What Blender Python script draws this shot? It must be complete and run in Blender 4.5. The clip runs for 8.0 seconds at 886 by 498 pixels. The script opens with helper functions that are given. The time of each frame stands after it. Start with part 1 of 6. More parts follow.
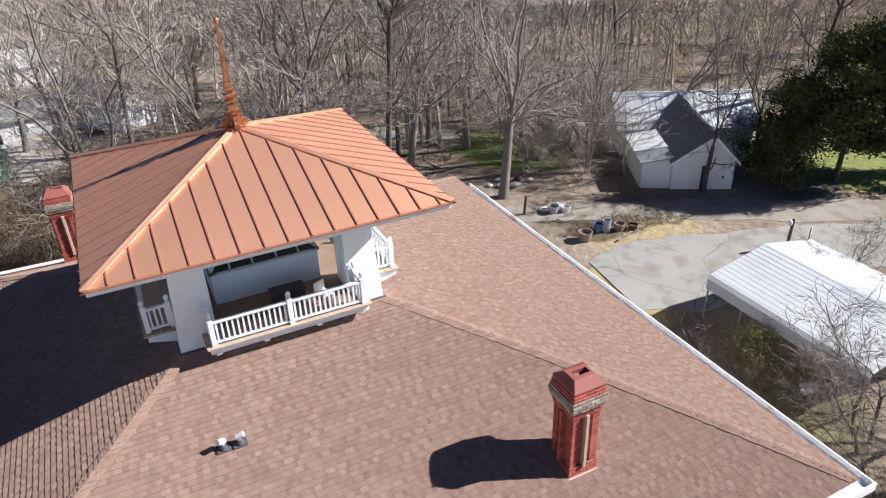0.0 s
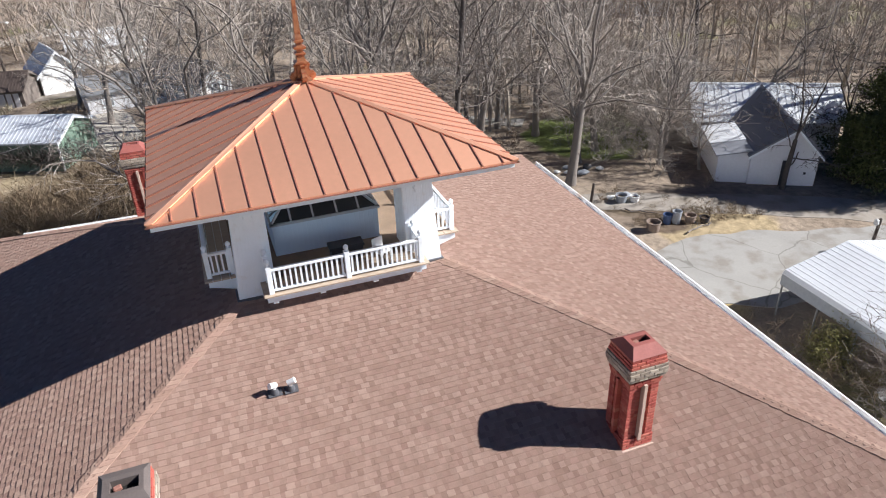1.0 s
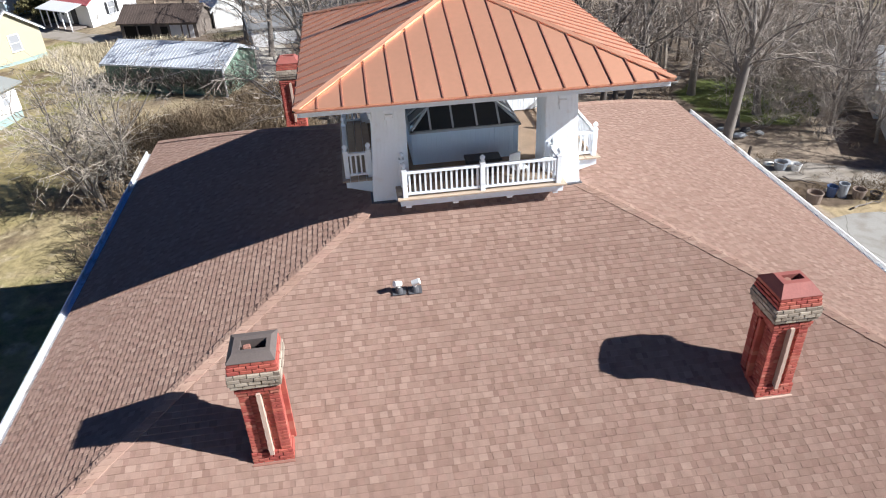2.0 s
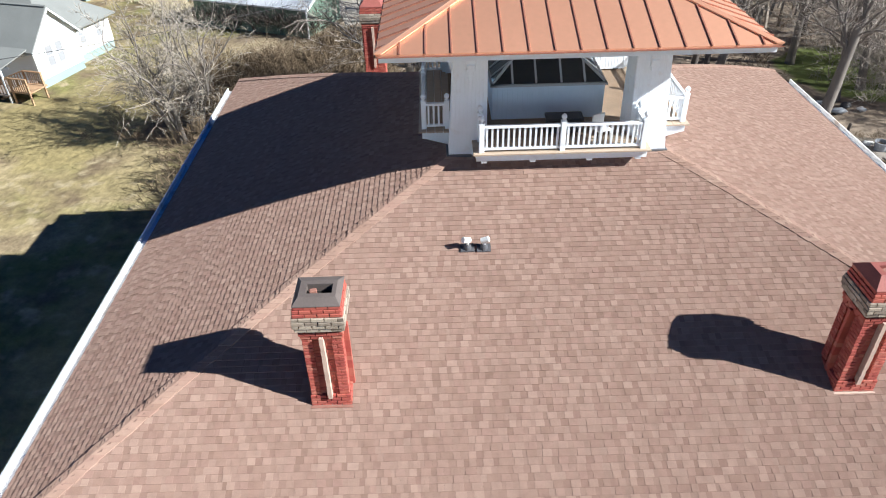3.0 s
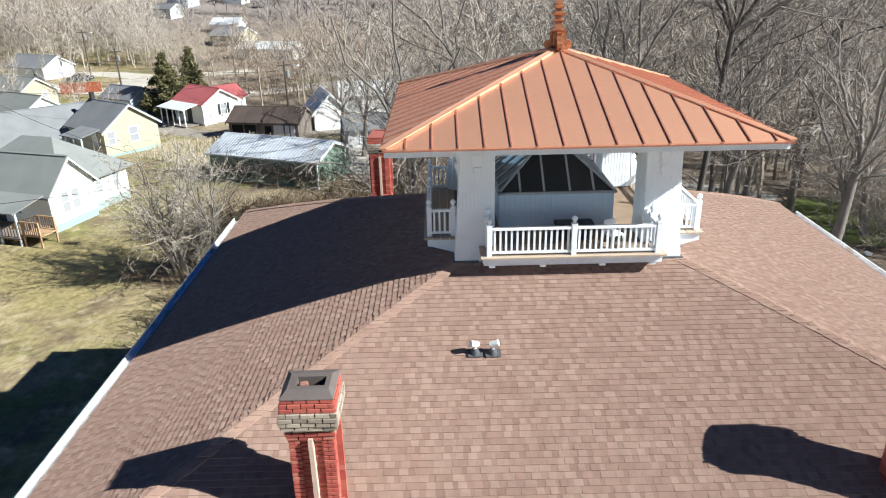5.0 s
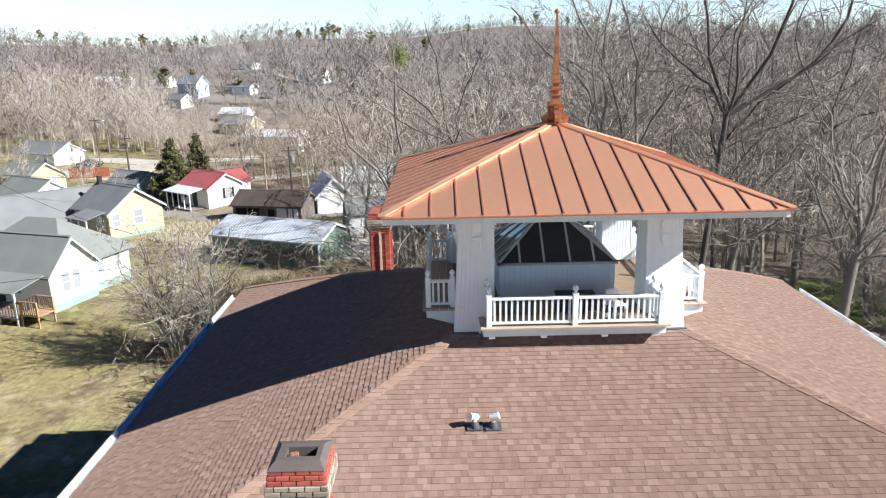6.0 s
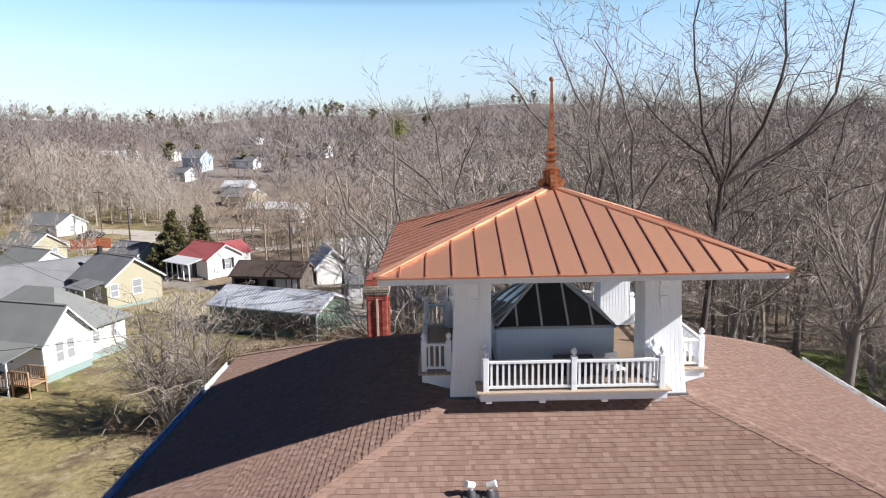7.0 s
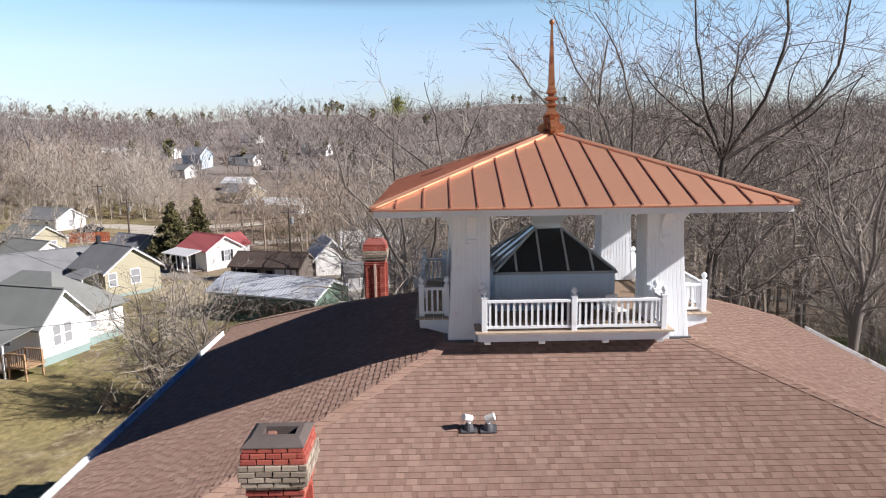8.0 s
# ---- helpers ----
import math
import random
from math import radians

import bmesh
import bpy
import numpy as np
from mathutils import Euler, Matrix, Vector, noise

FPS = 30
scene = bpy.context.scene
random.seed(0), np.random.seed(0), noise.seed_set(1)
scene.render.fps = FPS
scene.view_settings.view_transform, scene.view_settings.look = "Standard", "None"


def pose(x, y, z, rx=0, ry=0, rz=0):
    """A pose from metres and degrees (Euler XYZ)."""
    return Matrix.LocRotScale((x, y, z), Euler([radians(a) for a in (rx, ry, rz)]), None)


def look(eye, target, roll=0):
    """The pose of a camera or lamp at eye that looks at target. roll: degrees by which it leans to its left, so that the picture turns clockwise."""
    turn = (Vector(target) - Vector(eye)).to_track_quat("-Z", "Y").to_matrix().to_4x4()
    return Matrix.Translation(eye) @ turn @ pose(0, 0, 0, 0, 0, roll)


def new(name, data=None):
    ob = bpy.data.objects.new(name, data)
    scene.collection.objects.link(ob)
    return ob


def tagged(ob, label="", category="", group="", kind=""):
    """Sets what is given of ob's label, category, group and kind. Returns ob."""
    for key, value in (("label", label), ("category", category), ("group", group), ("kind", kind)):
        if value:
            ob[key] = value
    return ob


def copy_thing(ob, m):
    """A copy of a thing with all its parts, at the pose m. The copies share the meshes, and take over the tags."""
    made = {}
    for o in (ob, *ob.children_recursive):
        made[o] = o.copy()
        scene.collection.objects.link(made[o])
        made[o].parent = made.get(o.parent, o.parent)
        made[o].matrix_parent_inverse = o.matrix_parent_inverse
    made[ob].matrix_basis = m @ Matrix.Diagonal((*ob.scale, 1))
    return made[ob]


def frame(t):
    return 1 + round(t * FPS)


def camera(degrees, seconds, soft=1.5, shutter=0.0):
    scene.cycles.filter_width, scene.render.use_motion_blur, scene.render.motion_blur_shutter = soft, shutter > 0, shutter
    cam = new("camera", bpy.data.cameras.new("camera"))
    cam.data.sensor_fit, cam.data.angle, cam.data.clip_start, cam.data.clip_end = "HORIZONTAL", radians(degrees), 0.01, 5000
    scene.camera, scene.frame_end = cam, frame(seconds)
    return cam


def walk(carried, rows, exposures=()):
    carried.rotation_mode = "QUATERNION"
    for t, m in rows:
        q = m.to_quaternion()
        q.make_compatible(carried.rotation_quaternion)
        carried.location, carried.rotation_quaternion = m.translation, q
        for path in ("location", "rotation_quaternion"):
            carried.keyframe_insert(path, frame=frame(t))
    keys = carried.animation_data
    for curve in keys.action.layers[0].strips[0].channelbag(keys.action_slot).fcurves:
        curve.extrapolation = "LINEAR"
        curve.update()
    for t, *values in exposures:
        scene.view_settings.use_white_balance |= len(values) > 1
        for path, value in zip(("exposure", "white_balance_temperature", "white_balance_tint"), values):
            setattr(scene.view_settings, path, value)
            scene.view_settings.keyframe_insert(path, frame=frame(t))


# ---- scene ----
cam = camera(64.9, 8.0, soft=1.1)
PATH = [
    (0, (-2.469, -16.317, 23.642), (-1.72, -14.742, 22.663), -2.1),
    (0.5, (-2.468, -16.422, 23.498), (-1.878, -14.782, 22.517), -2.1),
    (1, (-2.459, -16.486, 22.808), (-1.881, -14.845, 21.823), -2.1),
    (1.5, (-2.554, -16.573, 22.118), (-2.048, -14.91, 21.13), -2.2),
    (2, (-2.604, -16.714, 21.711), (-2.402, -15.032, 20.648), -2.5),
    (2.2, (-2.626, -16.752, 21.627), (-2.54, -15.155, 20.426), -2.6),
    (3.3, (-2.69, -16.356, 21.581), (-2.698, -14.691, 20.473), -2.0),
    (3.4, (-2.672, -16.347, 21.572), (-2.684, -14.633, 20.542), -2.2),
    (3.5, (-2.693, -16.341, 21.557), (-2.696, -14.579, 20.611), -1.6),
    (4, (-2.72, -16.347, 21.444), (-2.717, -14.495, 20.687), -1.4),
    (4.5, (-2.726, -16.338, 20.759), (-2.723, -14.486, 20.003), -1.5),
    (4.7, (-2.738, -16.305, 20.473), (-2.734, -14.456, 19.711), -1.4),
    (5.8, (-2.724, -16.239, 19.771), (-2.716, -14.353, 19.107), -1.2),
    (6, (-2.689, -16.192, 19.772), (-2.682, -14.264, 19.243), -1.2),
    (6.5, (-2.665, -16.162, 19.692), (-2.653, -14.189, 19.365), -1.1),
    (7, (-2.62, -16.132, 19.524), (-2.608, -14.158, 19.199), -1.0),
    (7.5, (-2.613, -16.126, 18.794), (-2.6, -14.152, 18.472), -1.0),
    (8, (-2.598, -16.077, 18.257), (-2.586, -14.103, 17.936), -0.9),
]
walk(cam, [(t, look(eye, target, roll)) for t, eye, target, roll in PATH],
     [(0, 1.02, 6080, 11), (2.2, 1.1, 6020, 9), (3.5, 1.17, 5980, 5), (4.7, 1.13, 6020, 3), (6.0, 1.1, 6040, 5), (6.6, 0.86, 6180, 10), (7.2, 0.69, 6250, 13), (8, 0.62, 6350, 14)])

# ---- world, sun ----
SUN = Vector((1.38, -0.45, 1.0)).normalized()
world = bpy.data.worlds.new("sky")
scene.world = world
world.use_nodes = True
wn = world.node_tree
sky = wn.nodes.new("ShaderNodeTexSky")
sky.sky_type = "NISHITA"
sky.sun_disc = False
sky.sun_elevation = math.asin(SUN.z)
sky.sun_rotation = math.atan2(SUN.x, SUN.y)
sky.altitude, sky.air_density, sky.dust_density, sky.ozone_density = 0, 0.8, 0.15, 1.6
# a hazier, whiter sky towards the horizon; darkened above the view to deepen shade
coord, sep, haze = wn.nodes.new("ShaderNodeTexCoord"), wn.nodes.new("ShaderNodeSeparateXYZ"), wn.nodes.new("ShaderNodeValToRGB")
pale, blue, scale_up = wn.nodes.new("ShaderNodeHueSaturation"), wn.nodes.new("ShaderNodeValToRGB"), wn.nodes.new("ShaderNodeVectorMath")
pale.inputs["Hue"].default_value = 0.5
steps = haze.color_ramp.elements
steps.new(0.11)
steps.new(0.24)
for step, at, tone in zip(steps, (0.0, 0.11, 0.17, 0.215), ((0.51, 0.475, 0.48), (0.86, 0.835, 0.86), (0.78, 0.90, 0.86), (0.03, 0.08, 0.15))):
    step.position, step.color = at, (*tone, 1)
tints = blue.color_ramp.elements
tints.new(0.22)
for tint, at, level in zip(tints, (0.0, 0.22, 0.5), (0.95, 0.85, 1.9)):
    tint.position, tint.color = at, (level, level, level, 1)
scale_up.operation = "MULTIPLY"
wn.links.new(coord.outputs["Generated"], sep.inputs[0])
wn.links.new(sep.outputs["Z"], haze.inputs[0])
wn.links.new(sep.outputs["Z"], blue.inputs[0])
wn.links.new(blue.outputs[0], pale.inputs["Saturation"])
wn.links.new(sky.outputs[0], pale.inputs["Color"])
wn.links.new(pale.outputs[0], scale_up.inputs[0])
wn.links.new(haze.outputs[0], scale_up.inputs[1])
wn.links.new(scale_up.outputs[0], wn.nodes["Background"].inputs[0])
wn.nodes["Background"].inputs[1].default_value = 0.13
sun = new("sun", bpy.data.lights.new("sun", "SUN"))
sun.data.energy, sun.data.angle, sun.data.color = 5.0, radians(0.53), (1.0, 0.95, 0.88)
sun.matrix_world = look((0, 0, 60), Vector((0, 0, 60)) - SUN)

# ---- materials ----
def mat(name, color, rough=0.8, metal=0.0, var=0.25, scale=1.5, fine=25.0, bump=0.3, rnd=0.0, isl=0.0, spec=0.4,
        other=None, other_amt=0.5, stretch=(1, 1, 1), tones=None, cracks=0.0, grit=0.0):
    """A surface with two scales of variation; rnd / isl: spread from object to object or from island to island;
    other: a second colour in patches; grit: how evenly a granular surface spreads light; tones: a row of colours picked piece by piece."""
    m = bpy.data.materials.new(name)
    m.use_nodes = True
    nt = m.node_tree
    n, l = nt.nodes, nt.links
    b = n["Principled BSDF"]
    geo = n.new("ShaderNodeNewGeometry")
    mp = n.new("ShaderNodeMapping")
    mp.inputs["Scale"].default_value = stretch
    l.new(geo.outputs["Position"], mp.inputs["Vector"])
    big, small = n.new("ShaderNodeTexNoise"), n.new("ShaderNodeTexNoise")
    big.inputs["Scale"].default_value, big.inputs["Detail"].default_value = scale, 5
    small.inputs["Scale"].default_value, small.inputs["Detail"].default_value = fine, 4
    l.new(mp.outputs[0], big.inputs["Vector"])
    l.new(mp.outputs[0], small.inputs["Vector"])
    col = n.new("ShaderNodeRGB")
    col.outputs[0].default_value = (*color, 1)
    out = col.outputs[0]
    pick = None
    if rnd:
        pick = n.new("ShaderNodeObjectInfo").outputs["Random"]
    if isl:
        pick = geo.outputs["Random Per Island"]
    if tones:
        ramp = n.new("ShaderNodeValToRGB")
        ramp.color_ramp.interpolation = "LINEAR"
        while len(ramp.color_ramp.elements) < len(tones):
            ramp.color_ramp.elements.new(0.5)
        for i, c in enumerate(tones):
            ramp.color_ramp.elements[i].position = i / (len(tones) - 1)
            ramp.color_ramp.elements[i].color = (*c, 1)
        l.new(pick, ramp.inputs[0])
        out = ramp.outputs[0]
    if other:
        mx = n.new("ShaderNodeMix")
        mx.data_type = "RGBA"
        mx.inputs[7].default_value = (*other, 1)
        rr = n.new("ShaderNodeMapRange")
        rr.inputs[1].default_value, rr.inputs[2].default_value = 0.62 - 0.3 * other_amt, 0.78 - 0.3 * other_amt
        pt = n.new("ShaderNodeTexNoise")
        pt.inputs["Scale"].default_value, pt.inputs["Detail"].default_value = scale * 1.7, 6
        l.new(mp.outputs[0], pt.inputs["Vector"])
        l.new(pt.outputs[0], rr.inputs[0])
        l.new(rr.outputs[0], mx.inputs[0])
        l.new(out, mx.inputs[6])
        out = mx.outputs[2]
    if cracks:
        cell, thin, dark = n.new("ShaderNodeTexVoronoi"), n.new("ShaderNodeMapRange"), n.new("ShaderNodeMix")
        cell.feature, dark.data_type = "DISTANCE_TO_EDGE", "RGBA"
        cell.inputs["Scale"].default_value = cracks
        wob = n.new("ShaderNodeVectorMath")
        l.new(mp.outputs[0], wob.inputs[0])
        l.new(big.outputs["Color"], wob.inputs[1])
        l.new(wob.outputs[0], cell.inputs["Vector"])
        thin.inputs[1].default_value, thin.inputs[2].default_value, thin.inputs[3].default_value, thin.inputs[4].default_value = 0.002, 0.009, 0.5, 0.0
        l.new(cell.outputs["Distance"], thin.inputs[0])
        l.new(thin.outputs[0], dark.inputs[0])
        l.new(out, dark.inputs[6])
        dark.inputs[7].default_value = (0.09, 0.08, 0.06, 1)
        out = dark.outputs[2]
    hsv = n.new("ShaderNodeHueSaturation")
    l.new(out, hsv.inputs["Color"])
    add = n.new("ShaderNodeMath")
    add.operation = "MULTIPLY_ADD"
    l.new(big.outputs[0], add.inputs[0])
    add.inputs[1].default_value, add.inputs[2].default_value = var * 2.0, 1.0 - var
    add2 = n.new("ShaderNodeMath")
    add2.operation = "MULTIPLY_ADD"
    l.new(small.outputs[0], add2.inputs[0])
    add2.inputs[1].default_value = var * 1.4
    add2.inputs[2].default_value = -var * 0.7
    s = n.new("ShaderNodeMath")
    l.new(add.outputs[0], s.inputs[0])
    l.new(add2.outputs[0], s.inputs[1])
    val = s.outputs[0]
    if pick is not None and (rnd or isl) and not tones:
        k = n.new("ShaderNodeMath")
        k.operation = "MULTIPLY_ADD"
        l.new(pick, k.inputs[0])
        k.inputs[1].default_value, k.inputs[2].default_value = (rnd or isl), -0.5 * (rnd or isl)
        s2 = n.new("ShaderNodeMath")
        l.new(val, s2.inputs[0])
        l.new(k.outputs[0], s2.inputs[1])
        val = s2.outputs[0]
    l.new(val, hsv.inputs["Value"])
    l.new(hsv.outputs[0], b.inputs["Base Color"])
    b.inputs["Roughness"].default_value = rough
    b.inputs["Metallic"].default_value = metal
    b.inputs["Diffuse Roughness"].default_value = grit
    b.inputs["Specular IOR Level"].default_value = spec
    if bump:
        bp = n.new("ShaderNodeBump")
        bp.inputs["Strength"].default_value, bp.inputs["Distance"].default_value = bump, 0.01
        l.new(small.outputs[0], bp.inputs["Height"])
        l.new(bp.outputs[0], b.inputs["Normal"])
    return m


SHINGLE = [(0.269, 0.177, 0.140), (0.305, 0.208, 0.167), (0.329, 0.226, 0.181), (0.278, 0.181, 0.146), (0.315, 0.211, 0.170), (0.353, 0.248, 0.200), (0.296, 0.191, 0.156)]
M_shingle = mat("asphalt_shingle", (0.3, 0.2, 0.17), 0.92, var=0.2, scale=5.5, fine=90, bump=0.7, isl=1, tones=SHINGLE, spec=0.02, grit=0.55)
M_shingle_piece = mat("asphalt_shingle_piece", (0.3, 0.2, 0.17), 0.92, var=0.2, scale=5.5, fine=90, bump=0.7, rnd=1, tones=SHINGLE, spec=0.02, grit=0.55)
# cut-outs' tones darkened: a printed shadow band, shade put into the colour
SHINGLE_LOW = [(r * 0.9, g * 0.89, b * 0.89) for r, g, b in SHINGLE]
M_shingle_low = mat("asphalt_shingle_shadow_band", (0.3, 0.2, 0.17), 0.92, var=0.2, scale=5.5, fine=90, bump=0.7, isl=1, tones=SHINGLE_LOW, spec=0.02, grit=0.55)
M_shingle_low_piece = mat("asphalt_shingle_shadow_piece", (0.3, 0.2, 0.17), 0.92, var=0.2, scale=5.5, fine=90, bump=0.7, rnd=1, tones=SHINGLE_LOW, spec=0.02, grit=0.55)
M_cap = mat("hip_cap_shingle", (0.262, 0.172, 0.145), 0.92, var=0.2, scale=5, fine=90, bump=0.5, rnd=1, tones=[(r * 1.12, g * 1.12, b * 1.1) for r, g, b in SHINGLE[::2] + SHINGLE[1::2]], spec=0.02, grit=0.55)
M_deck = mat("roof_decking", (0.09, 0.06, 0.05), 0.95)
M_copper = mat("copper_metal", (0.83, 0.465, 0.31), 0.6, metal=0.95, var=0.07, scale=0.7, fine=9, bump=0.06, rnd=0.05, spec=0.4)
# darker than the pans, with the seams' shade lines put into the colour
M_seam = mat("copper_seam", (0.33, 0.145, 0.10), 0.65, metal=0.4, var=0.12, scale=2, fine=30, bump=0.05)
M_finial = mat("aged_copper", (0.42, 0.18, 0.09), 0.4, metal=0.6, var=0.25, scale=6, fine=40, bump=0.2, other=(0.3, 0.10, 0.05), other_amt=0.5)
# both whites tinted blue: the cool skylit shade is put into the colour
M_white = mat("white_paint", (0.82, 0.855, 0.89), 0.55, var=0.05, scale=2, fine=30, bump=0.1, other=(0.72, 0.73, 0.73), other_amt=0.12)
M_whitew = mat("weathered_white_paint", (0.82, 0.855, 0.89), 0.65, var=0.05, scale=2.5, fine=30, bump=0.2, other=(0.76, 0.76, 0.76), other_amt=0.1)
M_gutter = mat("white_gutter_metal", (0.84, 0.84, 0.84), 0.5, var=0.1, scale=1.2, fine=12, bump=0.1, other=(0.52, 0.42, 0.34), other_amt=0.2)
M_wood = mat("bare_deck_wood", (0.42, 0.33, 0.25), 0.75, var=0.25, scale=3, fine=40, bump=0.3, stretch=(1, 6, 6), rnd=0.2)
M_newwood = mat("treated_timber", (0.43, 0.28, 0.165), 0.75, var=0.2, scale=3, fine=40, bump=0.2, rnd=0.2)
M_floor = mat("dark_deck_floor", (0.22, 0.155, 0.105), 0.8, var=0.3, scale=2, fine=30)
M_curb = mat("pale_blue_curb", (0.66, 0.75, 0.83), 0.55, var=0.06, scale=2, fine=30, bump=0.1)
M_mullion = mat("skylight_bar", (0.42, 0.44, 0.46), 0.5, var=0.1, scale=3, fine=30, bump=0.1)
M_dark = mat("dark_plastic_and_void", (0.03, 0.03, 0.035), 0.5, var=0.2, scale=3, fine=30)
M_flash = mat("dark_flashing_grey", (0.10, 0.10, 0.11), 0.6, metal=0.3, var=0.2, scale=5, fine=40)
M_pvc = mat("white_pvc", (0.82, 0.82, 0.80), 0.4, var=0.06, scale=5, fine=40, bump=0.05)
BRICKS = [(0.31, 0.065, 0.052), (0.37, 0.085, 0.064), (0.43, 0.115, 0.082), (0.34, 0.07, 0.058), (0.46, 0.17, 0.12)]
M_brick = mat("red_brick", (0.36, 0.06, 0.04), 0.85, var=0.2, scale=6, fine=70, bump=0.6, rnd=1, tones=BRICKS)
M_brick_i = mat("red_brickwork", (0.36, 0.06, 0.04), 0.85, var=0.2, scale=6, fine=70, bump=0.6, isl=1, tones=BRICKS)
GREYB = [(0.22, 0.18, 0.145), (0.33, 0.275, 0.22), (0.43, 0.365, 0.295), (0.19, 0.15, 0.12)]
M_brickg = mat("weathered_brick", (0.35, 0.3, 0.26), 0.9, var=0.25, scale=7, fine=60, bump=0.7, rnd=1, tones=GREYB)
M_brickg_i = mat("weathered_brickwork", (0.35, 0.3, 0.26), 0.9, var=0.25, scale=7, fine=60, bump=0.7, isl=1, tones=GREYB)
M_mortar = mat("old_mortar", (0.27, 0.13, 0.10), 0.95, var=0.3, scale=8, fine=60, bump=0.5)
M_cement = mat("pale_mortar_rib", (0.52, 0.38, 0.31), 0.9, var=0.2, scale=6, fine=60, bump=0.5)
M_capr = mat("chimney_cap_slab", (0.12, 0.098, 0.09), 0.7, var=0.25, scale=3, fine=30, bump=0.3)
M_caprr = mat("reddish_cap_slab", (0.27, 0.085, 0.07), 0.7, var=0.25, scale=3, fine=30, bump=0.3)
# near-black plates stand in for unlit depth in flue, skylight and shed
M_soot_void = mat("soot_and_void_black", (0.012, 0.011, 0.01), 0.95)
M_glass = bpy.data.materials.new("window_glass")
M_glass.use_nodes = True
M_glass.node_tree.nodes["Principled BSDF"].inputs["Base Color"].default_value = (0.02, 0.024, 0.028, 1)
M_glass.node_tree.nodes["Principled BSDF"].inputs["Roughness"].default_value = 0.08
M_pane = mat("house_window_glass", (0.30, 0.31, 0.33), 0.15, var=0.1, scale=0.7, fine=3, bump=0)
M_bark = mat("grey_bark", (0.20, 0.175, 0.155), 0.95, var=0.3, scale=3, fine=25, bump=0.8, stretch=(1, 1, 0.3))
M_barkd = mat("dark_bark", (0.085, 0.072, 0.064), 0.95, var=0.3, scale=3, fine=25, bump=0.8, stretch=(1, 1, 0.3))
M_twig = mat("grey_twigs", (0.31, 0.27, 0.235), 0.95, var=0.25, scale=0.4, fine=4, bump=0)
M_twigl = mat("pale_twigs", (0.37, 0.325, 0.285), 0.95, var=0.25, scale=0.4, fine=4, bump=0)
M_twigp = mat("straw_grey_twigs", (0.38, 0.335, 0.28), 0.95, var=0.25, scale=0.4, fine=4, bump=0)
M_twigd = mat("dark_twigs", (0.21, 0.18, 0.158), 0.95, var=0.25, scale=0.4, fine=4, bump=0)
M_woods = [mat("bare_woods", tone, 0.95, var=0.3, scale=0.05, fine=0.7, bump=0, isl=0.2) for tone in ((0.42, 0.37, 0.32), (0.36, 0.308, 0.26), (0.29, 0.243, 0.20), (0.335, 0.27, 0.215))]
M_far = [mat("far_bare_woods", tone, 0.95, var=0.3, scale=0.02, fine=0.3, bump=0, isl=0.18) for tone in ((0.29, 0.257, 0.242), (0.22, 0.191, 0.182), (0.15, 0.13, 0.122), (0.20, 0.16, 0.143))]
M_pine = mat("cedar_needles", (0.115, 0.105, 0.045), 0.9, var=0.4, scale=0.6, fine=5, bump=0, isl=0.5)
M_magn = mat("magnolia_leaves", (0.075, 0.082, 0.03), 0.7, var=0.35, scale=0.5, fine=5, bump=0, isl=0.4, spec=0.05)
M_olive = mat("olive_leaves", (0.15, 0.14, 0.055), 0.85, var=0.35, scale=0.5, fine=5, bump=0, isl=0.4, spec=0.1)
M_mist = mat("mistletoe_leaves", (0.22, 0.24, 0.05), 0.8, var=0.3, scale=0.5, fine=5, bump=0, isl=0.6)
M_shrub = mat("brown_brush", (0.17, 0.125, 0.08), 0.95, var=0.35, scale=0.5, fine=5, bump=0, isl=0.4)
M_bramble = mat("olive_brown_brambles", (0.21, 0.152, 0.09), 0.95, var=0.35, scale=0.5, fine=5, bump=0, isl=0.4)
M_reed = mat("dry_tall_grass", (0.48, 0.42, 0.30), 0.95, var=0.3, scale=0.5, fine=5, bump=0, isl=0.4)
M_conc = mat("pale_concrete", (0.30, 0.29, 0.27), 0.9, var=0.16, scale=0.5, fine=12, bump=0.3, other=(0.23, 0.21, 0.185), other_amt=0.4, cracks=0.22)
M_street = mat("pale_worn_concrete", (0.50, 0.46, 0.40), 0.9, var=0.14, scale=0.3, fine=9, bump=0.2, other=(0.40, 0.36, 0.30), other_amt=0.4)
M_gravel = mat("gravel_road", (0.29, 0.26, 0.225), 0.95, var=0.2, scale=0.4, fine=8, bump=0.5, other=(0.22, 0.19, 0.15), other_amt=0.5)
M_wallw = mat("white_siding", (0.80, 0.80, 0.79), 0.6, var=0.05, scale=0.6, fine=8, bump=0.1)
M_wally = mat("yellow_siding", (0.41, 0.38, 0.275), 0.6, var=0.06, scale=0.6, fine=8, bump=0.1)
M_wallb = mat("white_block_wall", (0.72, 0.72, 0.74), 0.8, var=0.12, scale=0.6, fine=8, bump=0.2)
M_teal = mat("teal_foundation", (0.272, 0.368, 0.36), 0.8, var=0.15, scale=0.8, fine=8)
M_roofg = mat("grey_green_shingles", (0.205, 0.215, 0.208), 0.9, var=0.2, scale=0.6, fine=14, bump=0.3)
M_roofd = mat("dark_grey_shingles", (0.19, 0.196, 0.206), 0.9, var=0.26, scale=0.6, fine=14, bump=0.3)
# bluish grey slate with the barn slope's shade put into the colour
M_roofs = mat("shaded_slate_shingles", (0.187, 0.196, 0.221), 0.9, var=0.18, scale=0.6, fine=14, bump=0.3)
M_roofr = mat("red_metal_roof", (0.378, 0.11, 0.115), 0.5, metal=0.1, var=0.12, scale=0.6, fine=6, bump=0.05)
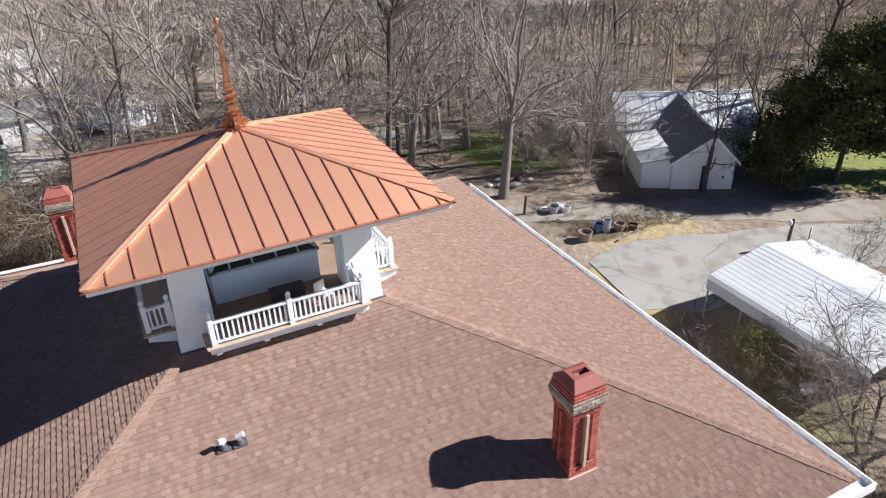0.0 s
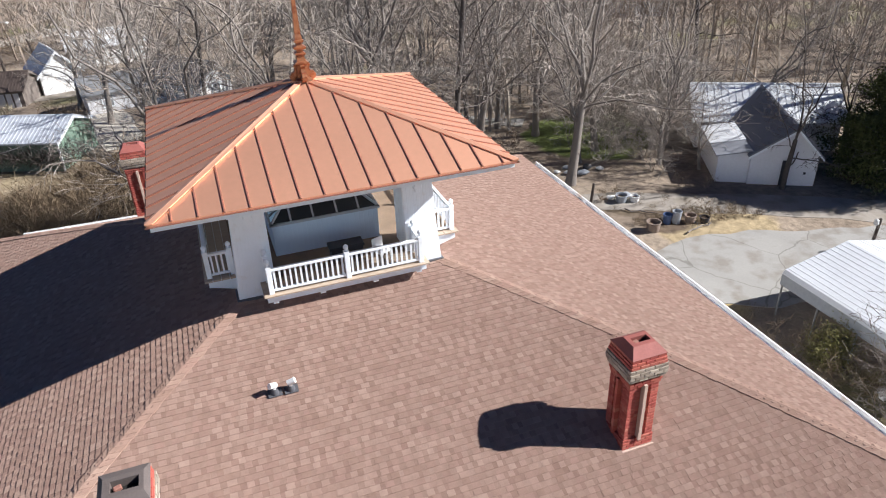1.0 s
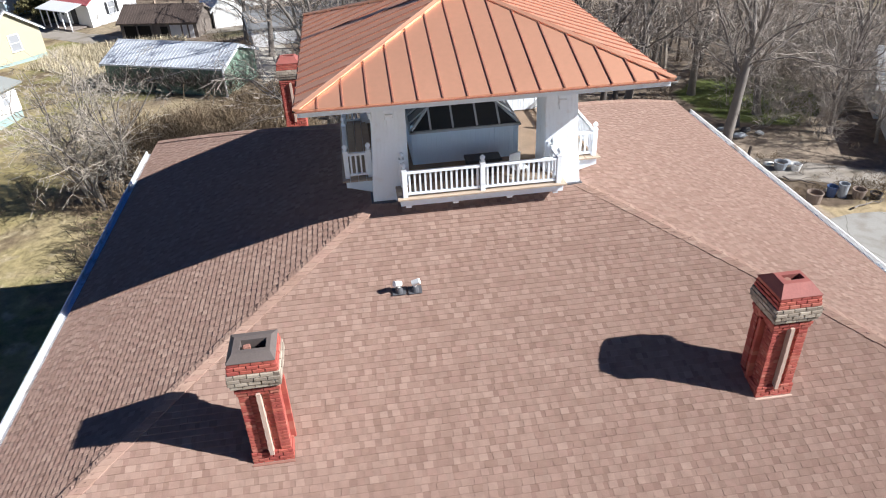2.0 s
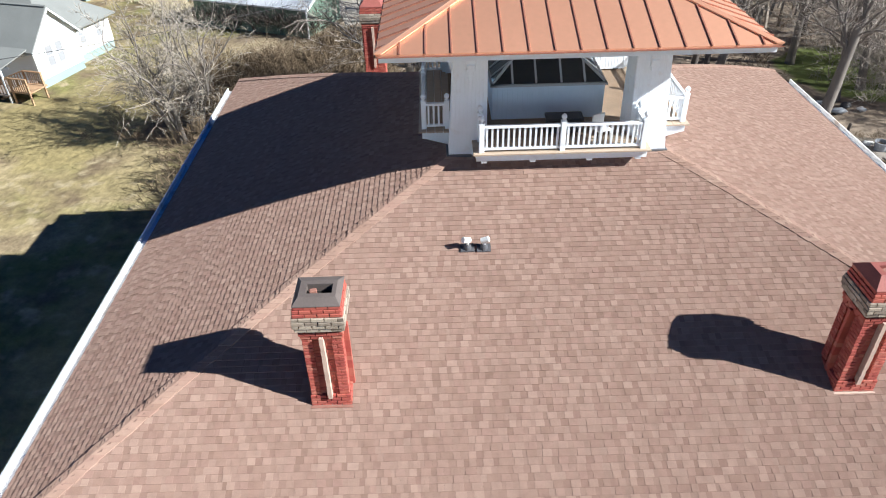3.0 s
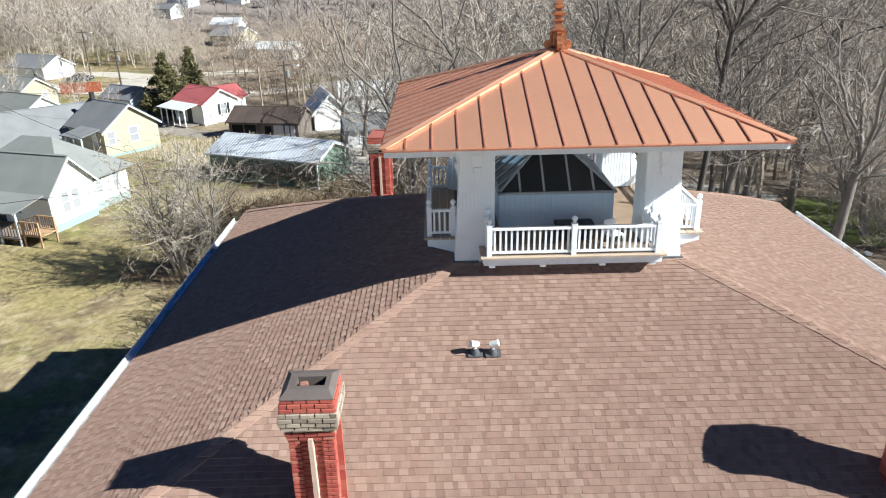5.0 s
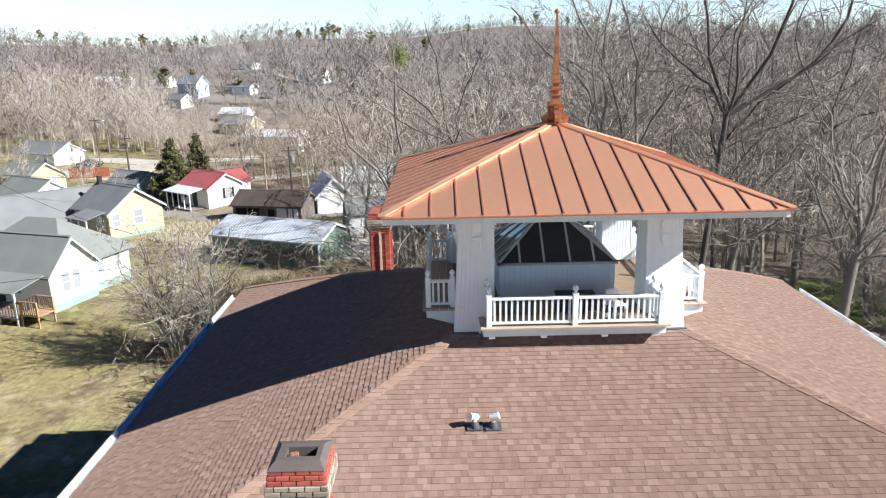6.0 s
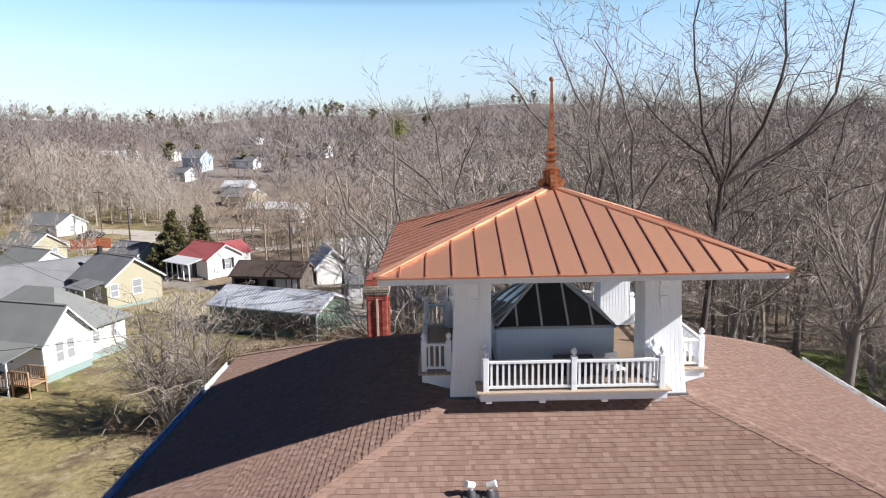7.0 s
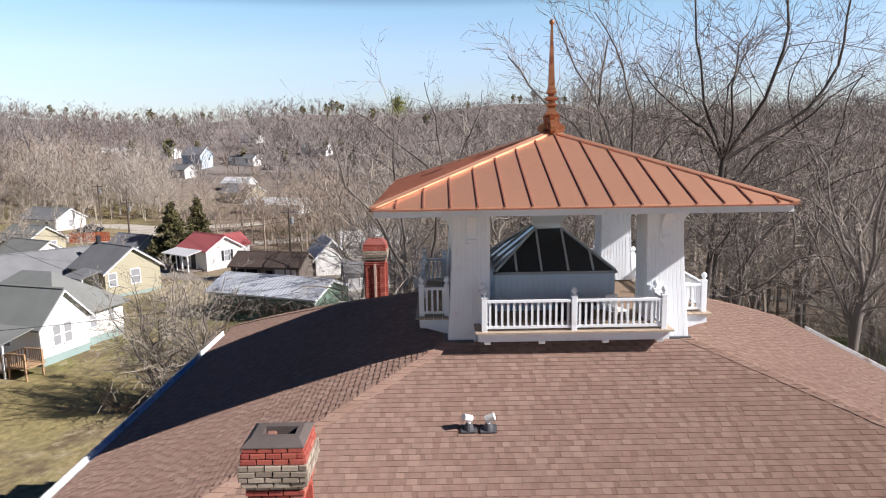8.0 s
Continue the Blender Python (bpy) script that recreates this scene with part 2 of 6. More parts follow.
M_tin = mat("galvanised_tin", (0.70, 0.72, 0.74), 0.42, metal=0.12, var=0.12, scale=0.5, fine=6, bump=0.05, isl=0.12)
M_tinr = mat("rusty_tin", (0.085, 0.064, 0.055), 0.8, metal=0.1, var=0.35, scale=0.7, fine=6, isl=0.3)
M_green = mat("faded_green_boards", (0.20, 0.29, 0.225), 0.85, var=0.2, scale=1.2, fine=10, rnd=0.25, stretch=(1, 1, 0.2))
M_oldwood = mat("weathered_boards", (0.20, 0.17, 0.15), 0.9, var=0.3, scale=1, fine=10, rnd=0.3, stretch=(1, 1, 0.2))
M_redfence = mat("red_stained_boards", (0.33, 0.09, 0.04), 0.85, var=0.2, scale=1, fine=10, rnd=0.25)
M_tin_old = mat("dull_corrugated_tin", (0.54, 0.57, 0.62), 0.45, metal=0.2, var=0.18, scale=0.5, fine=6, bump=0.05, isl=0.15)
M_pole = mat("creosote_pole", (0.09, 0.072, 0.06), 0.9, var=0.25, scale=2, fine=20)
M_steel = mat("grey_steel", (0.35, 0.36, 0.37), 0.5, metal=0.6, var=0.1)
M_carw = mat("white_car_paint", (0.75, 0.76, 0.78), 0.25, var=0.02, bump=0)
M_carb = mat("dark_blue_car_paint", (0.02, 0.03, 0.05), 0.2, var=0.05, bump=0)
M_cars = mat("silver_car_paint", (0.45, 0.47, 0.5), 0.25, metal=0.4, var=0.03, bump=0)
M_tyre = mat("tyre_rubber", (0.02, 0.02, 0.02), 0.85)
M_blue = mat("blue_plastic", (0.07, 0.11, 0.22), 0.5, var=0.15)
M_greyp = mat("grey_plastic", (0.30, 0.32, 0.35), 0.5, var=0.2, scale=4)
M_terra = mat("weathered_clay", (0.22, 0.17, 0.14), 0.85, var=0.3, scale=5)
M_bluehouse = mat("pale_blue_siding", (0.45, 0.55, 0.65), 0.7, var=0.06)


def ground_material():
    """Grass, straw, leaf litter and bare earth, mixed by noise; woods floor brown, lawns straw and green."""
    m = bpy.data.materials.new("ground_cover")
    m.use_nodes = True
    n, l = m.node_tree.nodes, m.node_tree.links
    b = n["Principled BSDF"]
    geo = n.new("ShaderNodeNewGeometry")

    def noise_tex(sc, det=6, off=0.0):
        t = n.new("ShaderNodeTexNoise")
        t.inputs["Scale"].default_value, t.inputs["Detail"].default_value = sc, det
        mp = n.new("ShaderNodeMapping")
        mp.inputs["Location"].default_value = (off, off * 2, 0)
        l.new(geo.outputs["Position"], mp.inputs[0])
        l.new(mp.outputs[0], t.inputs["Vector"])
        return t.outputs[0]

    def ramp(v, a, c):
        r = n.new("ShaderNodeMapRange")
        r.inputs[1].default_value, r.inputs[2].default_value = a, c
        l.new(v, r.inputs[0])
        return r.outputs[0]

    def mix(f, a, c):
        x = n.new("ShaderNodeMix")
        x.data_type = "RGBA"
        l.new(f, x.inputs[0])
        for i, v in ((6, a), (7, c)):
            if isinstance(v, tuple):
                x.inputs[i].default_value = (*v, 1)
            else:
                l.new(v, x.inputs[i])
        return x.outputs[2]
    lawn = mix(ramp(noise_tex(0.11, 5), 0.38, 0.62), (0.36, 0.29, 0.175), (0.285, 0.235, 0.12))
    lawn = mix(ramp(noise_tex(0.16, 6, 53), 0.47, 0.62), lawn, (0.205, 0.195, 0.075))
    lawn = mix(ramp(noise_tex(0.35, 6, 7), 0.48, 0.66), lawn, (0.165, 0.125, 0.08))
    lawn = mix(ramp(noise_tex(1.1, 7, 61), 0.56, 0.70), lawn, (0.36, 0.30, 0.19))
    wood = mix(ramp(noise_tex(0.25, 6, 3), 0.35, 0.65), (0.20, 0.158, 0.122), (0.29, 0.235, 0.18))
    wood = mix(ramp(noise_tex(0.045, 4, 31), 0.60, 0.68), wood, (0.19, 0.185, 0.085))
    # the woods begin beyond the house, to the north and east
    sep = n.new("ShaderNodeSeparateXYZ")
    l.new(geo.outputs["Position"], sep.inputs[0])
    w = n.new("ShaderNodeMath")
    w.operation = "MULTIPLY_ADD"
    l.new(sep.outputs["X"], w.inputs[0])
    w.inputs[1].default_value = 2.0
    l.new(sep.outputs["Y"], w.inputs[2])
    w2 = n.new("ShaderNodeMath")
    w2.operation = "MULTIPLY_ADD"
    l.new(noise_tex(0.12, 4, 11), w2.inputs[0])
    w2.inputs[1].default_value = 30.0
    l.new(w.outputs[0], w2.inputs[2])
    col = mix(ramp(w2.outputs[0], 12.0, 34.0), lawn, wood)

    def patch(col, at, r0, r1, tone, off):
        """A worn-edged patch of another growth round a place."""
        d = n.new("ShaderNodeVectorMath")
        d.operation = "DISTANCE"
        l.new(geo.outputs["Position"], d.inputs[0])
        d.inputs[1].default_value = (*at, 3.0)
        e = n.new("ShaderNodeMath")
        e.operation = "MULTIPLY_ADD"
        l.new(noise_tex(0.3, 6, off), e.inputs[0])
        e.inputs[1].default_value = r1
        l.new(d.outputs["Value"], e.inputs[2])
        return mix(ramp(e.outputs[0], r0 + r1 * 0.6, r0 + r1 * 0.45), col, tone)
    far = n.new("ShaderNodeVectorMath")
    far.operation = "LENGTH"
    l.new(geo.outputs["Position"], far.inputs[0])
    col = mix(ramp(far.outputs["Value"], 170.0, 230.0), col, mix(ramp(noise_tex(0.03, 5, 41), 0.4, 0.6), (0.19, 0.163, 0.15), (0.24, 0.207, 0.187)))
    col = patch(col, (26.5, 29.0), 5.0, 4.0, (0.15, 0.18, 0.06), 3)
    col = patch(col, (46.0, 12.0), 5.0, 5.0, (0.19, 0.21, 0.07), 9)
    col = patch(col, (25.0, 11.9), 3.5, 4.0, (0.34, 0.27, 0.165), 15)
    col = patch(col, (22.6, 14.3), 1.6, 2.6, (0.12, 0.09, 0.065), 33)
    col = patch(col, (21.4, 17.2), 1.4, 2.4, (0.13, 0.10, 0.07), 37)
    col = patch(col, (21.0, -3.0), 2.5, 3.5, (0.2, 0.175, 0.09), 43)
    col = patch(col, (20.5, 8.0), 3.0, 4.0, (0.34, 0.26, 0.13), 17)
    col = patch(col, (-26.0, 24.0), 5.0, 8.0, (0.29, 0.24, 0.115), 21)
    col = patch(col, (-18.0, 24.0), 3.0, 5.0, (0.17, 0.125, 0.08), 25)
    hsv = n.new("ShaderNodeHueSaturation")
    l.new(col, hsv.inputs["Color"])
    fine = ramp(noise_tex(2.2, 8, 5), 0.2, 0.8)
    k = n.new("ShaderNodeMath")
    k.operation = "MULTIPLY_ADD"
    l.new(fine, k.inputs[0])
    k.inputs[1].default_value, k.inputs[2].default_value = 0.7, 0.65
    l.new(k.outputs[0], hsv.inputs["Value"])
    l.new(hsv.outputs[0], b.inputs["Base Color"])
    b.inputs["Roughness"].default_value = 0.97
    b.inputs["Specular IOR Level"].default_value = 0.15
    bp = n.new("ShaderNodeBump")
    bp.inputs["Strength"].default_value, bp.inputs["Distance"].default_value = 0.8, 0.08
    l.new(fine, bp.inputs["Height"])
    l.new(bp.outputs[0], b.inputs["Normal"])
    return m


M_ground = ground_material()

# ---- building tools ----
class Geo:
    """Gathers vertices and faces for one mesh."""

    def __init__(self):
        self.v, self.f = [], []

    def add(self, verts, faces):
        k = len(self.v)
        self.v += [tuple(p) for p in verts]
        self.f += [tuple(i + k for i in q) for q in faces]
        return self

    def box(self, c, s, m=None, ch=0.0):
        """A box about c with sizes s, turned by m; ch: chamfer on the four upright edges and the top."""
        x, y, z = s[0] / 2, s[1] / 2, s[2] / 2
        if ch <= 0:
            vs = [(-x, -y, -z), (x, -y, -z), (x, y, -z), (-x, y, -z), (-x, -y, z), (x, -y, z), (x, y, z), (-x, y, z)]
            fs = [(3, 2, 1, 0), (4, 5, 6, 7), (0, 1, 5, 4), (1, 2, 6, 5), (2, 3, 7, 6), (3, 0, 4, 7)]
        else:
            def ring(a, b, h):
                return [(-a + ch, -b, h), (a - ch, -b, h), (a, -b + ch, h), (a, b - ch, h), (a - ch, b, h), (-a + ch, b, h), (-a, b - ch, h), (-a, -b + ch, h)]
            vs = ring(x, y, -z) + ring(x, y, z - ch) + ring(x - ch, y - ch, z)
            fs = [tuple(range(7, -1, -1)), tuple(range(16, 24))]
            for r in (0, 8):
                fs += [(r + i, r + (i + 1) % 8, r + 8 + (i + 1) % 8, r + 8 + i) for i in range(8)]
        vs = [Vector(p) for p in vs]
        if m is not None:
            vs = [m @ p for p in vs]
        c = Vector(c)
        return self.add([p + c for p in vs], fs)

    def span(self, lo, hi, ch=0.0):
        return self.box([(a + b) / 2 for a, b in zip(lo, hi)], [b - a for a, b in zip(lo, hi)], ch=ch)

    def tube(self, pts, radii, n=8, caps=True, flat=1.0):
        """A round bar through pts with a radius at each."""
        pts = [Vector(p) for p in pts]
        rings = []
        for i, p in enumerate(pts):
            d = (pts[min(i + 1, len(pts) - 1)] - pts[max(i - 1, 0)]).normalized()
            a = d.cross(Vector((0, 0, 1)))
            if a.length < 0.01:
                a = d.cross(Vector((0, 1, 0)))
            a.normalize()
            b = a.cross(d)
            rings.append([p + (a * math.cos(2 * math.pi * j / n) + b * math.sin(2 * math.pi * j / n) * flat) * radii[i] for j in range(n)])
        fs = []
        for i in range(len(pts) - 1):
            fs += [(i * n + j, i * n + (j + 1) % n, (i + 1) * n + (j + 1) % n, (i + 1) * n + j) for j in range(n)]
        if caps:
            fs += [tuple(range(n - 1, -1, -1)), tuple(range((len(pts) - 1) * n, len(pts) * n))]
        return self.add([p for r in rings for p in r], fs)

    def lathe(self, prof, n=12, c=(0, 0, 0), square=False):
        """prof: rows of (radius, height); square: four-sided turnings with n = 4."""
        off = math.pi / 4 if square else 0
        vs, fs = [], []
        for r, h in prof:
            vs += [(c[0] + r * math.cos(2 * math.pi * j / n + off), c[1] + r * math.sin(2 * math.pi * j / n + off), c[2] + h) for j in range(n)]
        for i in range(len(prof) - 1):
            fs += [(i * n + j, i * n + (j + 1) % n, (i + 1) * n + (j + 1) % n, (i + 1) * n + j) for j in range(n)]
        fs += [tuple(range(n - 1, -1, -1)), tuple(range((len(prof) - 1) * n, len(prof) * n))]
        return self.add(vs, fs)

    def prism(self, poly, lift):
        """A slab: the polygon poly and its copy moved by lift."""
        k = len(poly)
        vs = [Vector(p) for p in poly] + [Vector(p) + Vector(lift) for p in poly]
        fs = [tuple(range(k - 1, -1, -1)), tuple(range(k, 2 * k))] + [(i, (i + 1) % k, k + (i + 1) % k, k + i) for i in range(k)]
        return self.add(vs, fs)

    def mesh(self, name, material, smooth=False):
        me = bpy.data.meshes.new(name)
        me.from_pydata(self.v, [], self.f)
        bm = bmesh.new()
        bm.from_mesh(me)
        if len(bm.faces) < 3000:
            bmesh.ops.recalc_face_normals(bm, faces=bm.faces)
        bm.to_mesh(me)
        bm.free()
        me.materials.append(material)
        if smooth:
            me.polygons.foreach_set("use_smooth", [True] * len(me.polygons))
        me.update()
        return me


def thing(name, at=(0, 0, 0), turn=0.0, label="", category="", group="", kind=""):
    ob = new(name)
    ob.empty_display_size = 0.2
    ob.matrix_world = pose(*at, 0, 0, turn)
    return tagged(ob, label, category, group, kind)


def part(name, geo, material, parent, label="", smooth=False, at=None):
    me = geo if isinstance(geo, bpy.types.Mesh) else geo.mesh(name, material, smooth)
    ob = new(name, me)
    ob.parent = parent
    if at is not None:
        ob.matrix_basis = at
    if label:
        ob["label"] = label
    return ob


def solo(name, geo, material, label, category, group="", kind="", smooth=False, at=None):
    me = geo if isinstance(geo, bpy.types.Mesh) else geo.mesh(name, material, smooth)
    ob = new(name, me)
    if at is not None:
        ob.matrix_world = at
    return tagged(ob, label, category, group, kind)


def numpy_mesh(name, verts, quads, material):
    """One mesh from an array of vertices and an array of faces that all have the same number of corners."""
    me = bpy.data.meshes.new(name)
    k = quads.shape[1]
    me.vertices.add(len(verts))
    me.vertices.foreach_set("co", np.asarray(verts, dtype=np.float32).ravel())
    me.loops.add(quads.size)
    me.loops.foreach_set("vertex_index", quads.astype(np.int32).ravel())
    me.polygons.add(len(quads))
    me.polygons.foreach_set("loop_start", np.arange(0, quads.size, k, dtype=np.int32))
    me.polygons.foreach_set("use_smooth", np.zeros(len(quads), dtype=bool))
    me.update(calc_edges=True)
    me.materials.append(material)
    return me


def smooth_step(a, b, x):
    t = np.clip((x - a) / (b - a), 0, 1)
    return t * t * (3 - 2 * t)


def ground_z(x, y):
    """The lie of the land: a level yard, a shallow valley, then wooded hills."""
    d = np.hypot(x, y)
    h = 3.0 - 2.0 * smooth_step(42, 85, d)
    h = h + 14.0 * smooth_step(150, 320, d) + (21.0 + 5.0 * np.sin(x * 0.011 + 1.0) + 3.0 * np.sin(x * 0.031 + y * 0.01)) * smooth_step(300, 600, d) - 60.0 * smooth_step(800, 2500, d)
    return h + 0.12 * np.sin(x * 0.21) * np.cos(y * 0.17) * smooth_step(12, 30, d)


def gz(x, y):
    return float(ground_z(np.float64(x), np.float64(y)))

# ---- ground, pavement, roads ----
def build_ground():
    ax = np.unique(np.concatenate([np.arange(-60, 61, 1.5), np.arange(-160, 161, 5), np.arange(-700, 701, 25), np.arange(-3000, 3001, 300)])).astype(float)
    X, Y = np.meshgrid(ax, ax, indexing="ij")
    V = np.stack([X, Y, ground_z(X, Y)], -1).reshape(-1, 3)
    n = len(ax)
    i, j = np.meshgrid(np.arange(n - 1), np.arange(n - 1), indexing="ij")
    q = np.stack([i * n + j, (i + 1) * n + j, (i + 1) * n + j + 1, i * n + j + 1], -1).reshape(-1, 4)
    me = numpy_mesh("ground", V, q, M_ground)
    me.polygons.foreach_set("use_smooth", [True] * len(me.polygons))
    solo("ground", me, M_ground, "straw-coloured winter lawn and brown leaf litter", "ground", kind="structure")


build_ground()


def strip(name, centre, widths, material, label, category, lift=0.03, step=2.0, rough_edge=0.15):
    """A road or pavement laid along a line over the ground, with a ragged edge and a real thickness."""
    rng = random.Random(name)
    pts = []
    for (a, wa), (b, wb) in zip(zip(centre, widths), zip(centre[1:], widths[1:])):
        a, b = Vector((*a, 0)), Vector((*b, 0))
        k = max(1, int((b - a).length / step))
        pts += [(a.lerp(b, i / k), wa + (wb - wa) * i / k) for i in range(k)]
    pts.append((Vector((*centre[-1], 0)), widths[-1]))
    vs, fs = [], []
    for i, (p, w) in enumerate(pts):
        d = (pts[min(i + 1, len(pts) - 1)][0] - pts[max(i - 1, 0)][0]).normalized()
        nrm = Vector((-d.y, d.x, 0))
        for s in (-1, -0.5, 0, 0.5, 1):
            e = rng.uniform(-rough_edge, rough_edge) if abs(s) == 1 else 0
            q = p + nrm * (s * w / 2 + e)
            vs.append((q.x, q.y, gz(q.x, q.y) + (lift if abs(s) < 1 else lift * 0.6)))
    for i in range(len(pts) - 1):
        fs += [(i * 5 + k, i * 5 + k + 1, (i + 1) * 5 + k + 1, (i + 1) * 5 + k) for k in range(4)]
    g = Geo().add(vs, fs)
    base = len(g.v)
    for i in range(len(pts)):
        for k in (0, 4):
            x, y, z = g.v[i * 5 + k]
            g.v.append((x, y, z - 0.12))
    for i in range(len(pts) - 1):
        g.f.append((i * 5, (i + 1) * 5, base + (i + 1) * 2, base + i * 2))
        g.f.append((i * 5 + 4, (i + 1) * 5 + 4, base + (i + 1) * 2 + 1, base + i * 2 + 1))
    return solo(name, g, material, label, category, kind="structure")


strip("pavement_drive", [(19.6, 8.7), (21.9, 8.4), (25.6, 7.6), (32.8, 6.0), (45.0, 0.6)], [5.0, 7.4, 7.2, 5.6, 4.6], M_conc, "cracked pale concrete parking apron", "driveway", lift=0.05, step=1.0, rough_edge=0.25)
strip("road_lane", [(14.6, 20.4), (22.0, 17.6), (28.7, 14.2), (35.2, 10.4), (43.6, 4.9), (60.1, -6.2)], [2.6, 2.6, 3.0, 3.4, 3.6, 4], M_gravel, "dusty gravel lane past the sheds", "road", lift=0.03, rough_edge=0.3)
strip("road_village", [(-58, 85), (-45.5, 78.5), (-36.2, 72.2), (-30.5, 67.2), (-24, 65.5), (-13.5, 67)], [4.5, 4, 3.6, 3.6, 3.5, 3.5], M_gravel, "pale worn asphalt village lane", "road", lift=0.04, rough_edge=0.3)
strip("road_far", [(-84, 117), (-65, 107), (-48.5, 99.5), (-35.5, 97.5), (-19, 108)], [6, 6, 6, 5, 5], M_street, "pale concrete street in the valley", "road", lift=0.05, rough_edge=0.2)
strip("road_street", [(-76, 128), (-66, 124.5), (-59, 121), (-52, 122), (-38, 126)], [5, 5.5, 6, 5.5, 5], M_street, "pale concrete street past the white house", "road", lift=0.05, rough_edge=0.2)
strip("road_turning", [(-59.5, 119), (-57, 110), (-55, 98.5)], [6, 5.5, 4.5], M_street, "pale concrete lane down to the houses", "road", lift=0.055, rough_edge=0.2)
strip("road_yard", [(-10.8, 54), (-9.6, 48), (-8.6, 42.5)], [3.6, 3.6, 3.0], M_street, "pale concrete yard behind the green shed", "road", lift=0.05, rough_edge=0.25)
strip("road_track", [(12.5, 41.5), (18.7, 37.0), (23, 34.2)], [2.2, 2.0, 2.0], M_conc, "pale track among the trees", "road", lift=0.05, rough_edge=0.25)
strip("road_woods", [(20.1, 57.2), (30.6, 47.5), (44.3, 37.1), (69.4, 27.5)], [3.5, 3.5, 3.5, 4], M_gravel, "pale road glimpsed through the woods", "road", lift=0.05, rough_edge=0.2)

# ---- the house: walls, hipped roof, gutters ----
ROOF_TOP, ROOF_FALL, EAVE = 14.75, 0.33, 10.35
CURB = 2.42


def roof_z(r):
    """Height of the slopes at r from the middle: old rafters, swelling a little half way down."""
    return ROOF_TOP - ROOF_FALL * r + 0.21 - 0.0083 * (r - 4.4) ** 2


def roof_fall(r):
    return ROOF_FALL + 0.0166 * (r - 4.4)


def settle(p):
    """The north side is shallower than the others and not quite square."""
    x, y, z = p
    if y <= CURB:
        return Vector((x, y, z))
    return Vector((x, CURB + (y - CURB) * (7.08 - 0.027 * x) / (EAVE - CURB), z))


def settled(ob):
    """Lets a piece of the roof follow the true plan; its vertices are given in the house's own axes."""
    m = ob.matrix_basis.copy()
    ob.matrix_basis = Matrix.Identity(4)
    for v in ob.data.vertices:
        v.co = settle(m @ v.co)
    return ob


EAVE_Z = roof_z(EAVE)
house = thing("house", (0, 0, 0), label="large old house under a low hipped roof of brown-red shingles", category="house")


def quarter(k):
    return Matrix.Rotation(k * math.pi / 2, 4, "Z")


def build_house_shell():
    w = EAVE - 0.75
    for k in range(4):
        g = Geo().span((-w, -w, 0.6), (w, -w + 0.3, EAVE_Z - 0.12))
        settled(part("wall", g, M_wallw, house, at=quarter(k)))
        # boarded eave underside
        g = Geo().prism([(-EAVE, -EAVE, EAVE_Z - 0.2), (EAVE, -EAVE, EAVE_Z - 0.2), (w, -w, EAVE_Z - 0.2), (-w, -w, EAVE_Z - 0.2)], (0, 0, 0.03))
        settled(part("soffit", g, M_white, house, at=quarter(k)))
        # decking under the shingles
        rows = [EAVE + (CURB - 0.3 - EAVE) * i / 12 for i in range(13)]
        vs = [(sgn * r, -r, roof_z(r) - dz) for dz in (0.0, 0.06) for r in rows for sgn in (-1, 1)]
        fs = []
        for i in range(12):
            fs += [(2 * i, 2 * i + 1, 2 * i + 3, 2 * i + 2), (26 + 2 * i + 2, 26 + 2 * i + 3, 26 + 2 * i + 1, 26 + 2 * i)]
        fs += [(0, 26, 27, 1), (24, 25, 51, 50)]
        settled(part("roof", Geo().add(vs, fs), M_deck, house, "boarded slope under worn brown-red shingles", at=quarter(k)))
        # box gutter: floor, outer wall with a rolled lip, fascia; gone from the ends of the north side
        n = 0.31
        prof = [(0.0, 0.0), (0.0, -0.19), (n, -0.19), (n, 0.03), (n - 0.05, 0.045), (n - 0.05, 0.0), (n - 0.045, -0.09), (0.05, -0.09), (0.05, 0.0)]
        m = len(prof)
        cut = {0: (0.0, 0.0), 1: (0.0, 1.1), 2: (1.0, 1.0), 3: (0.9, 0.0)}[k]
        vs = []
        for sgn, c in ((-1, cut[0]), (1, cut[1])):
            vs += [(sgn * (EAVE + (d if c == 0 else 0) - c), -EAVE - d, EAVE_Z - 0.035 + h) for d, h in prof]
        g = Geo().add(vs, [(i, (i + 1) % m, m + (i + 1) % m, m + i) for i in range(m)] + [tuple(range(m - 1, -1, -1)), tuple(range(m, 2 * m))])
        settled(part("gutter", g, M_gutter, house, "white painted metal gutter with rust stains", at=quarter(k)))
        settled(part("fascia", Geo().span((-EAVE, -EAVE - 0.004, EAVE_Z - 0.2), (EAVE, -EAVE + 0.03, EAVE_Z - 0.02)), M_oldwood, house, "weathered bare fascia board", at=quarter(k)))


build_house_shell()


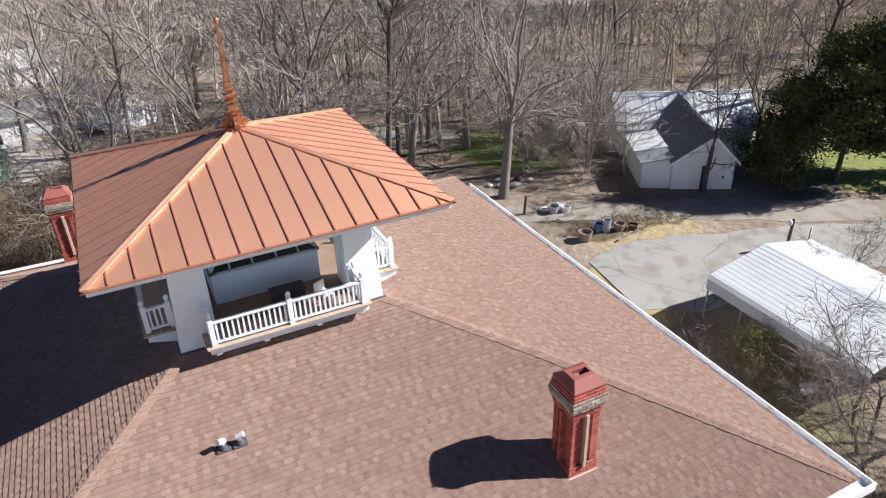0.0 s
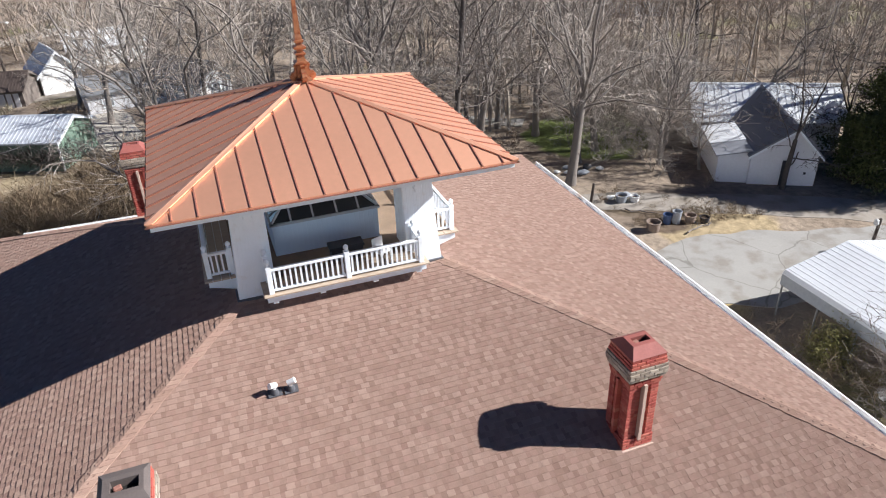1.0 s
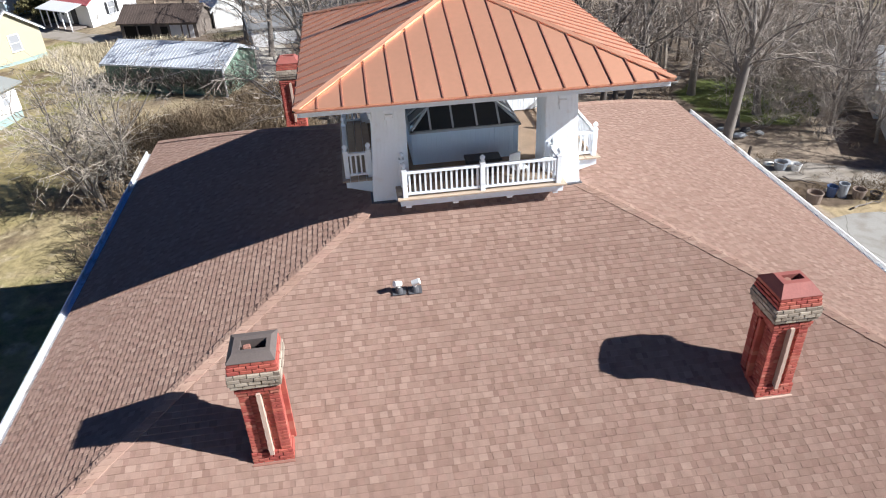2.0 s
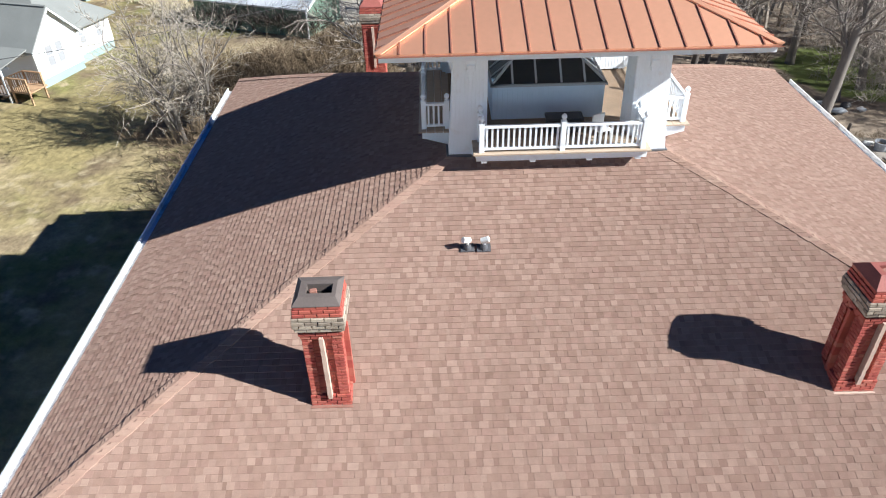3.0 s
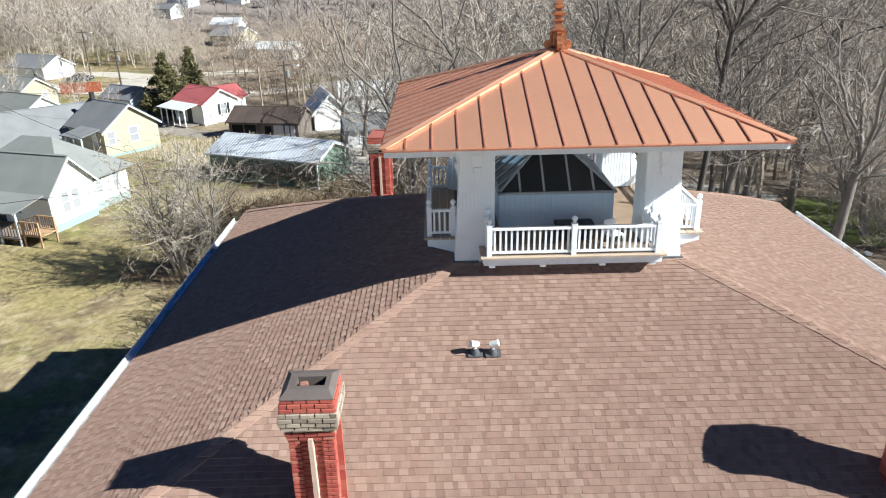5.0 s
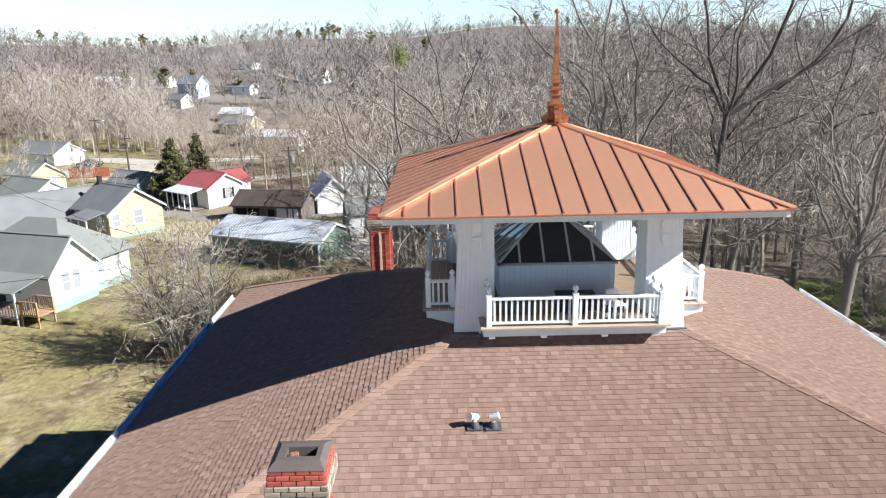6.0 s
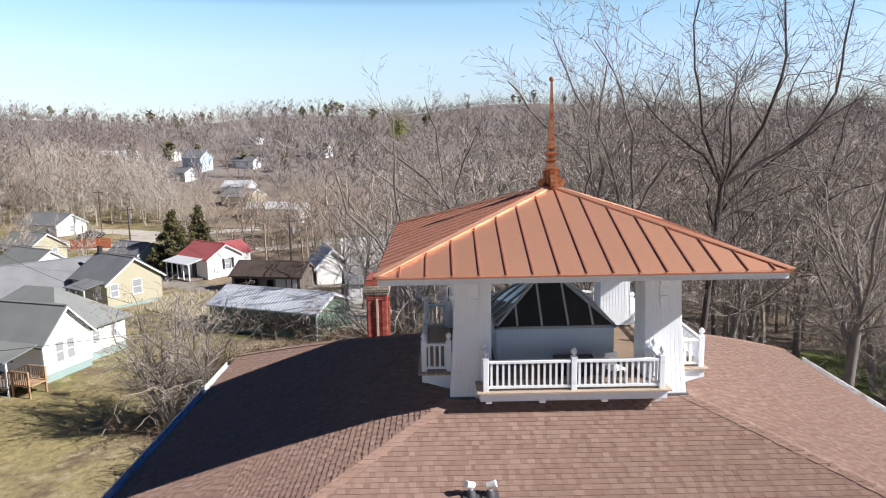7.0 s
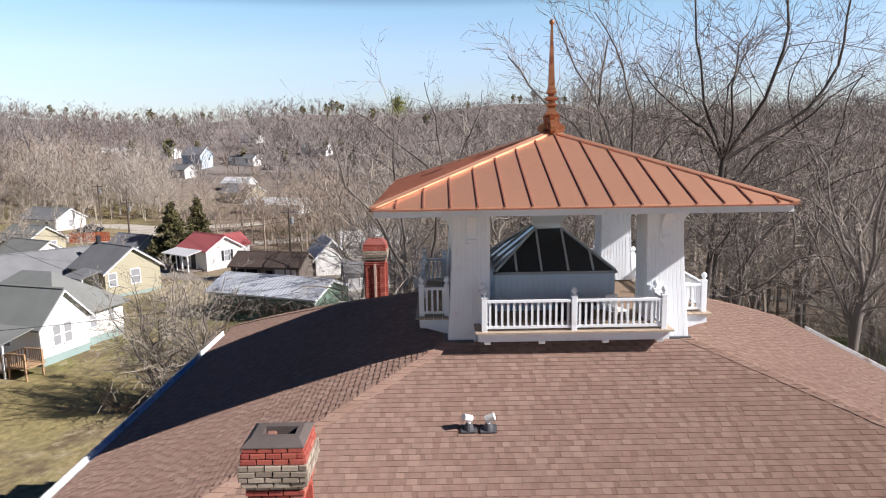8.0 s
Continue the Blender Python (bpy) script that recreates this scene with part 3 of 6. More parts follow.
def build_vents():
    for i, (x, y, tip) in enumerate(((-2.14, -4.95, (-0.09, -0.05)), (-1.81, -4.96, (0.10, -0.02)))):
        z = roof_z(-y)
        v = thing("plumbing_vent", (x, y, z + 0.02), label="white plastic vent pipe in a dark roof flashing", category="vent pipe", group="vent pipes on the roof")
        tilt = Matrix.Rotation(math.atan(roof_fall(-y)), 4, "X")
        g = Geo().box((0, 0, 0.025), (0.28, 0.2, 0.012), tilt.to_3x3())
        g.lathe([(0.09, 0.0), (0.075, 0.07), (0.055, 0.12)], 14)
        part("flashing", g, M_flash, v, "dark lead flashing")
        g = Geo().tube([(0, 0, 0.08), (0, 0, 0.17), (tip[0] * 0.4, tip[1] * 0.4, 0.20)], [0.042, 0.042, 0.045], 12)
        part("pipe", g, M_pvc, v)
        g = Geo().tube([(-tip[0] * 0.5, -tip[1] * 0.5, 0.19), (tip[0] * 1.0, tip[1] * 1.0, 0.25)], [0.058, 0.064], 14)
        part("cap", g, M_pvc, v, smooth=False)


build_vents()

# ---- the belvedere on the roof ----
ZE, WE, ZA = 17.0, 3.8, 18.30
FLOOR = 14.46
belvedere = thing("belvedere", (0, 0, 0), label="white timber belvedere with a copper standing-seam roof on the house top", category="belvedere")


def build_belvedere():
    pans = 16
    fall = (ZA - ZE) / WE

    def top(y):
        return ZA - fall * y
    for k in range(4):
        turn = quarter(k)
        # pans between the seams
        lines = [-WE] + [-3.35 + 0.4865 * i for i in range(pans - 1)] + [WE]
        for x0, x1 in zip(lines, lines[1:]):
            poly = [(x0, -WE, ZE), (x1, -WE, ZE)]
            if x1 < WE:
                poly.append((x1, -abs(x1), top(abs(x1))))
            if x0 < 0 < x1:
                poly.append((0, 0, ZA))
            if x0 > -WE:
                poly.append((x0, -abs(x0), top(abs(x0))))
            g = Geo().prism(poly, (0, 0, -0.03))
            part("roof_pan", g, M_copper, belvedere, at=turn)
        for x in lines[1:-1]:
            y0, y1 = WE + 0.015, abs(x) + 0.05
            if y0 - y1 < 0.1:
                continue
            w = 0.013
            poly = [(x - w, -y0, top(y0)), (x + w, -y0, top(y0)), (x + w, -y1, top(y1)), (x - w, -y1, top(y1))]
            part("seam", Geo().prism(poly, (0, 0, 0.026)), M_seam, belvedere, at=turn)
        # hip cap
        a = Vector((-WE - 0.02, -WE - 0.02, ZE + 0.02))
        b = Vector((-0.02, -0.02, ZA + 0.03))
        g = Geo()
        lift = 0.022
        g.add([(a.x, a.y, a.z + lift), (b.x, b.y, b.z + lift), (b.x + 0.115, b.y, b.z + lift - 0.02), (a.x + 0.13, a.y, a.z + lift - 0.012),
               (a.x, a.y + 0.13, a.z + lift - 0.012), (b.x, b.y + 0.115, b.z + lift - 0.02),
               (a.x, a.y, a.z - 0.01), (a.x + 0.13, a.y, a.z - 0.01), (a.x, a.y + 0.13, a.z - 0.01), (b.x + 0.115, b.y, b.z - 0.05), (b.x, b.y + 0.115, b.z - 0.05), (b.x, b.y, b.z - 0.05)],
              [(0, 3, 2, 1), (0, 1, 5, 4), (3, 7, 9, 2), (4, 5, 10, 8), (0, 6, 7, 3), (0, 4, 8, 6), (1, 2, 9, 11), (1, 11, 10, 5)])
        part("hip_cap", g, M_copper, belvedere, at=turn)
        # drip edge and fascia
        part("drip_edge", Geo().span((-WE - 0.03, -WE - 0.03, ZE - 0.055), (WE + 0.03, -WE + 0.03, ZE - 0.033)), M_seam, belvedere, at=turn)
        part("fascia", Geo().span((-WE + 0.05, -WE + 0.05, ZE - 0.175), (WE - 0.09, -WE + 0.09, ZE - 0.056)), M_white, belvedere, at=turn)
        # soffit boards and wall beam
        part("soffit", Geo().prism([(-WE + 0.09, -WE + 0.09, ZE - 0.15), (WE - 0.09, -WE + 0.09, ZE - 0.15), (1.5, -1.5, ZE - 0.15), (-1.5, -1.5, ZE - 0.15)], (0, 0, 0.02)), M_white, belvedere, at=turn)
        part("beam", Geo().span((-1.585, -2.26, ZE - 0.34), (1.585, -2.04, ZE - 0.151)), M_white, belvedere, at=turn)
    part("ceiling_boards", Geo().span((-1.52, -1.52, ZE - 0.15), (1.52, 1.52, ZE - 0.12)), M_white, belvedere)
    # four corner piers clad in upright boards, flaring out at the foot; the inner part stands on the balcony floor
    inner, top_z, foot_z, step_z = 1.58, ZE - 0.15, 13.95, FLOOR + 0.037

    def outer(z):
        return 2.30 + 0.14 * max(0.0, (16.6 - z) / 2.5) ** 1.6

    def loft(corners, zs):
        """A shaft through the level outlines corners(z)."""
        rings = [corners(z) for z in zs]
        n = len(rings[0])
        vs = [(x, y, z) for z, ring in zip(zs, rings) for x, y in ring]
        fs = [(i * n + j, i * n + (j + 1) % n, (i + 1) * n + (j + 1) % n, (i + 1) * n + j) for i in range(len(zs) - 1) for j in range(n)]
        return Geo().add(vs, fs + [tuple(range(n - 1, -1, -1)), tuple(range((len(zs) - 1) * n, len(zs) * n))])

    def heights(lo):
        return [lo + (top_z - lo) * i / 9 for i in range(10)]
    cladding = []
    for i in range(9):
        def south(z, i=i):
            o = outer(z)
            x0, x1 = -o + (o - inner) * i / 9 + 0.0005, -o + (o - inner) * (i + 1) / 9 - 0.0005
            return [(x0, -o + 0.012), (x0, -o - 0.003), (x0 + 0.005, -o - 0.007), (x1 - 0.005, -o - 0.007), (x1, -o - 0.003), (x1, -o + 0.012)]
        zs = heights(foot_z if i < 6 else step_z)
        cladding.append(loft(south, zs).mesh("board", M_whitew))
        cladding.append(loft(lambda z, f=south: [(y, x) for x, y in f(z)], zs).mesh("board", M_whitew))
        c0, c1 = -2.28 + 0.7 * i / 9 + 0.0015, -2.28 + 0.7 * (i + 1) / 9 - 0.0015
        cladding.append(Geo().prism([(c0, -inner - 0.01, step_z), (c0 + 0.004, -inner + 0.007, step_z), (c1 - 0.004, -inner + 0.007, step_z), (c1, -inner - 0.01, step_z)], (0, 0, top_z - step_z)).mesh("board", M_whitew))
        cladding.append(Geo().prism([(-inner - 0.01, c0, step_z), (-inner + 0.007, c0 + 0.004, step_z), (-inner + 0.007, c1 - 0.004, step_z), (-inner - 0.01, c1, step_z)], (0, 0, top_z - step_z)).mesh("board", M_whitew))
    for k in range(4):
        turn = quarter(k)
        g = loft(lambda z: [(-outer(z) + 0.012, -outer(z) + 0.012), (-inner - 0.008, -outer(z) + 0.012), (-inner - 0.008, -inner - 0.008), (-outer(z) + 0.012, -inner - 0.008)], heights(step_z))
        low = [foot_z + (step_z + 0.02 - foot_z) * i / 3 for i in range(4)]
        lower = loft(lambda z: [(-outer(z) + 0.012, -outer(z) + 0.012), (-1.94, -outer(z) + 0.012), (-1.94, -1.94), (-outer(z) + 0.012, -1.94)], low)
        g.add(lower.v, lower.f)
        pier = part("pier", g, M_whitew, belvedere, at=turn)
        for me in cladding:
            part("board", me, M_whitew, pier)
        # dark band at the foot
        part("pier_foot", Geo().span((-2.49, -2.49, foot_z - 0.1), (-1.92, -1.92, foot_z + 0.22), ch=0.012), M_flash, belvedere, "dark band round the foot of the pier", at=turn)
        # scroll brackets under the eave on both outer faces, with two small drops below
        prof = [(0.02, 0), (0.02, -0.62), (-0.055, -0.62), (-0.065, -0.50), (-0.09, -0.40), (-0.15, -0.28), (-0.26, -0.17), (-0.38, -0.12), (-0.44, -0.06), (-0.44, 0)]
        cx = -(2.30 + inner) / 2
        for face in (0, 1):
            g = Geo()
            g.prism([(cx - 0.095, -2.30 + d, ZE - 0.16 + h) for d, h in prof], (0.19, 0, 0))
            for z0, z1, w, d in ((-0.70, -0.622, 0.085, 0.075), (-0.755, -0.702, 0.095, 0.06), (-0.86, -0.757, 0.06, 0.035)):
                g.span((cx - w, -2.335 - d, ZE - 0.16 + z0), (cx + w, -2.28, ZE - 0.16 + z1), ch=0.008)
            if face:
                g.v = [(y, x, z) for x, y, z in g.v]
            part("bracket", g, M_white, belvedere, "white scrolled eave bracket", at=turn)
    part("floor", Geo().span((-CURB + 0.06, -CURB + 0.06, FLOOR - 0.5), (CURB - 0.06, CURB - 0.06, FLOOR)), M_floor, belvedere, "dark walked boards round the skylight")


build_belvedere()


def build_balcony():
    """One railed balcony between two piers, facing south; the other three are copies."""
    b = thing("balcony", (0, 0, 0), label="small white railed balcony with ball-topped posts", category="balcony", group="balconies of the belvedere")
    z, y0, hw = FLOOR, -2.98, 1.80
    for i in range(4):
        part("deck_board", Geo().span((-hw - 0.12, y0 - 0.13 + i * 0.19, z - 0.002 * (i % 2)), (hw + 0.12, y0 + 0.05 + i * 0.19, z + 0.035), ch=0.006), M_wood, b, "bare weathered board")
    g = Geo().prism([(-hw - 0.05, y0 - 0.05, z - 0.005), (-hw - 0.05, y0 - 0.05, z - 0.17), (-hw - 0.05, y0 + 0.05, z - 0.19), (-hw - 0.05, -CURB, z - 0.34), (-hw - 0.05, -CURB, z - 0.005)], (2 * hw + 0.1, 0, 0))
    part("skirt", g, M_white, b, "white boarded underside")
    for x in (-hw + 0.12, -0.62, 0.62, hw - 0.12):
        part("corbel", Geo().prism([(x - 0.06, y0 - 0.045, z - 0.165), (x - 0.06, y0 - 0.035, z - 0.225), (x - 0.06, y0 + 0.06, z - 0.235), (x - 0.06, y0 + 0.12, z - 0.195)], (0.12, 0, 0)), M_white, b)
    post_me = Geo().span((-0.055, -0.055, 0), (0.055, 0.055, 0.66), ch=0.008)
    post_me.lathe([(0.085, 0.655), (0.085, 0.685)], 4, square=True)
    post_me = post_me.mesh("post", M_white)
    ball_me = Geo().lathe([(0.03, 0.68), (0.035, 0.70), (0.026, 0.72), (0.05, 0.745), (0.062, 0.775), (0.054, 0.81), (0.03, 0.835), (0.012, 0.85)], 12).mesh("ball_top", M_white, True)
    posts = [(-hw + 0.06, y0), (0.0, y0), (hw - 0.06, y0)]
    for x, y in posts:
        p = part("post", post_me, M_white, b, at=Matrix.Translation((x, y, z + 0.034)))
        part("ball_top", ball_me, M_white, p)
    for s in (-1, 1):
        p = part("post", post_me, M_white, b, at=Matrix.Translation((s * (hw - 0.06), -CURB - 0.03, z + 0.034)))
        part("ball_top", ball_me, M_white, p)
    bal = Geo().span((-0.021, -0.021, 0), (0.021, 0.021, 0.53)).mesh("baluster", M_white)
    for a, c in ((posts[0][0], 0.0), (0.0, posts[2][0])):
        m = (a + c) / 2
        L = c - a - 0.11
        part("top_rail", Geo().span((m - L / 2, y0 - 0.045, z + 0.60), (m + L / 2, y0 + 0.045, z + 0.655), ch=0.01), M_white, b)
        part("bottom_rail", Geo().span((m - L / 2, y0 - 0.03, z + 0.085), (m + L / 2, y0 + 0.03, z + 0.135)), M_white, b)
        n = 14
        for i in range(n):
            part("baluster", bal, M_white, b, at=Matrix.Translation((m - L / 2 + L * (i + 0.5) / n, y0, z + 0.1)))
    for s in (-1, 1):
        x = s * (hw - 0.06)
        yb = -CURB + 0.03
        part("side_rail", Geo().span((x - 0.045, y0 + 0.05, z + 0.60), (x + 0.045, yb, z + 0.655)), M_white, b)
        part("side_rail", Geo().span((x - 0.03, y0 + 0.05, z + 0.085), (x + 0.03, yb, z + 0.135)), M_white, b)
        for i in range(4):
            part("baluster", bal, M_white, b, at=Matrix.Translation((x, y0 + 0.11 + i * 0.115, z + 0.1)))
    for k in (1, 2, 3):
        copy_thing(b, quarter(k))


build_balcony()


def build_skylight():
    s = thing("skylight", (-0.09, 0, FLOOR), label="glass pyramid skylight on a pale boarded curb", category="skylight")
    w, h = 1.29, 0.86
    tw, th = 0.30, 1.66
    for k in range(4):
        turn = quarter(k)
        curb = part("curb", Geo().span((-w, -w, 0), (w, -w + 0.1, h - 0.05)), M_curb, s, at=turn)
        n = 22
        me = bpy.data.meshes.get("curb_board") or Geo().span((-0.056, -0.012, 0), (0.056, 0.0, h - 0.06), ch=0.004).mesh("curb_board", M_curb)
        for i in range(n):
            part("board", me, M_curb, curb, at=Matrix.Translation((-w + 2 * w * (i + 0.5) / n, -w, 0)))
        part("sill", Geo().span((-w - 0.06, -w - 0.06, h - 0.05), (w + 0.06, -w + 0.1, h), ch=0.01), M_mullion, s, at=turn)

        xs = [-w, -0.83, -0.29, 0.29, 0.83, w]
        for i in range(5):
            x0, x1 = xs[i], xs[i + 1]

            def up(x):
                v = min(1.0, (w - abs(x)) / (w - tw))
                a = w + (tw - w) * v
                return Vector((x, -a, h + (th - h) * v))
            lo0, lo1 = Vector((x0, -w, h)), Vector((x1, -w, h))
            poly = [lo0, lo1]
            if abs(x1) < w:
                poly.append(up(x1))
            if abs(x0) < w:
                poly.append(up(x0))
            part("pane", Geo().prism(poly, (0, -0.004, 0.008)), M_glass, s, "dark reflecting glass", at=turn)
        for x in xs[1:-1]:
            v = min(1.0, (w - abs(x)) / (w - tw))
            a = w + (tw - w) * v
            part("glazing_bar", Geo().prism([(x - 0.022, -w, h), (x + 0.022, -w, h), (x + 0.022, -a, h + (th - h) * v), (x - 0.022, -a, h + (th - h) * v)], (0, -0.012, 0.035)), M_mullion, s, at=turn)
        part("hip_bar", Geo().tube([(-w, -w, h + 0.02), (-tw, -tw, th + 0.02)], [0.035, 0.035], 6), M_mullion, s, at=turn)
    # a black sheet paints the darkness under the glass
    part("inside", Geo().span((-w + 0.1, -w + 0.1, 0.0), (w - 0.1, w - 0.1, 0.05)), M_soot_void, s, "black sheet for the unlit space below the glass")
    g = Geo().lathe([(0.42, 0), (0.44, 0.04), (0.40, 0.06), (0.42, 0.12), (0.58, 0.30), (0.62, 0.36), (0.60, 0.40)], 4, (0, 0, th), square=True)
    part("crown_cap", g, M_white, s, "white flared cap")


build_skylight()


def build_finial():
    f = thing("roof_finial", (0, 0, ZA - 0.06), label="tall copper roof finial with scrolls and a spire", category="finial")
    g = Geo().lathe([(0.30, 0), (0.27, 0.08), (0.19, 0.13), (0.17, 0.40), (0.22, 0.44), (0.22, 0.47), (0.14, 0.50), (0.13, 0.58)], 4, square=True)
    part("base", g, M_finial, f, at=Matrix.Diagonal((1, 1, 1.0, 1)))
    for k in range(4):
        g = Geo()
        prof = [(0.10, 0.05), (0.24, 0.04), (0.30, 0.09), (0.31, 0.17), (0.26, 0.235), (0.19, 0.25), (0.17, 0.33), (0.20, 0.40), (0.14, 0.43), (0.10, 0.40)]
        g.prism([(x, -0.05, z) for x, z in prof], (0, 0.10, 0))
        g.tube([(0.235, -0.07, 0.145), (0.235, 0.07, 0.145)], [0.055, 0.055], 10)
        part("scroll", g, M_finial, f, at=quarter(k))
    g = Geo().lathe([(0.11, 0.56), (0.11, 0.62), (0.17, 0.645), (0.17, 0.675), (0.10, 0.70), (0.10, 0.75), (0.19, 0.78), (0.20, 0.82), (0.10, 0.85), (0.09, 0.90), (0.15, 0.93), (0.15, 0.97), (0.08, 1.0)], 4, square=True)
    part("moulded_stem", g, M_finial, f)
    g = Geo().lathe([(0.12, 0.98), (0.115, 1.04), (0.09, 1.10), (0.095, 1.14), (0.03, 2.42)], 4, square=True)
    part("spire", g, M_finial, f)
    g = Geo().lathe([(0.015, 2.40), (0.05, 2.43), (0.06, 2.47), (0.05, 2.51), (0.015, 2.53)], 10)
    part("ball", g, M_finial, f, smooth=True)


build_finial()


# ---- brick chimneys ----
BRICK = Geo().add([(-0.5, -0.5, -0.5), (0.5, -0.5, -0.5), (0.5, 0.5, -0.5), (-0.5, 0.5, -0.5),
                   (-0.5, -0.44, 0.5), (0.5, -0.44, 0.5), (0.5, 0.5, 0.5), (-0.5, 0.5, 0.5),
                   (-0.47, -0.5, 0.42), (0.47, -0.5, 0.42)],
                  [(0, 1, 9, 8), (8, 9, 5, 4), (4, 5, 6, 7), (1, 2, 6, 5, 9), (0, 8, 4, 7, 3), (2, 3, 7, 6), (0, 3, 2, 1)])
BRICK_RED, BRICK_GREY = BRICK.mesh("brick", M_brick), BRICK.mesh("grey_brick", M_brickg)


def chimney(x, y, turn, cap_mat, seed, label, single=True, cap_rise=0.16, lift=0.0):
    """A square stack with panelled faces, corbelled head, weathered band and hipped slab with a flue hole."""
    rng = random.Random(seed)
    base = roof_z(max(abs(x), abs(y) + 0.36)) + lift
    c = thing("chimney", (x, y, base), turn, label=label, category="chimney", group="chimneys on the roof")
    low = -0.25
    H, hw = 0.0737, 0.335
    rows = int((1.78 - low) / H)
    joined = {"red": Geo(), "grey": Geo()}

    def lay(face, u0, u1, z, h, out, kind, keep):
        """One brick on a face: from u0 to u1 along it, proud by out."""
        d = 0.10
        w = u1 - u0 - 0.013
        j = rng.uniform(-0.003, 0.003)
        m = Matrix.Rotation(face * math.pi / 2, 4, "Z") @ Matrix.Translation(((u0 + u1) / 2, -(out + j) + d / 2, z + h / 2)) @ Matrix.Rotation(rng.uniform(-0.012, 0.012), 4, "Y") @ Matrix.Diagonal((w, d, h - 0.014, 1))
        if keep and single:
            part("brick", BRICK_RED if kind == "red" else BRICK_GREY, None, c, at=m)
        else:
            joined[kind].add([m @ Vector(p) for p in BRICK.v], BRICK.f)
    for r in range(rows):
        z = low + r * H
        for face in range(4):
            keep = face in (0, 1) and z > 0.0
            if r < 7 or z > 1.56:
                edge = hw + (0.02 if r < 7 else 0.01 + (z - 1.56) * 0.22)
                n = 4
                s = 0.0 if r % 2 else 0.10
                cuts = [-edge] + [-edge + s + 2 * edge * i / n for i in range(0 if s else 1, n)] + [edge]
                cuts = [q for i, q in enumerate(cuts) if i == 0 or q - cuts[i - 1] > 0.05]
                for a, b in zip(cuts, cuts[1:]):
                    lay(face, a, b, z, H, edge, "red", keep)
            else:
                cut = 0.17 if r % 2 else 0.095
                segs = [(-hw, -hw + cut, hw), (-hw + cut, -hw + 0.18, hw)] if r % 2 == 0 else [(-hw, -hw + 0.18, hw)]
                segs += [(-q, -p, o) for p, q, o in segs]
                segs = [(min(a, b), max(a, b), o) for a, b, o in segs]
                segs += [(-0.18, -0.04, hw - 0.035), (0.04, 0.18, hw - 0.035)]
                for a, b, o in segs:
                    if b - a > 0.03:
                        lay(face, a, b, z, H, o, "red", keep)
    for k in range(4):
        g = Geo()
        for r in range(15):
            z0 = 0.22 + r * 0.094
            g.box((rng.uniform(-0.004, 0.004), -hw - 0.005, z0 + 0.047), (0.07 + rng.uniform(-0.005, 0.005), 0.12, 0.0935))
        part("rib", g, M_cement if k == 0 else M_brick_i, c, "pale mortar-smeared rib" if k == 0 else "", at=quarter(k))
    # corbelled head: dark shadow course, four weathered courses, three red ones drawing in
    z = low + rows * H
    head = [(0.36, "grey", 0.055), (0.405, "grey", H), (0.425, "grey", H), (0.430, "grey", H), (0.420, "grey", H), (0.400, "red", H), (0.388, "red", H), (0.376, "red", H)]
    for r, (edge, kind, h) in enumerate(head):
        n = 4
        s = 0.0 if r % 2 else 0.11
        for face in range(4):
            cuts = [-edge] + [-edge + s + 2 * edge * i / n for i in range(0 if s else 1, n)] + [edge]
            cuts = [q for i, q in enumerate(cuts) if i == 0 or q - cuts[i - 1] > 0.05]
            for a, b in zip(cuts, cuts[1:]):
                lay(face, a, b, z, h, edge + rng.uniform(0, 0.008), kind, True)
        z += h
    part("core", Geo().span((-hw + 0.045, -hw + 0.045, low), (hw - 0.045, hw - 0.045, z - 0.4)).span((-0.32, -0.32, 1.72), (0.32, 0.32, z - 0.12)), M_mortar, c)
    # hipped slab with the flue opening
    e, t, rise = 0.385, 0.30 if cap_rise < 0.1 else 0.25, cap_rise
    hx, hy = (0.19, 0.12) if cap_rise < 0.1 else (0.155, 0.08)
    g = Geo()
    o = [(-e, -e, z), (e, -e, z), (e, e, z), (-e, e, z)]
    m = [(-t, -t * 0.7, z + rise), (t, -t * 0.7, z + rise), (t, t * 0.7, z + rise), (-t, t * 0.7, z + rise)]
    i1 = [(-hx, -hy, z + rise), (hx + 0.04, -hy, z + rise), (hx + 0.04, hy, z + rise), (-hx, hy, z + rise)]
    i2 = [(px, py, z - 0.1) for px, py, _ in i1]
    o2 = [(px, py, z - 0.012) for px, py, _ in o]
    g.add(o2 + o + m + i1 + i2, [(k, (k + 1) % 4, 4 + (k + 1) % 4, 4 + k) for k in range(4)] + [(4 + k, 4 + (k + 1) % 4, 8 + (k + 1) % 4, 8 + k) for k in range(4)]
          + [(8 + k, 8 + (k + 1) % 4, 12 + (k + 1) % 4, 12 + k) for k in range(4)] + [(12 + k, 12 + (k + 1) % 4, 16 + (k + 1) % 4, 16 + k) for k in range(4)])
    part("cap_slab", g, cap_mat, c, "worn sloping cap slab with a flue hole")
    part("flue", Geo().span((-hx, -hy, z - 0.10), (hx + 0.04, hy, z - 0.09)), M_soot_void, c, "black plate in the flue, for soot and unlit depth")
    part("rubble", Geo().box((-0.09, 0.0, z + rise - 0.05), (0.13, 0.09, 0.06), Matrix.Rotation(0.3, 3, "Z"), ch=0.015), M_mortar, c, "pale lump of mortar")
    # tin flashing at the foot
    g = Geo()
    g.span((-hw - 0.03, -hw - 0.075, -0.04), (hw + 0.03, -hw - 0.03, 0.012))
    part("flashing", g, M_cement if x > 0 else M_mortar, c, "sealed joint at the foot")
    for kind, g in joined.items():
        if g.v:
            ob = part("brickwork", g, M_brick_i if kind == "red" else M_brickg_i, c)
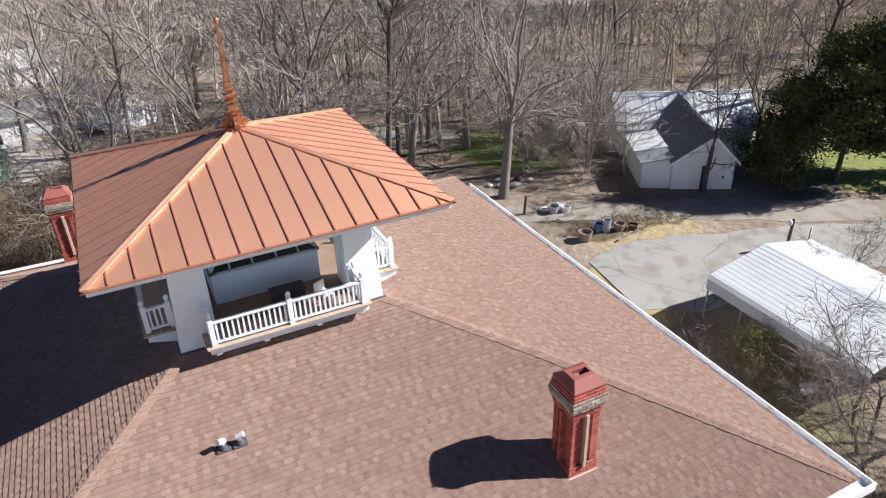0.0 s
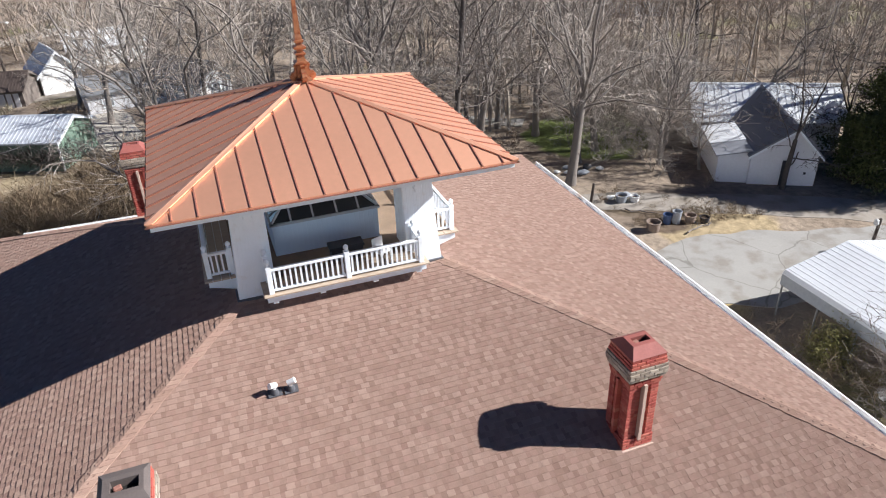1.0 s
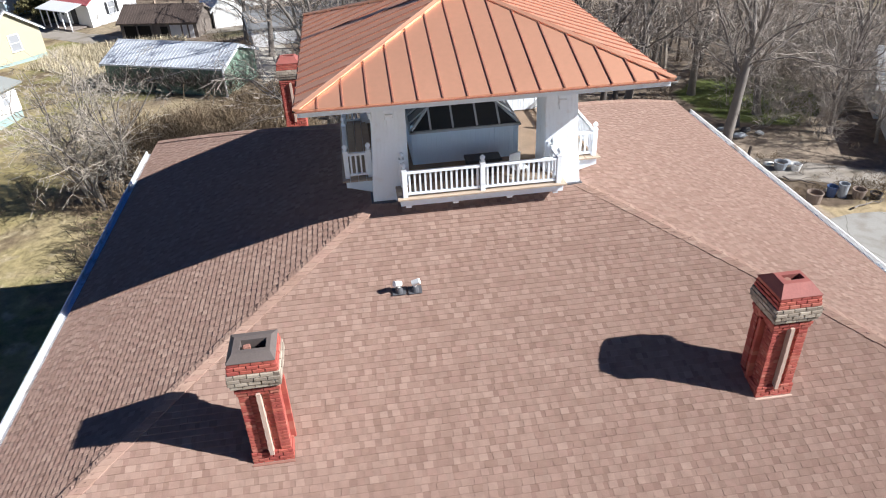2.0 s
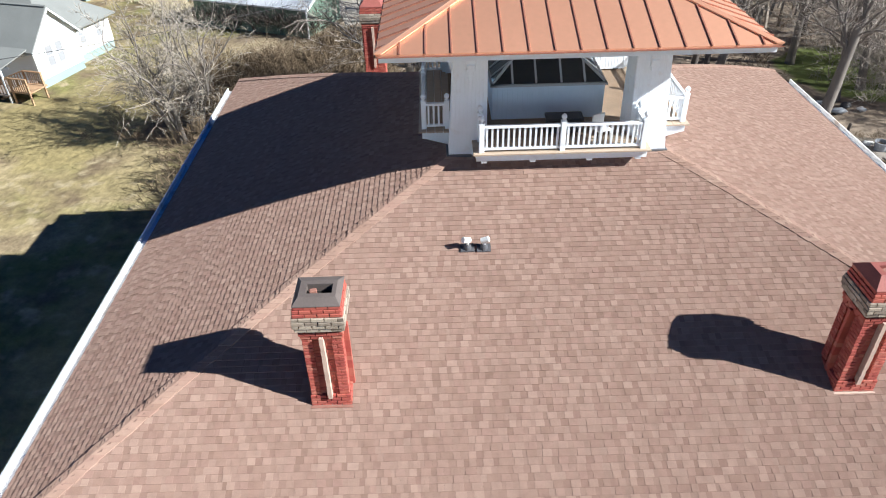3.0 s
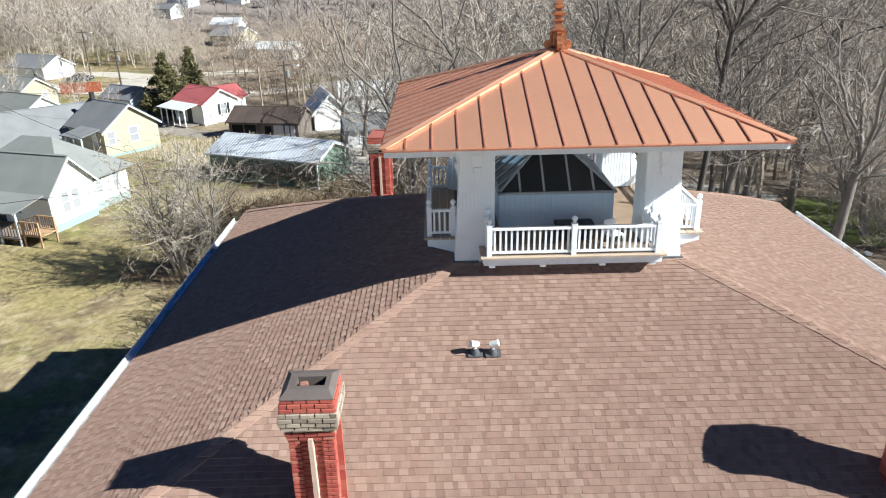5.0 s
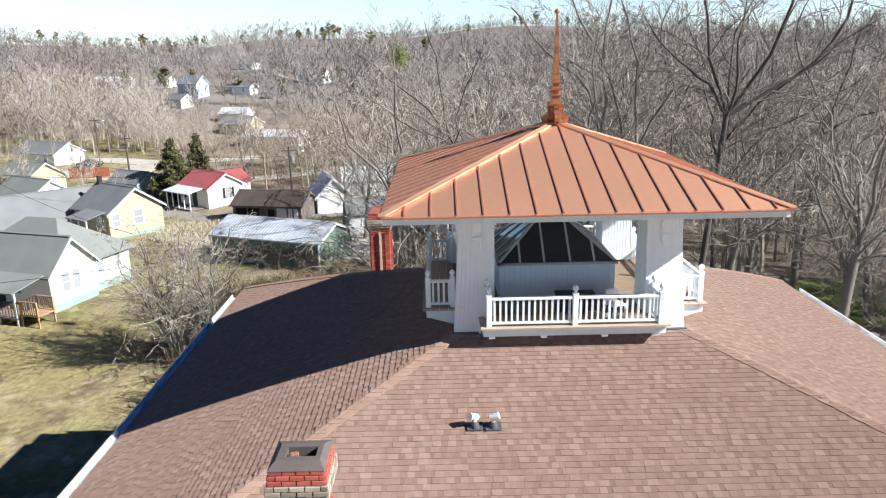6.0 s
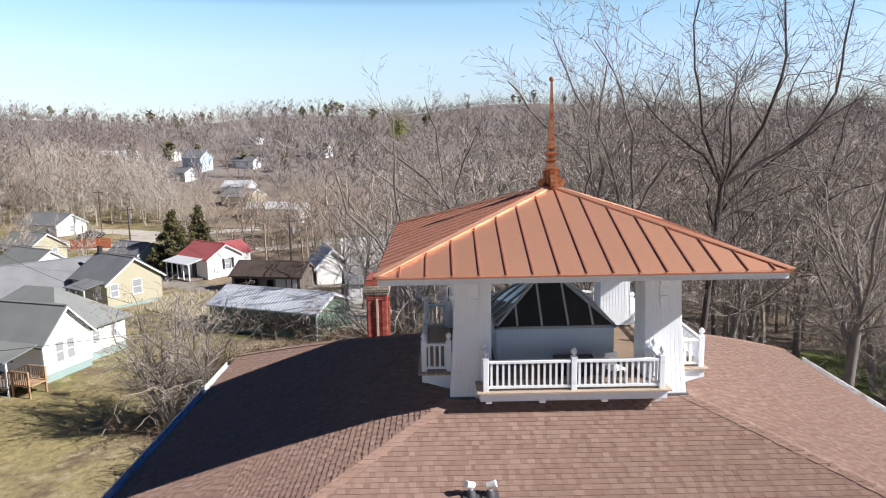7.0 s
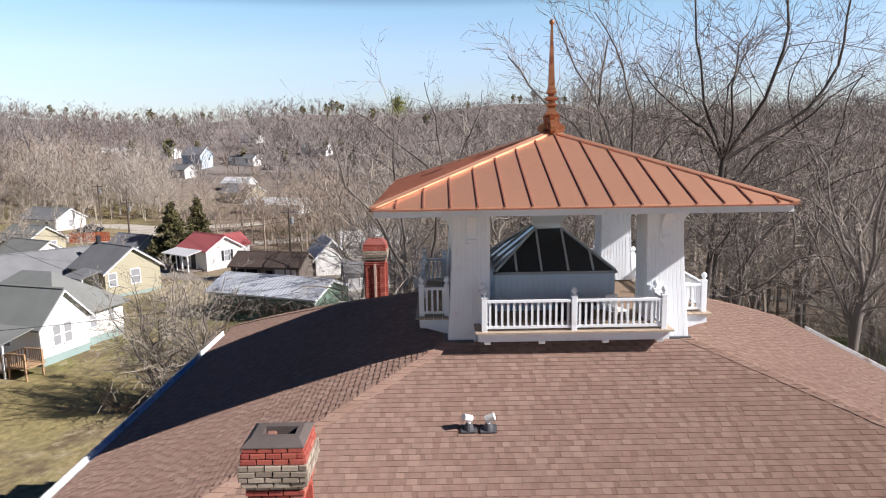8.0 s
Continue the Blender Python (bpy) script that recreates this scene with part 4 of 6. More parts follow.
            ob["kind"] = "stuff"
    return c


chimney(-4.68, -7.65, 0, M_capr, 3, "red brick chimney with a grey weathered band and slab cap", cap_rise=0.06)
chimney(4.54, -7.68, 0, M_caprr, 4, "red brick chimney with a reddish hipped cap slab")
chimney(-4.78, 7.6, 0, M_caprr, 5, "red brick chimney at the back of the roof", single=False, lift=0.12)

# ---- neighbouring buildings ----
def window(parent, m, w=0.9, h=1.4, shutters=None):
    """A sash window on a wall: m puts its middle on the wall plane, facing -y."""
    g = Geo()
    t = 0.09
    g.span((-w / 2 - t, -0.05, -h / 2 - t), (-w / 2, 0.03, h / 2 + t)).span((w / 2, -0.05, -h / 2 - t), (w / 2 + t, 0.03, h / 2 + t))
    g.span((-w / 2, -0.05, h / 2), (w / 2, 0.03, h / 2 + t)).span((-w / 2, -0.04, -0.03), (w / 2, 0.02, 0.03))
    win = part("window", g, M_white, parent, at=m)
    part("sill", Geo().span((-w / 2 - t - 0.03, -0.10, -h / 2 - t), (w / 2 + t + 0.03, 0.03, -h / 2)), M_white, win)
    part("pane", Geo().span((-w / 2, -0.012, -h / 2), (w / 2, 0.004, h / 2)), M_pane, win, "dark window glass")
    if shutters:
        for s in (-1, 1):
            part("shutter", Geo().span((s * (w / 2 + 0.27) - 0.17, -0.06, -h / 2), (s * (w / 2 + 0.27) + 0.17, -0.01, h / 2)), shutters, win)


def gable_house(name, at, turn, L, W, H, rise, wall_mat, roof_mat, label, category="house", over=0.35, found=None, found_h=0.0,
                windows=(), hip=False, ribs=0.0, group="", doors=(), lap=0.2, shutters=None, shift=0.0):
    """A block with its ridge along x and gables at both ends (or a hipped roof). windows: (face, along, up, w, h); shift: how far the ridge lies off the middle."""
    x, y, z = at[0], at[1], gz(*at)
    h = thing(name, (x, y, z - 0.15), turn, label=label, category=category, group=group)
    a, b = L / 2, W / 2
    ry = shift * b
    z0 = found_h
    if found:
        part("foundation", Geo().span((-a + 0.03, -b + 0.03, -0.4), (a - 0.03, b - 0.03, found_h)), found, h)
    z1 = z0 + H
    g = Geo()
    if hip:
        g.span((-a, -b, z0 - (0 if found else 0.4)), (a, b, z1))
    else:
        zb = z0 - (0 if found else 0.4)
        g.add([(-a, -b, zb), (-a, b, zb), (-a, b, z1), (-a, ry, z1 + rise), (-a, -b, z1), (a, -b, zb), (a, b, zb), (a, b, z1), (a, ry, z1 + rise), (a, -b, z1)],
              [(0, 1, 2, 3, 4), (9, 8, 7, 6, 5), (0, 4, 9, 5), (1, 6, 7, 2), (4, 3, 8, 9), (3, 2, 7, 8), (0, 5, 6, 1)])
    part("wall", g, wall_mat, h)
    # lapped boards
    if lap:
        g = Geo()
        n = int((H + (0 if hip else rise)) / lap)
        for i in range(n):
            lo, hi = z0 + i * lap, z0 + (i + 1) * lap + 0.01
            t = 0.022
            if hi <= z1 + 0.02:
                for s in (-1, 1):
                    g.add([(-a, s * (b + t), lo), (a, s * (b + t), lo), (a, s * b, hi), (-a, s * b, hi), (-a, s * b, lo), (a, s * b, lo)], [(0, 1, 2, 3), (0, 4, 5, 1)])
            for s in (-1, 1):
                def half(q):
                    return b if (hip or q <= z1) else b * max(0.0, 1 - (q - z1) / rise)
                if hip and hi > z1 + 0.02:
                    continue
                wl, wh = half(lo), half(hi)
                if wl > 0.1:
                    g.add([(s * (a + t), -wl, lo), (s * (a + t), wl, lo), (s * a, wh, hi), (s * a, -wh, hi), (s * a, -wl, lo), (s * a, wl, lo)], [(0, 1, 2, 3), (0, 4, 5, 1)])
        ob = part("siding", g, wall_mat, h)
        ob["kind"] = "stuff"
    t = 0.12
    if hip:
        e = over
        k = max(0.0, a - b)
        zt = z1 - e * rise / b
        pts = [(-a - e, -b - e, zt), (a + e, -b - e, zt), (a + e, b + e, zt), (-a - e, b + e, zt)]
        top = [(-k, 0, z1 + rise), (k, 0, z1 + rise)]
        for poly in ([pts[0], pts[1], top[1], top[0]], [pts[2], pts[3], top[0], top[1]], [pts[1], pts[2], top[1]], [pts[3], pts[0], top[0]]):
            part("roof_slope", Geo().prism(poly, (0, 0, t)), roof_mat, h)
    else:
        for s in (-1, 1):
            e = over
            ze = z1 - e * rise / abs(s * b - ry)
            poly = [(-a - e, s * (b + e), ze), (a + e, s * (b + e), ze), (a + e, ry, z1 + rise), (-a - e, ry, z1 + rise)]
            r = part("roof_slope", Geo().prism(poly, (0, 0, t)), roof_mat, h)
            if ribs:
                g = Geo()
                n = int((L + 2 * e) / ribs)
                for i in range(n):
                    q = -a - e + (i + 0.5) * ribs
                    g.prism([(q - 0.025, s * (b + e), ze + t), (q + 0.025, s * (b + e), ze + t), (q + 0.025, ry, z1 + rise + t), (q - 0.025, ry, z1 + rise + t)], (0, 0, 0.028))
                ob = part("roof_ribs", g, roof_mat, r)
                ob["kind"] = "stuff"
            for end in (-1, 1):
                q = end * (a + e)
                part("rake_board", Geo().prism([(q, s * (b + e), ze - 0.16), (q, s * (b + e), ze - 0.002), (q, ry, z1 + rise - 0.002), (q, ry, z1 + rise - 0.16)], (end * 0.035, 0, 0)), M_white if wall_mat != M_oldwood else wall_mat, h)
        part("ridge_cap", Geo().prism([(-a - over, ry - 0.14, z1 + rise + t - 0.03), (-a - over, ry, z1 + rise + t + 0.045), (-a - over, ry + 0.14, z1 + rise + t - 0.03)], (L + 2 * over, 0, 0)), roof_mat, h)
    spots = {0: (0, -b), 1: (a, 0), 2: (0, b), 3: (-a, 0)}
    for face, u, v, w, hh in windows:
        cx, cy = spots[face]
        m = Matrix.Translation((cx, cy, 0)) @ quarter(face) @ Matrix.Translation((u, -0.024, z0 + v))
        window(h, m, w, hh, shutters)
    for face, u in doors:
        cx, cy = spots[face]
        m = Matrix.Translation((cx, cy, 0)) @ quarter(face) @ Matrix.Translation((u, -0.024, z0))
        d = part("door", Geo().span((-0.5, -0.05, 0), (0.5, 0.02, 2.1)).span((-0.36, -0.065, 1.1), (0.36, -0.05, 1.9)), M_dark, h, "dark panelled door", at=m)
        part("door_handle", Geo().lathe([(0.02, 0), (0.03, 0.03), (0.01, 0.06)], 8, (0.38, -0.08, 1.0)), M_steel, d)
    return h


def porch(h, x0, x1, y, depth, z0, height, roof_mat, posts=4, steps=True):
    """A lean-to porch along a -y wall of a house that is already built."""
    g = Geo().prism([(x0 - 0.2, y, z0 + height + 0.5), (x1 + 0.2, y, z0 + height + 0.5), (x1 + 0.2, y - depth - 0.3, z0 + height), (x0 - 0.2, y - depth - 0.3, z0 + height)], (0, 0, 0.09))
    part("porch_roof", g, roof_mat, h)
    part("porch_floor", Geo().span((x0, y - depth, z0 - 0.12), (x1, y, z0)), M_oldwood, h)
    for i in range(posts):
        x = x0 + 0.1 + (x1 - x0 - 0.2) * i / (posts - 1)
        part("porch_post", Geo().span((x - 0.06, y - depth + 0.05, -0.3), (x + 0.06, y - depth + 0.17, z0 + height + 0.06)), M_white, h)


# the white house beside the lawn: a gabled wing, a hipped block behind it, a porch with timber stairs
wh = gable_house("white_house", (-33.9, 33.5), -18, 9.9, 4.2, 2.35, 2.1, M_wallw, M_roofg, "white clapboard house with a grey-green shingle roof", over=0.35, found=M_teal, found_h=0.9,
                 windows=((1, -0.75, 1.35, 0.6, 1.4), (1, 0.2, 1.35, 0.6, 1.4), (0, 2.0, 1.35, 0.6, 1.2), (0, -2.5, 1.35, 0.6, 1.2)), doors=((0, 0.2),))
porch(wh, -2.2, 4.6, -2.1, 2.6, 0.9, 1.75, M_roofg, 5)
gable_house("white_house_wing", (-33.5, 36.7), -18, 9.5, 6.6, 2.3, 2.5, M_wallw, M_roofg, "white hipped wing with a teal foundation wall", over=0.45, found=M_teal, found_h=1.0, hip=True,
            windows=((1, 0.2, 1.3, 0.6, 1.1), (1, 2.0, 1.3, 0.6, 1.1), (2, 0, 1.3, 0.7, 1.1)))


def timber_stairs():
    s = thing("timber_stairs", (-30.9, 28.4, gz(-30.9, 28.4)), -18, label="new orange-brown timber stairs and landing by the porch", category="stairs")
    for i in range(5):
        part("tread", Geo().span((0.2 + i * -0.28, -0.6, 0.82 - i * 0.17), (0.5 + i * -0.28, 0.6, 0.87 - i * 0.17)), M_newwood, s)
    part("landing", Geo().span((0.4, -0.7, 0.78), (1.9, 0.9, 0.86)), M_newwood, s)
    for x in (-1.9, 0.45, 1.85):
        for y in (-0.65, 0.65):
            part("post", Geo().span((x - 0.05, y - 0.05, -0.2), (x + 0.05, y + 0.05, 1.8 if x > 0 else 0.95)), M_newwood, s)
    for y in (-0.65, 0.65):
        part("handrail", Geo().tube([(-1.9, y, 0.92), (0.45, y, 1.78), (1.85, y, 1.78)], [0.05, 0.05, 0.05], 6), M_newwood, s)
        for i in range(9):
            x = -1.7 + i * 0.26
            part("picket", Geo().span((x - 0.02, y - 0.02, max(0.0, 0.05 + i * 0.09)), (x + 0.02, y + 0.02, 0.98 + i * 0.096)), M_newwood, s)
    for y in (-0.65, 0.85):
        for i in range(8):
            x = 0.55 + i * 0.17
            part("picket", Geo().span((x - 0.02, y - 0.02, 0.86), (x + 0.02, y + 0.02, 1.76)), M_newwood, s)


timber_stairs()

yh = gable_house("yellow_house", (-38.3, 59.9), -35, 6.6, 6.4, 2.65, 2.2, M_wally, M_roofd, "pale yellow clapboard house with a dark grey roof", over=0.35, found=M_teal, found_h=0.7,
                 windows=((1, 0.2, 1.7, 1.0, 1.5), (1, -2.4, 1.7, 0.8, 1.3), (0, 1.6, 1.6, 0.8, 1.3)))
part("flue_stack", Geo().span((-3.1, -0.3, 4.6), (-2.7, 0.1, 6.4)), M_dark, yh, "dark flue stack")
porch(yh, -0.4, 2.8, -3.2, 2.2, 0.7, 2.2, M_roofd, 3)
gable_house("grey_roofed_house", (-46.6, 60.8), 42, 10.35, 6.84, 2.61, 2.61, M_wallb, M_roofd, "low house wing with a weathered grey roof", over=0.4, windows=((1, 0, 1.5, 0.8, 1.2), (0, 2, 1.5, 0.8, 1.2)))
gable_house("grey_cottage", (-57.5, 77.0), -30, 8.1, 6.3, 2.43, 1.98, M_wallw, M_roofg, "small white cottage with a pale grey roof", windows=((0, 1.5, 1.5, 0.8, 1.2), (1, 0, 1.5, 0.8, 1.2)))
gable_house("cream_cottage", (-66.5, 92.5), -28, 7.65, 6.3, 2.52, 1.98, M_wally, M_roofg, "cream cottage among bare trees", windows=((1, 1.2, 1.5, 0.8, 1.2), (1, -1.2, 1.5, 0.8, 1.2), (0, 0, 1.5, 0.8, 1.2)))
gable_house("far_grey_house", (-80.6, 124.5), -25, 10.8, 6.75, 2.52, 1.89, M_wallw, M_roofd, "white house with a grey roof across the street", windows=((1, 0, 1.5, 0.9, 1.2), (0, 3, 1.5, 0.9, 1.2), (0, -3, 1.5, 0.9, 1.2)))
gable_house("blue_grey_shed", (-48.0, 87.0), -30, 6.3, 4.05, 2.34, 1.35, M_bluehouse, M_roofs, "small blue shed beside two cedars", category="shed")

rh = gable_house("red_roofed_house", (-34.1, 79.0), -38, 6.4, 5.6, 2.65, 1.6, M_wallw, M_roofr, "small white house with a bright red metal roof", over=0.35, ribs=0.45, shutters=M_dark, found=M_wallb, found_h=0.35,
                 windows=((1, 0.4, 1.6, 0.9, 1.4), (0, -2.6, 1.6, 0.8, 1.3)), doors=((0, 0.2),))
porch(rh, -3.1, 2.4, -2.8, 2.3, 0.35, 2.1, M_tin, 5)
gable_house("red_roofed_extension", (-33.6, 83.9), 52, 5.2, 4.5, 2.43, 1.35, M_wallw, M_roofr, "white extension with a red metal roof", over=0.3, ribs=0.45, windows=((3, 0, 1.4, 0.8, 1.2),))


def board_shed(name, at, turn, L, W, H, rise, board_mat, roof_mat, label, ribs=0.3, gaps=()):
    """A shed clad in upright boards, each board a piece of its own on the ends."""
    h = gable_house(name, at, turn, L, W, H, rise, board_mat, roof_mat, label, category="shed", over=0.3, ribs=ribs, lap=0)
    rng = random.Random(name)
    a, b = L / 2, W / 2
    n = int(W / 0.22)
    for end in (-1, 1):
        for i in range(n):
            y = -b + (i + 0.5) * W / n
            top = H + rise * (1 - abs(y) / b) - 0.05
            part("board", Geo().span((end * a - 0.02 if end > 0 else -a - 0.03, y - W / n / 2 + 0.008, -0.2 + rng.uniform(0, 0.08)), (end * a + 0.03 if end > 0 else -a + 0.02, y + W / n / 2 - 0.008, top)), board_mat, h)
    return h


gs = board_shed("green_shed", (-16.7, 43.75), -22, 10.6, 5.6, 2.5, 1.05, M_green, M_tin_old, "faded green board shed with a corrugated tin roof")
part("corner_post", Geo().span((5.32, -2.82, -0.3), (5.44, -2.7, 2.6)), M_white, gs, "pale corner post")
ds = board_shed("ruined_shed", (-22.5, 66.5), -12, 8.55, 4.95, 2.07, 1.26, M_oldwood, M_tinr, "tumbledown dark shed under rusty tin")
# black slabs laid on the solid wall as the shade inside an open bay
part("opening", Geo().span((-3.9, -2.52, 0.0), (-0.9, -2.46, 1.7)).span((0.2, -2.52, 0.0), (1.0, -2.46, 1.6)), M_soot_void, ds, "black slabs on the wall for the unlit open front")
for x in (-3.95, -2.4, -0.8):
    part("post", Geo().span((x - 0.06, -2.62, -0.2), (x + 0.06, -2.5, 1.9)), M_oldwood, ds)
for x0, x1 in ((1.3, 2.5), (2.7, 3.2), (3.4, 3.9)):
    part("wall_panel", Geo().span((x0, -2.55, 0.0), (x1, -2.5, 1.75)), M_wallb, ds, "pale sheet nailed over the boards")
gable_house("white_outbuilding", (-16.5, 70.3), -70, 5.4, 4.14, 2.61, 2.07, M_wallw, M_tin, "white clapboard outbuilding behind the sheds", category="shed", ribs=0.4)

# the pale barn east of the house: a dark-roofed wing in front of a tin-roofed range
bw = gable_house("barn_wing", (34.95, 19.8), 62, 9.3, 4.2, 2.4, 1.75, M_wallb, M_roofs, "pale block barn wing with a dark shingle roof", category="barn", over=0.25, lap=0, shift=-0.2)
# dark slabs on the gable stand in for the unlit doorway and a hole
part("doorway", Geo().span((-4.69, -0.32, 0.05), (-4.6, 0.12, 1.95)).span((-4.695, -1.45, 1.0), (-4.6, -1.3, 1.15)), M_dark, bw, "dark slab on the wall for the unlit narrow doorway")
gable_house("tin_roofed_barn", (37.7, 23.6), -28, 10.0, 5.4, 2.5, 1.75, M_wallb, M_tin, "low barn under bright corrugated tin", category="barn", over=0.4, ribs=0.5, lap=0)
lt = thing("lean_to", (29.2, 17.8, gz(29.2, 17.8)), 62, label="small tin-roofed lean-to against the barn", category="shed")
part("roof", Geo().prism([(1.9, -2.1, 2.3), (1.9, 0.2, 1.95), (5.4, 0.2, 1.95), (5.4, -2.1, 2.3)], (0, 0, 0.05)), M_tin, lt)
part("shingle_roof", Geo().prism([(-0.2, -2.1, 2.25), (-0.2, 0.2, 1.9), (1.88, 0.2, 1.9), (1.88, -2.1, 2.25)], (0, 0, 0.06)), M_roofs, lt, "dark shingled front of the roof")
part("wall", Geo().prism([(0, 0, -0.3), (0, 0, 1.9), (0, -2.0, 2.2), (0, -2.0, -0.3)], (5.2, 0, 0)), M_wallb, lt)

# far houses in the valley and on the hill
for i, (x, y, tn, L, W, H, r, wm, rm, lab) in enumerate((
        (-85, 226, -20, 7.5, 6.5, 4.4, 2.6, M_bluehouse, M_roofs, "large pale blue house on the far hillside"),
        (-71, 234, -20, 10, 5, 2.4, 1.3, M_wallw, M_roofd, "long white house on the far hillside"),
        (-104, 246, -10, 10, 6, 2.6, 1.4, M_wallw, M_roofg, "white house far up the valley"),
        (-93, 330, -20, 9, 7, 2.8, 1.8, M_wallw, M_roofd, "white house high among the far woods"),
        (-40, 146, -15, 14, 6, 2.6, 1.2, M_wallw, M_tin, "long white trailer house in the valley"),
        (-54, 168, -25, 9, 7, 2.8, 1.8, M_wally, M_roofd, "small pale house in the valley"),
        (-12, 84, 10, 9, 6, 2.6, 1.4, M_wallw, M_tin, "white tin-roofed building behind the trees"),
        (62, 78, -40, 12, 7, 3.0, 2.0, M_wallw, M_tin, "pale building half hidden by woods"),
        (-118, 240, -10, 13, 6, 2.6, 1.4, M_wallw, M_tin, "long white house far up the valley"),
        (-84, 208, -30, 8, 5, 2.6, 1.4, M_wallw, M_roofd, "small white house on the far hillside"),
        (-50, 262, -20, 11, 6, 2.8, 1.6, M_wallw, M_roofg, "white house above the others on the hillside"),
        (-60, 186, -15, 8, 5, 2.6, 1.4, M_wallb, M_tin, "pale shed half hidden by bare trees"),
        (-2.75, 54.7, -50, 7, 4, 2.6, 1.6, M_wallw, M_roofd, "white gabled shed with a grey roof behind bare trees"),
        (-9.0, 57.0, 12, 7, 4.5, 2.2, 1.0, M_wallb, M_roofd, "low grey-roofed outbuilding behind bare trees"))):
    gable_house("distant_house", (x, y), tn, L, W, H, r, wm, rm, lab, windows=((0, -L / 4, 1.5, 0.9, 1.3), (0, L / 4, 1.5, 0.9, 1.3), (1, 0, 1.5, 0.9, 1.3)), lap=0)


def carport():
    """A bent-eave steel carport: ribbed roof, side panel, slender posts."""
    x0, x1, y0, y1 = 21.6, 29.0, -4.4, 4.2
    z = gz(24.5, 0)
    c = thing("metal_carport", (0, 0, z), label="white ribbed steel carport over a parked trailer bay", category="carport")
    prof = [(x0, 1.75), (x0, 2.32), (x0 + 0.12, 2.50), ((x0 + x1) / 2, 3.25), (x1 - 0.12, 2.50), (x1, 2.32), (x1, 1.75)]
    for i in range(len(prof) - 1):
        (xa, za), (xb, zb) = prof[i], prof[i + 1]
        g = Geo().prism([(xa, y0, za), (xb, y0, zb), (xb, y1, zb), (xa, y1, za)], (0.0, 0, 0.03) if abs(xb - xa) > 0.01 else (0.03, 0, 0))
        sheet = part("roof_sheet" if 0 < i < 5 else "side_panel", g, M_tin if 0 < i < 5 else M_greyp, c)
        if i in (2, 3):
            n = 12
            for k in range(n):
                t = (k + 0.5) / n
                xm, zm = xa + (xb - xa) * t, za + (zb - za) * t
                part("rib", Geo().span((xm - 0.02, y0, zm + 0.02), (xm + 0.02, y1, zm + 0.042)), M_tin, sheet)
    for x in (x0 + 0.06, x1 - 0.06):
        for k in range(5):
            y = y0 + 0.1 + (y1 - y0 - 0.2) * k / 4
            part("post", Geo().span((x - 0.03, y - 0.03, -0.05), (x + 0.03, y + 0.03, 2.4)), M_steel, c)
    for k in range(5):
        y = y0 + 0.1 + (y1 - y0 - 0.2) * k / 4
        part("bow", Geo().tube([(x0 + 0.06, y, 2.35), ((x0 + x1) / 2, y, 3.18), (x1 - 0.06, y, 2.35)], [0.03, 0.03, 0.03], 6), M_steel, c)


carport()


def utility_pole(x, y, h, arm=True, lamp=False):
    p = thing("utility_pole", (x, y, gz(x, y)), 20, label="weathered wooden utility pole with a transformer", category="utility pole", group="utility poles")
    part("pole", Geo().tube([(0, 0, -0.3), (0, 0, h)], [0.16, 0.10], 8), M_pole, p)
    if arm:
        part("crossarm", Geo().span((-0.9, -0.07, h - 0.6), (0.9, 0.05, h - 0.45)), M_pole, p)
        part("transformer", Geo().lathe([(0.2, 0), (0.22, 0.05), (0.22, 0.7), (0.12, 0.78)], 12, (0.32, 0, h - 1.9)), M_steel, p)
    if lamp:
        part("lamp_arm", Geo().tube([(0, 0, h - 1.0), (0.8, -0.1, h - 0.5), (1.5, -0.2, h - 0.55)], [0.03, 0.03, 0.03], 6), M_steel, p)
        part("lamp_head", Geo().lathe([(0.02, 0.12), (0.17, 0.02), (0.15, -0.06)], 10, (1.55, -0.2, h - 0.65)), M_pvc, p)


utility_pole(-52.6, 96.0, 8.0)
utility_pole(-20.3, 66.2, 8.5, True, True)
utility_pole(-69.0, 120.7, 9.0, True, True)
utility_pole(-50.5, 56.0, 9.0, False)


def cable(a, b, sag):
    pts = [Vector(a).lerp(Vector(b), i / 12) - Vector((0, 0, sag * 4 * (i / 12) * (1 - i / 12))) for i in range(13)]
    solo("overhead_cable", Geo().tube(pts, [0.02] * 13, 4), M_dark, "thin black overhead service cable", "cable", "overhead cables")


cable((-50.5, 56, 9.4), (-27.6, 38.6, 6.6), 0.6)
cable((-50.5, 56, 9.2), (-20.3, 66.2, 8.6), 1.2)
cable((-46, 12.0, 9.6), (-12.8, 34.5, 7.0), 0.9)
cable((-69, 120.7, 9.2), (-52.6, 96, 8.2), 0.6)
cable((-52.6, 96, 8.2), (-20.3, 66.2, 9.0), 1.2)


def board_fence():
    f = thing("board_fence", (-63.0, 103.8, gz(-63.0, 103.8)), 10, label="reddish stained board fence by the far street", category="fence")
    for i in range(22):
        part("board", Geo().span((-3.3 + i * 0.3, -0.02, 0), (-3.02 + i * 0.3, 0.02, 1.75)), M_redfence, f)
    for z in (0.4, 1.4):
        part("rail", Geo().span((-3.3, 0.02, z), (3.3, 0.08, z + 0.1)), M_redfence, f)


board_fence()


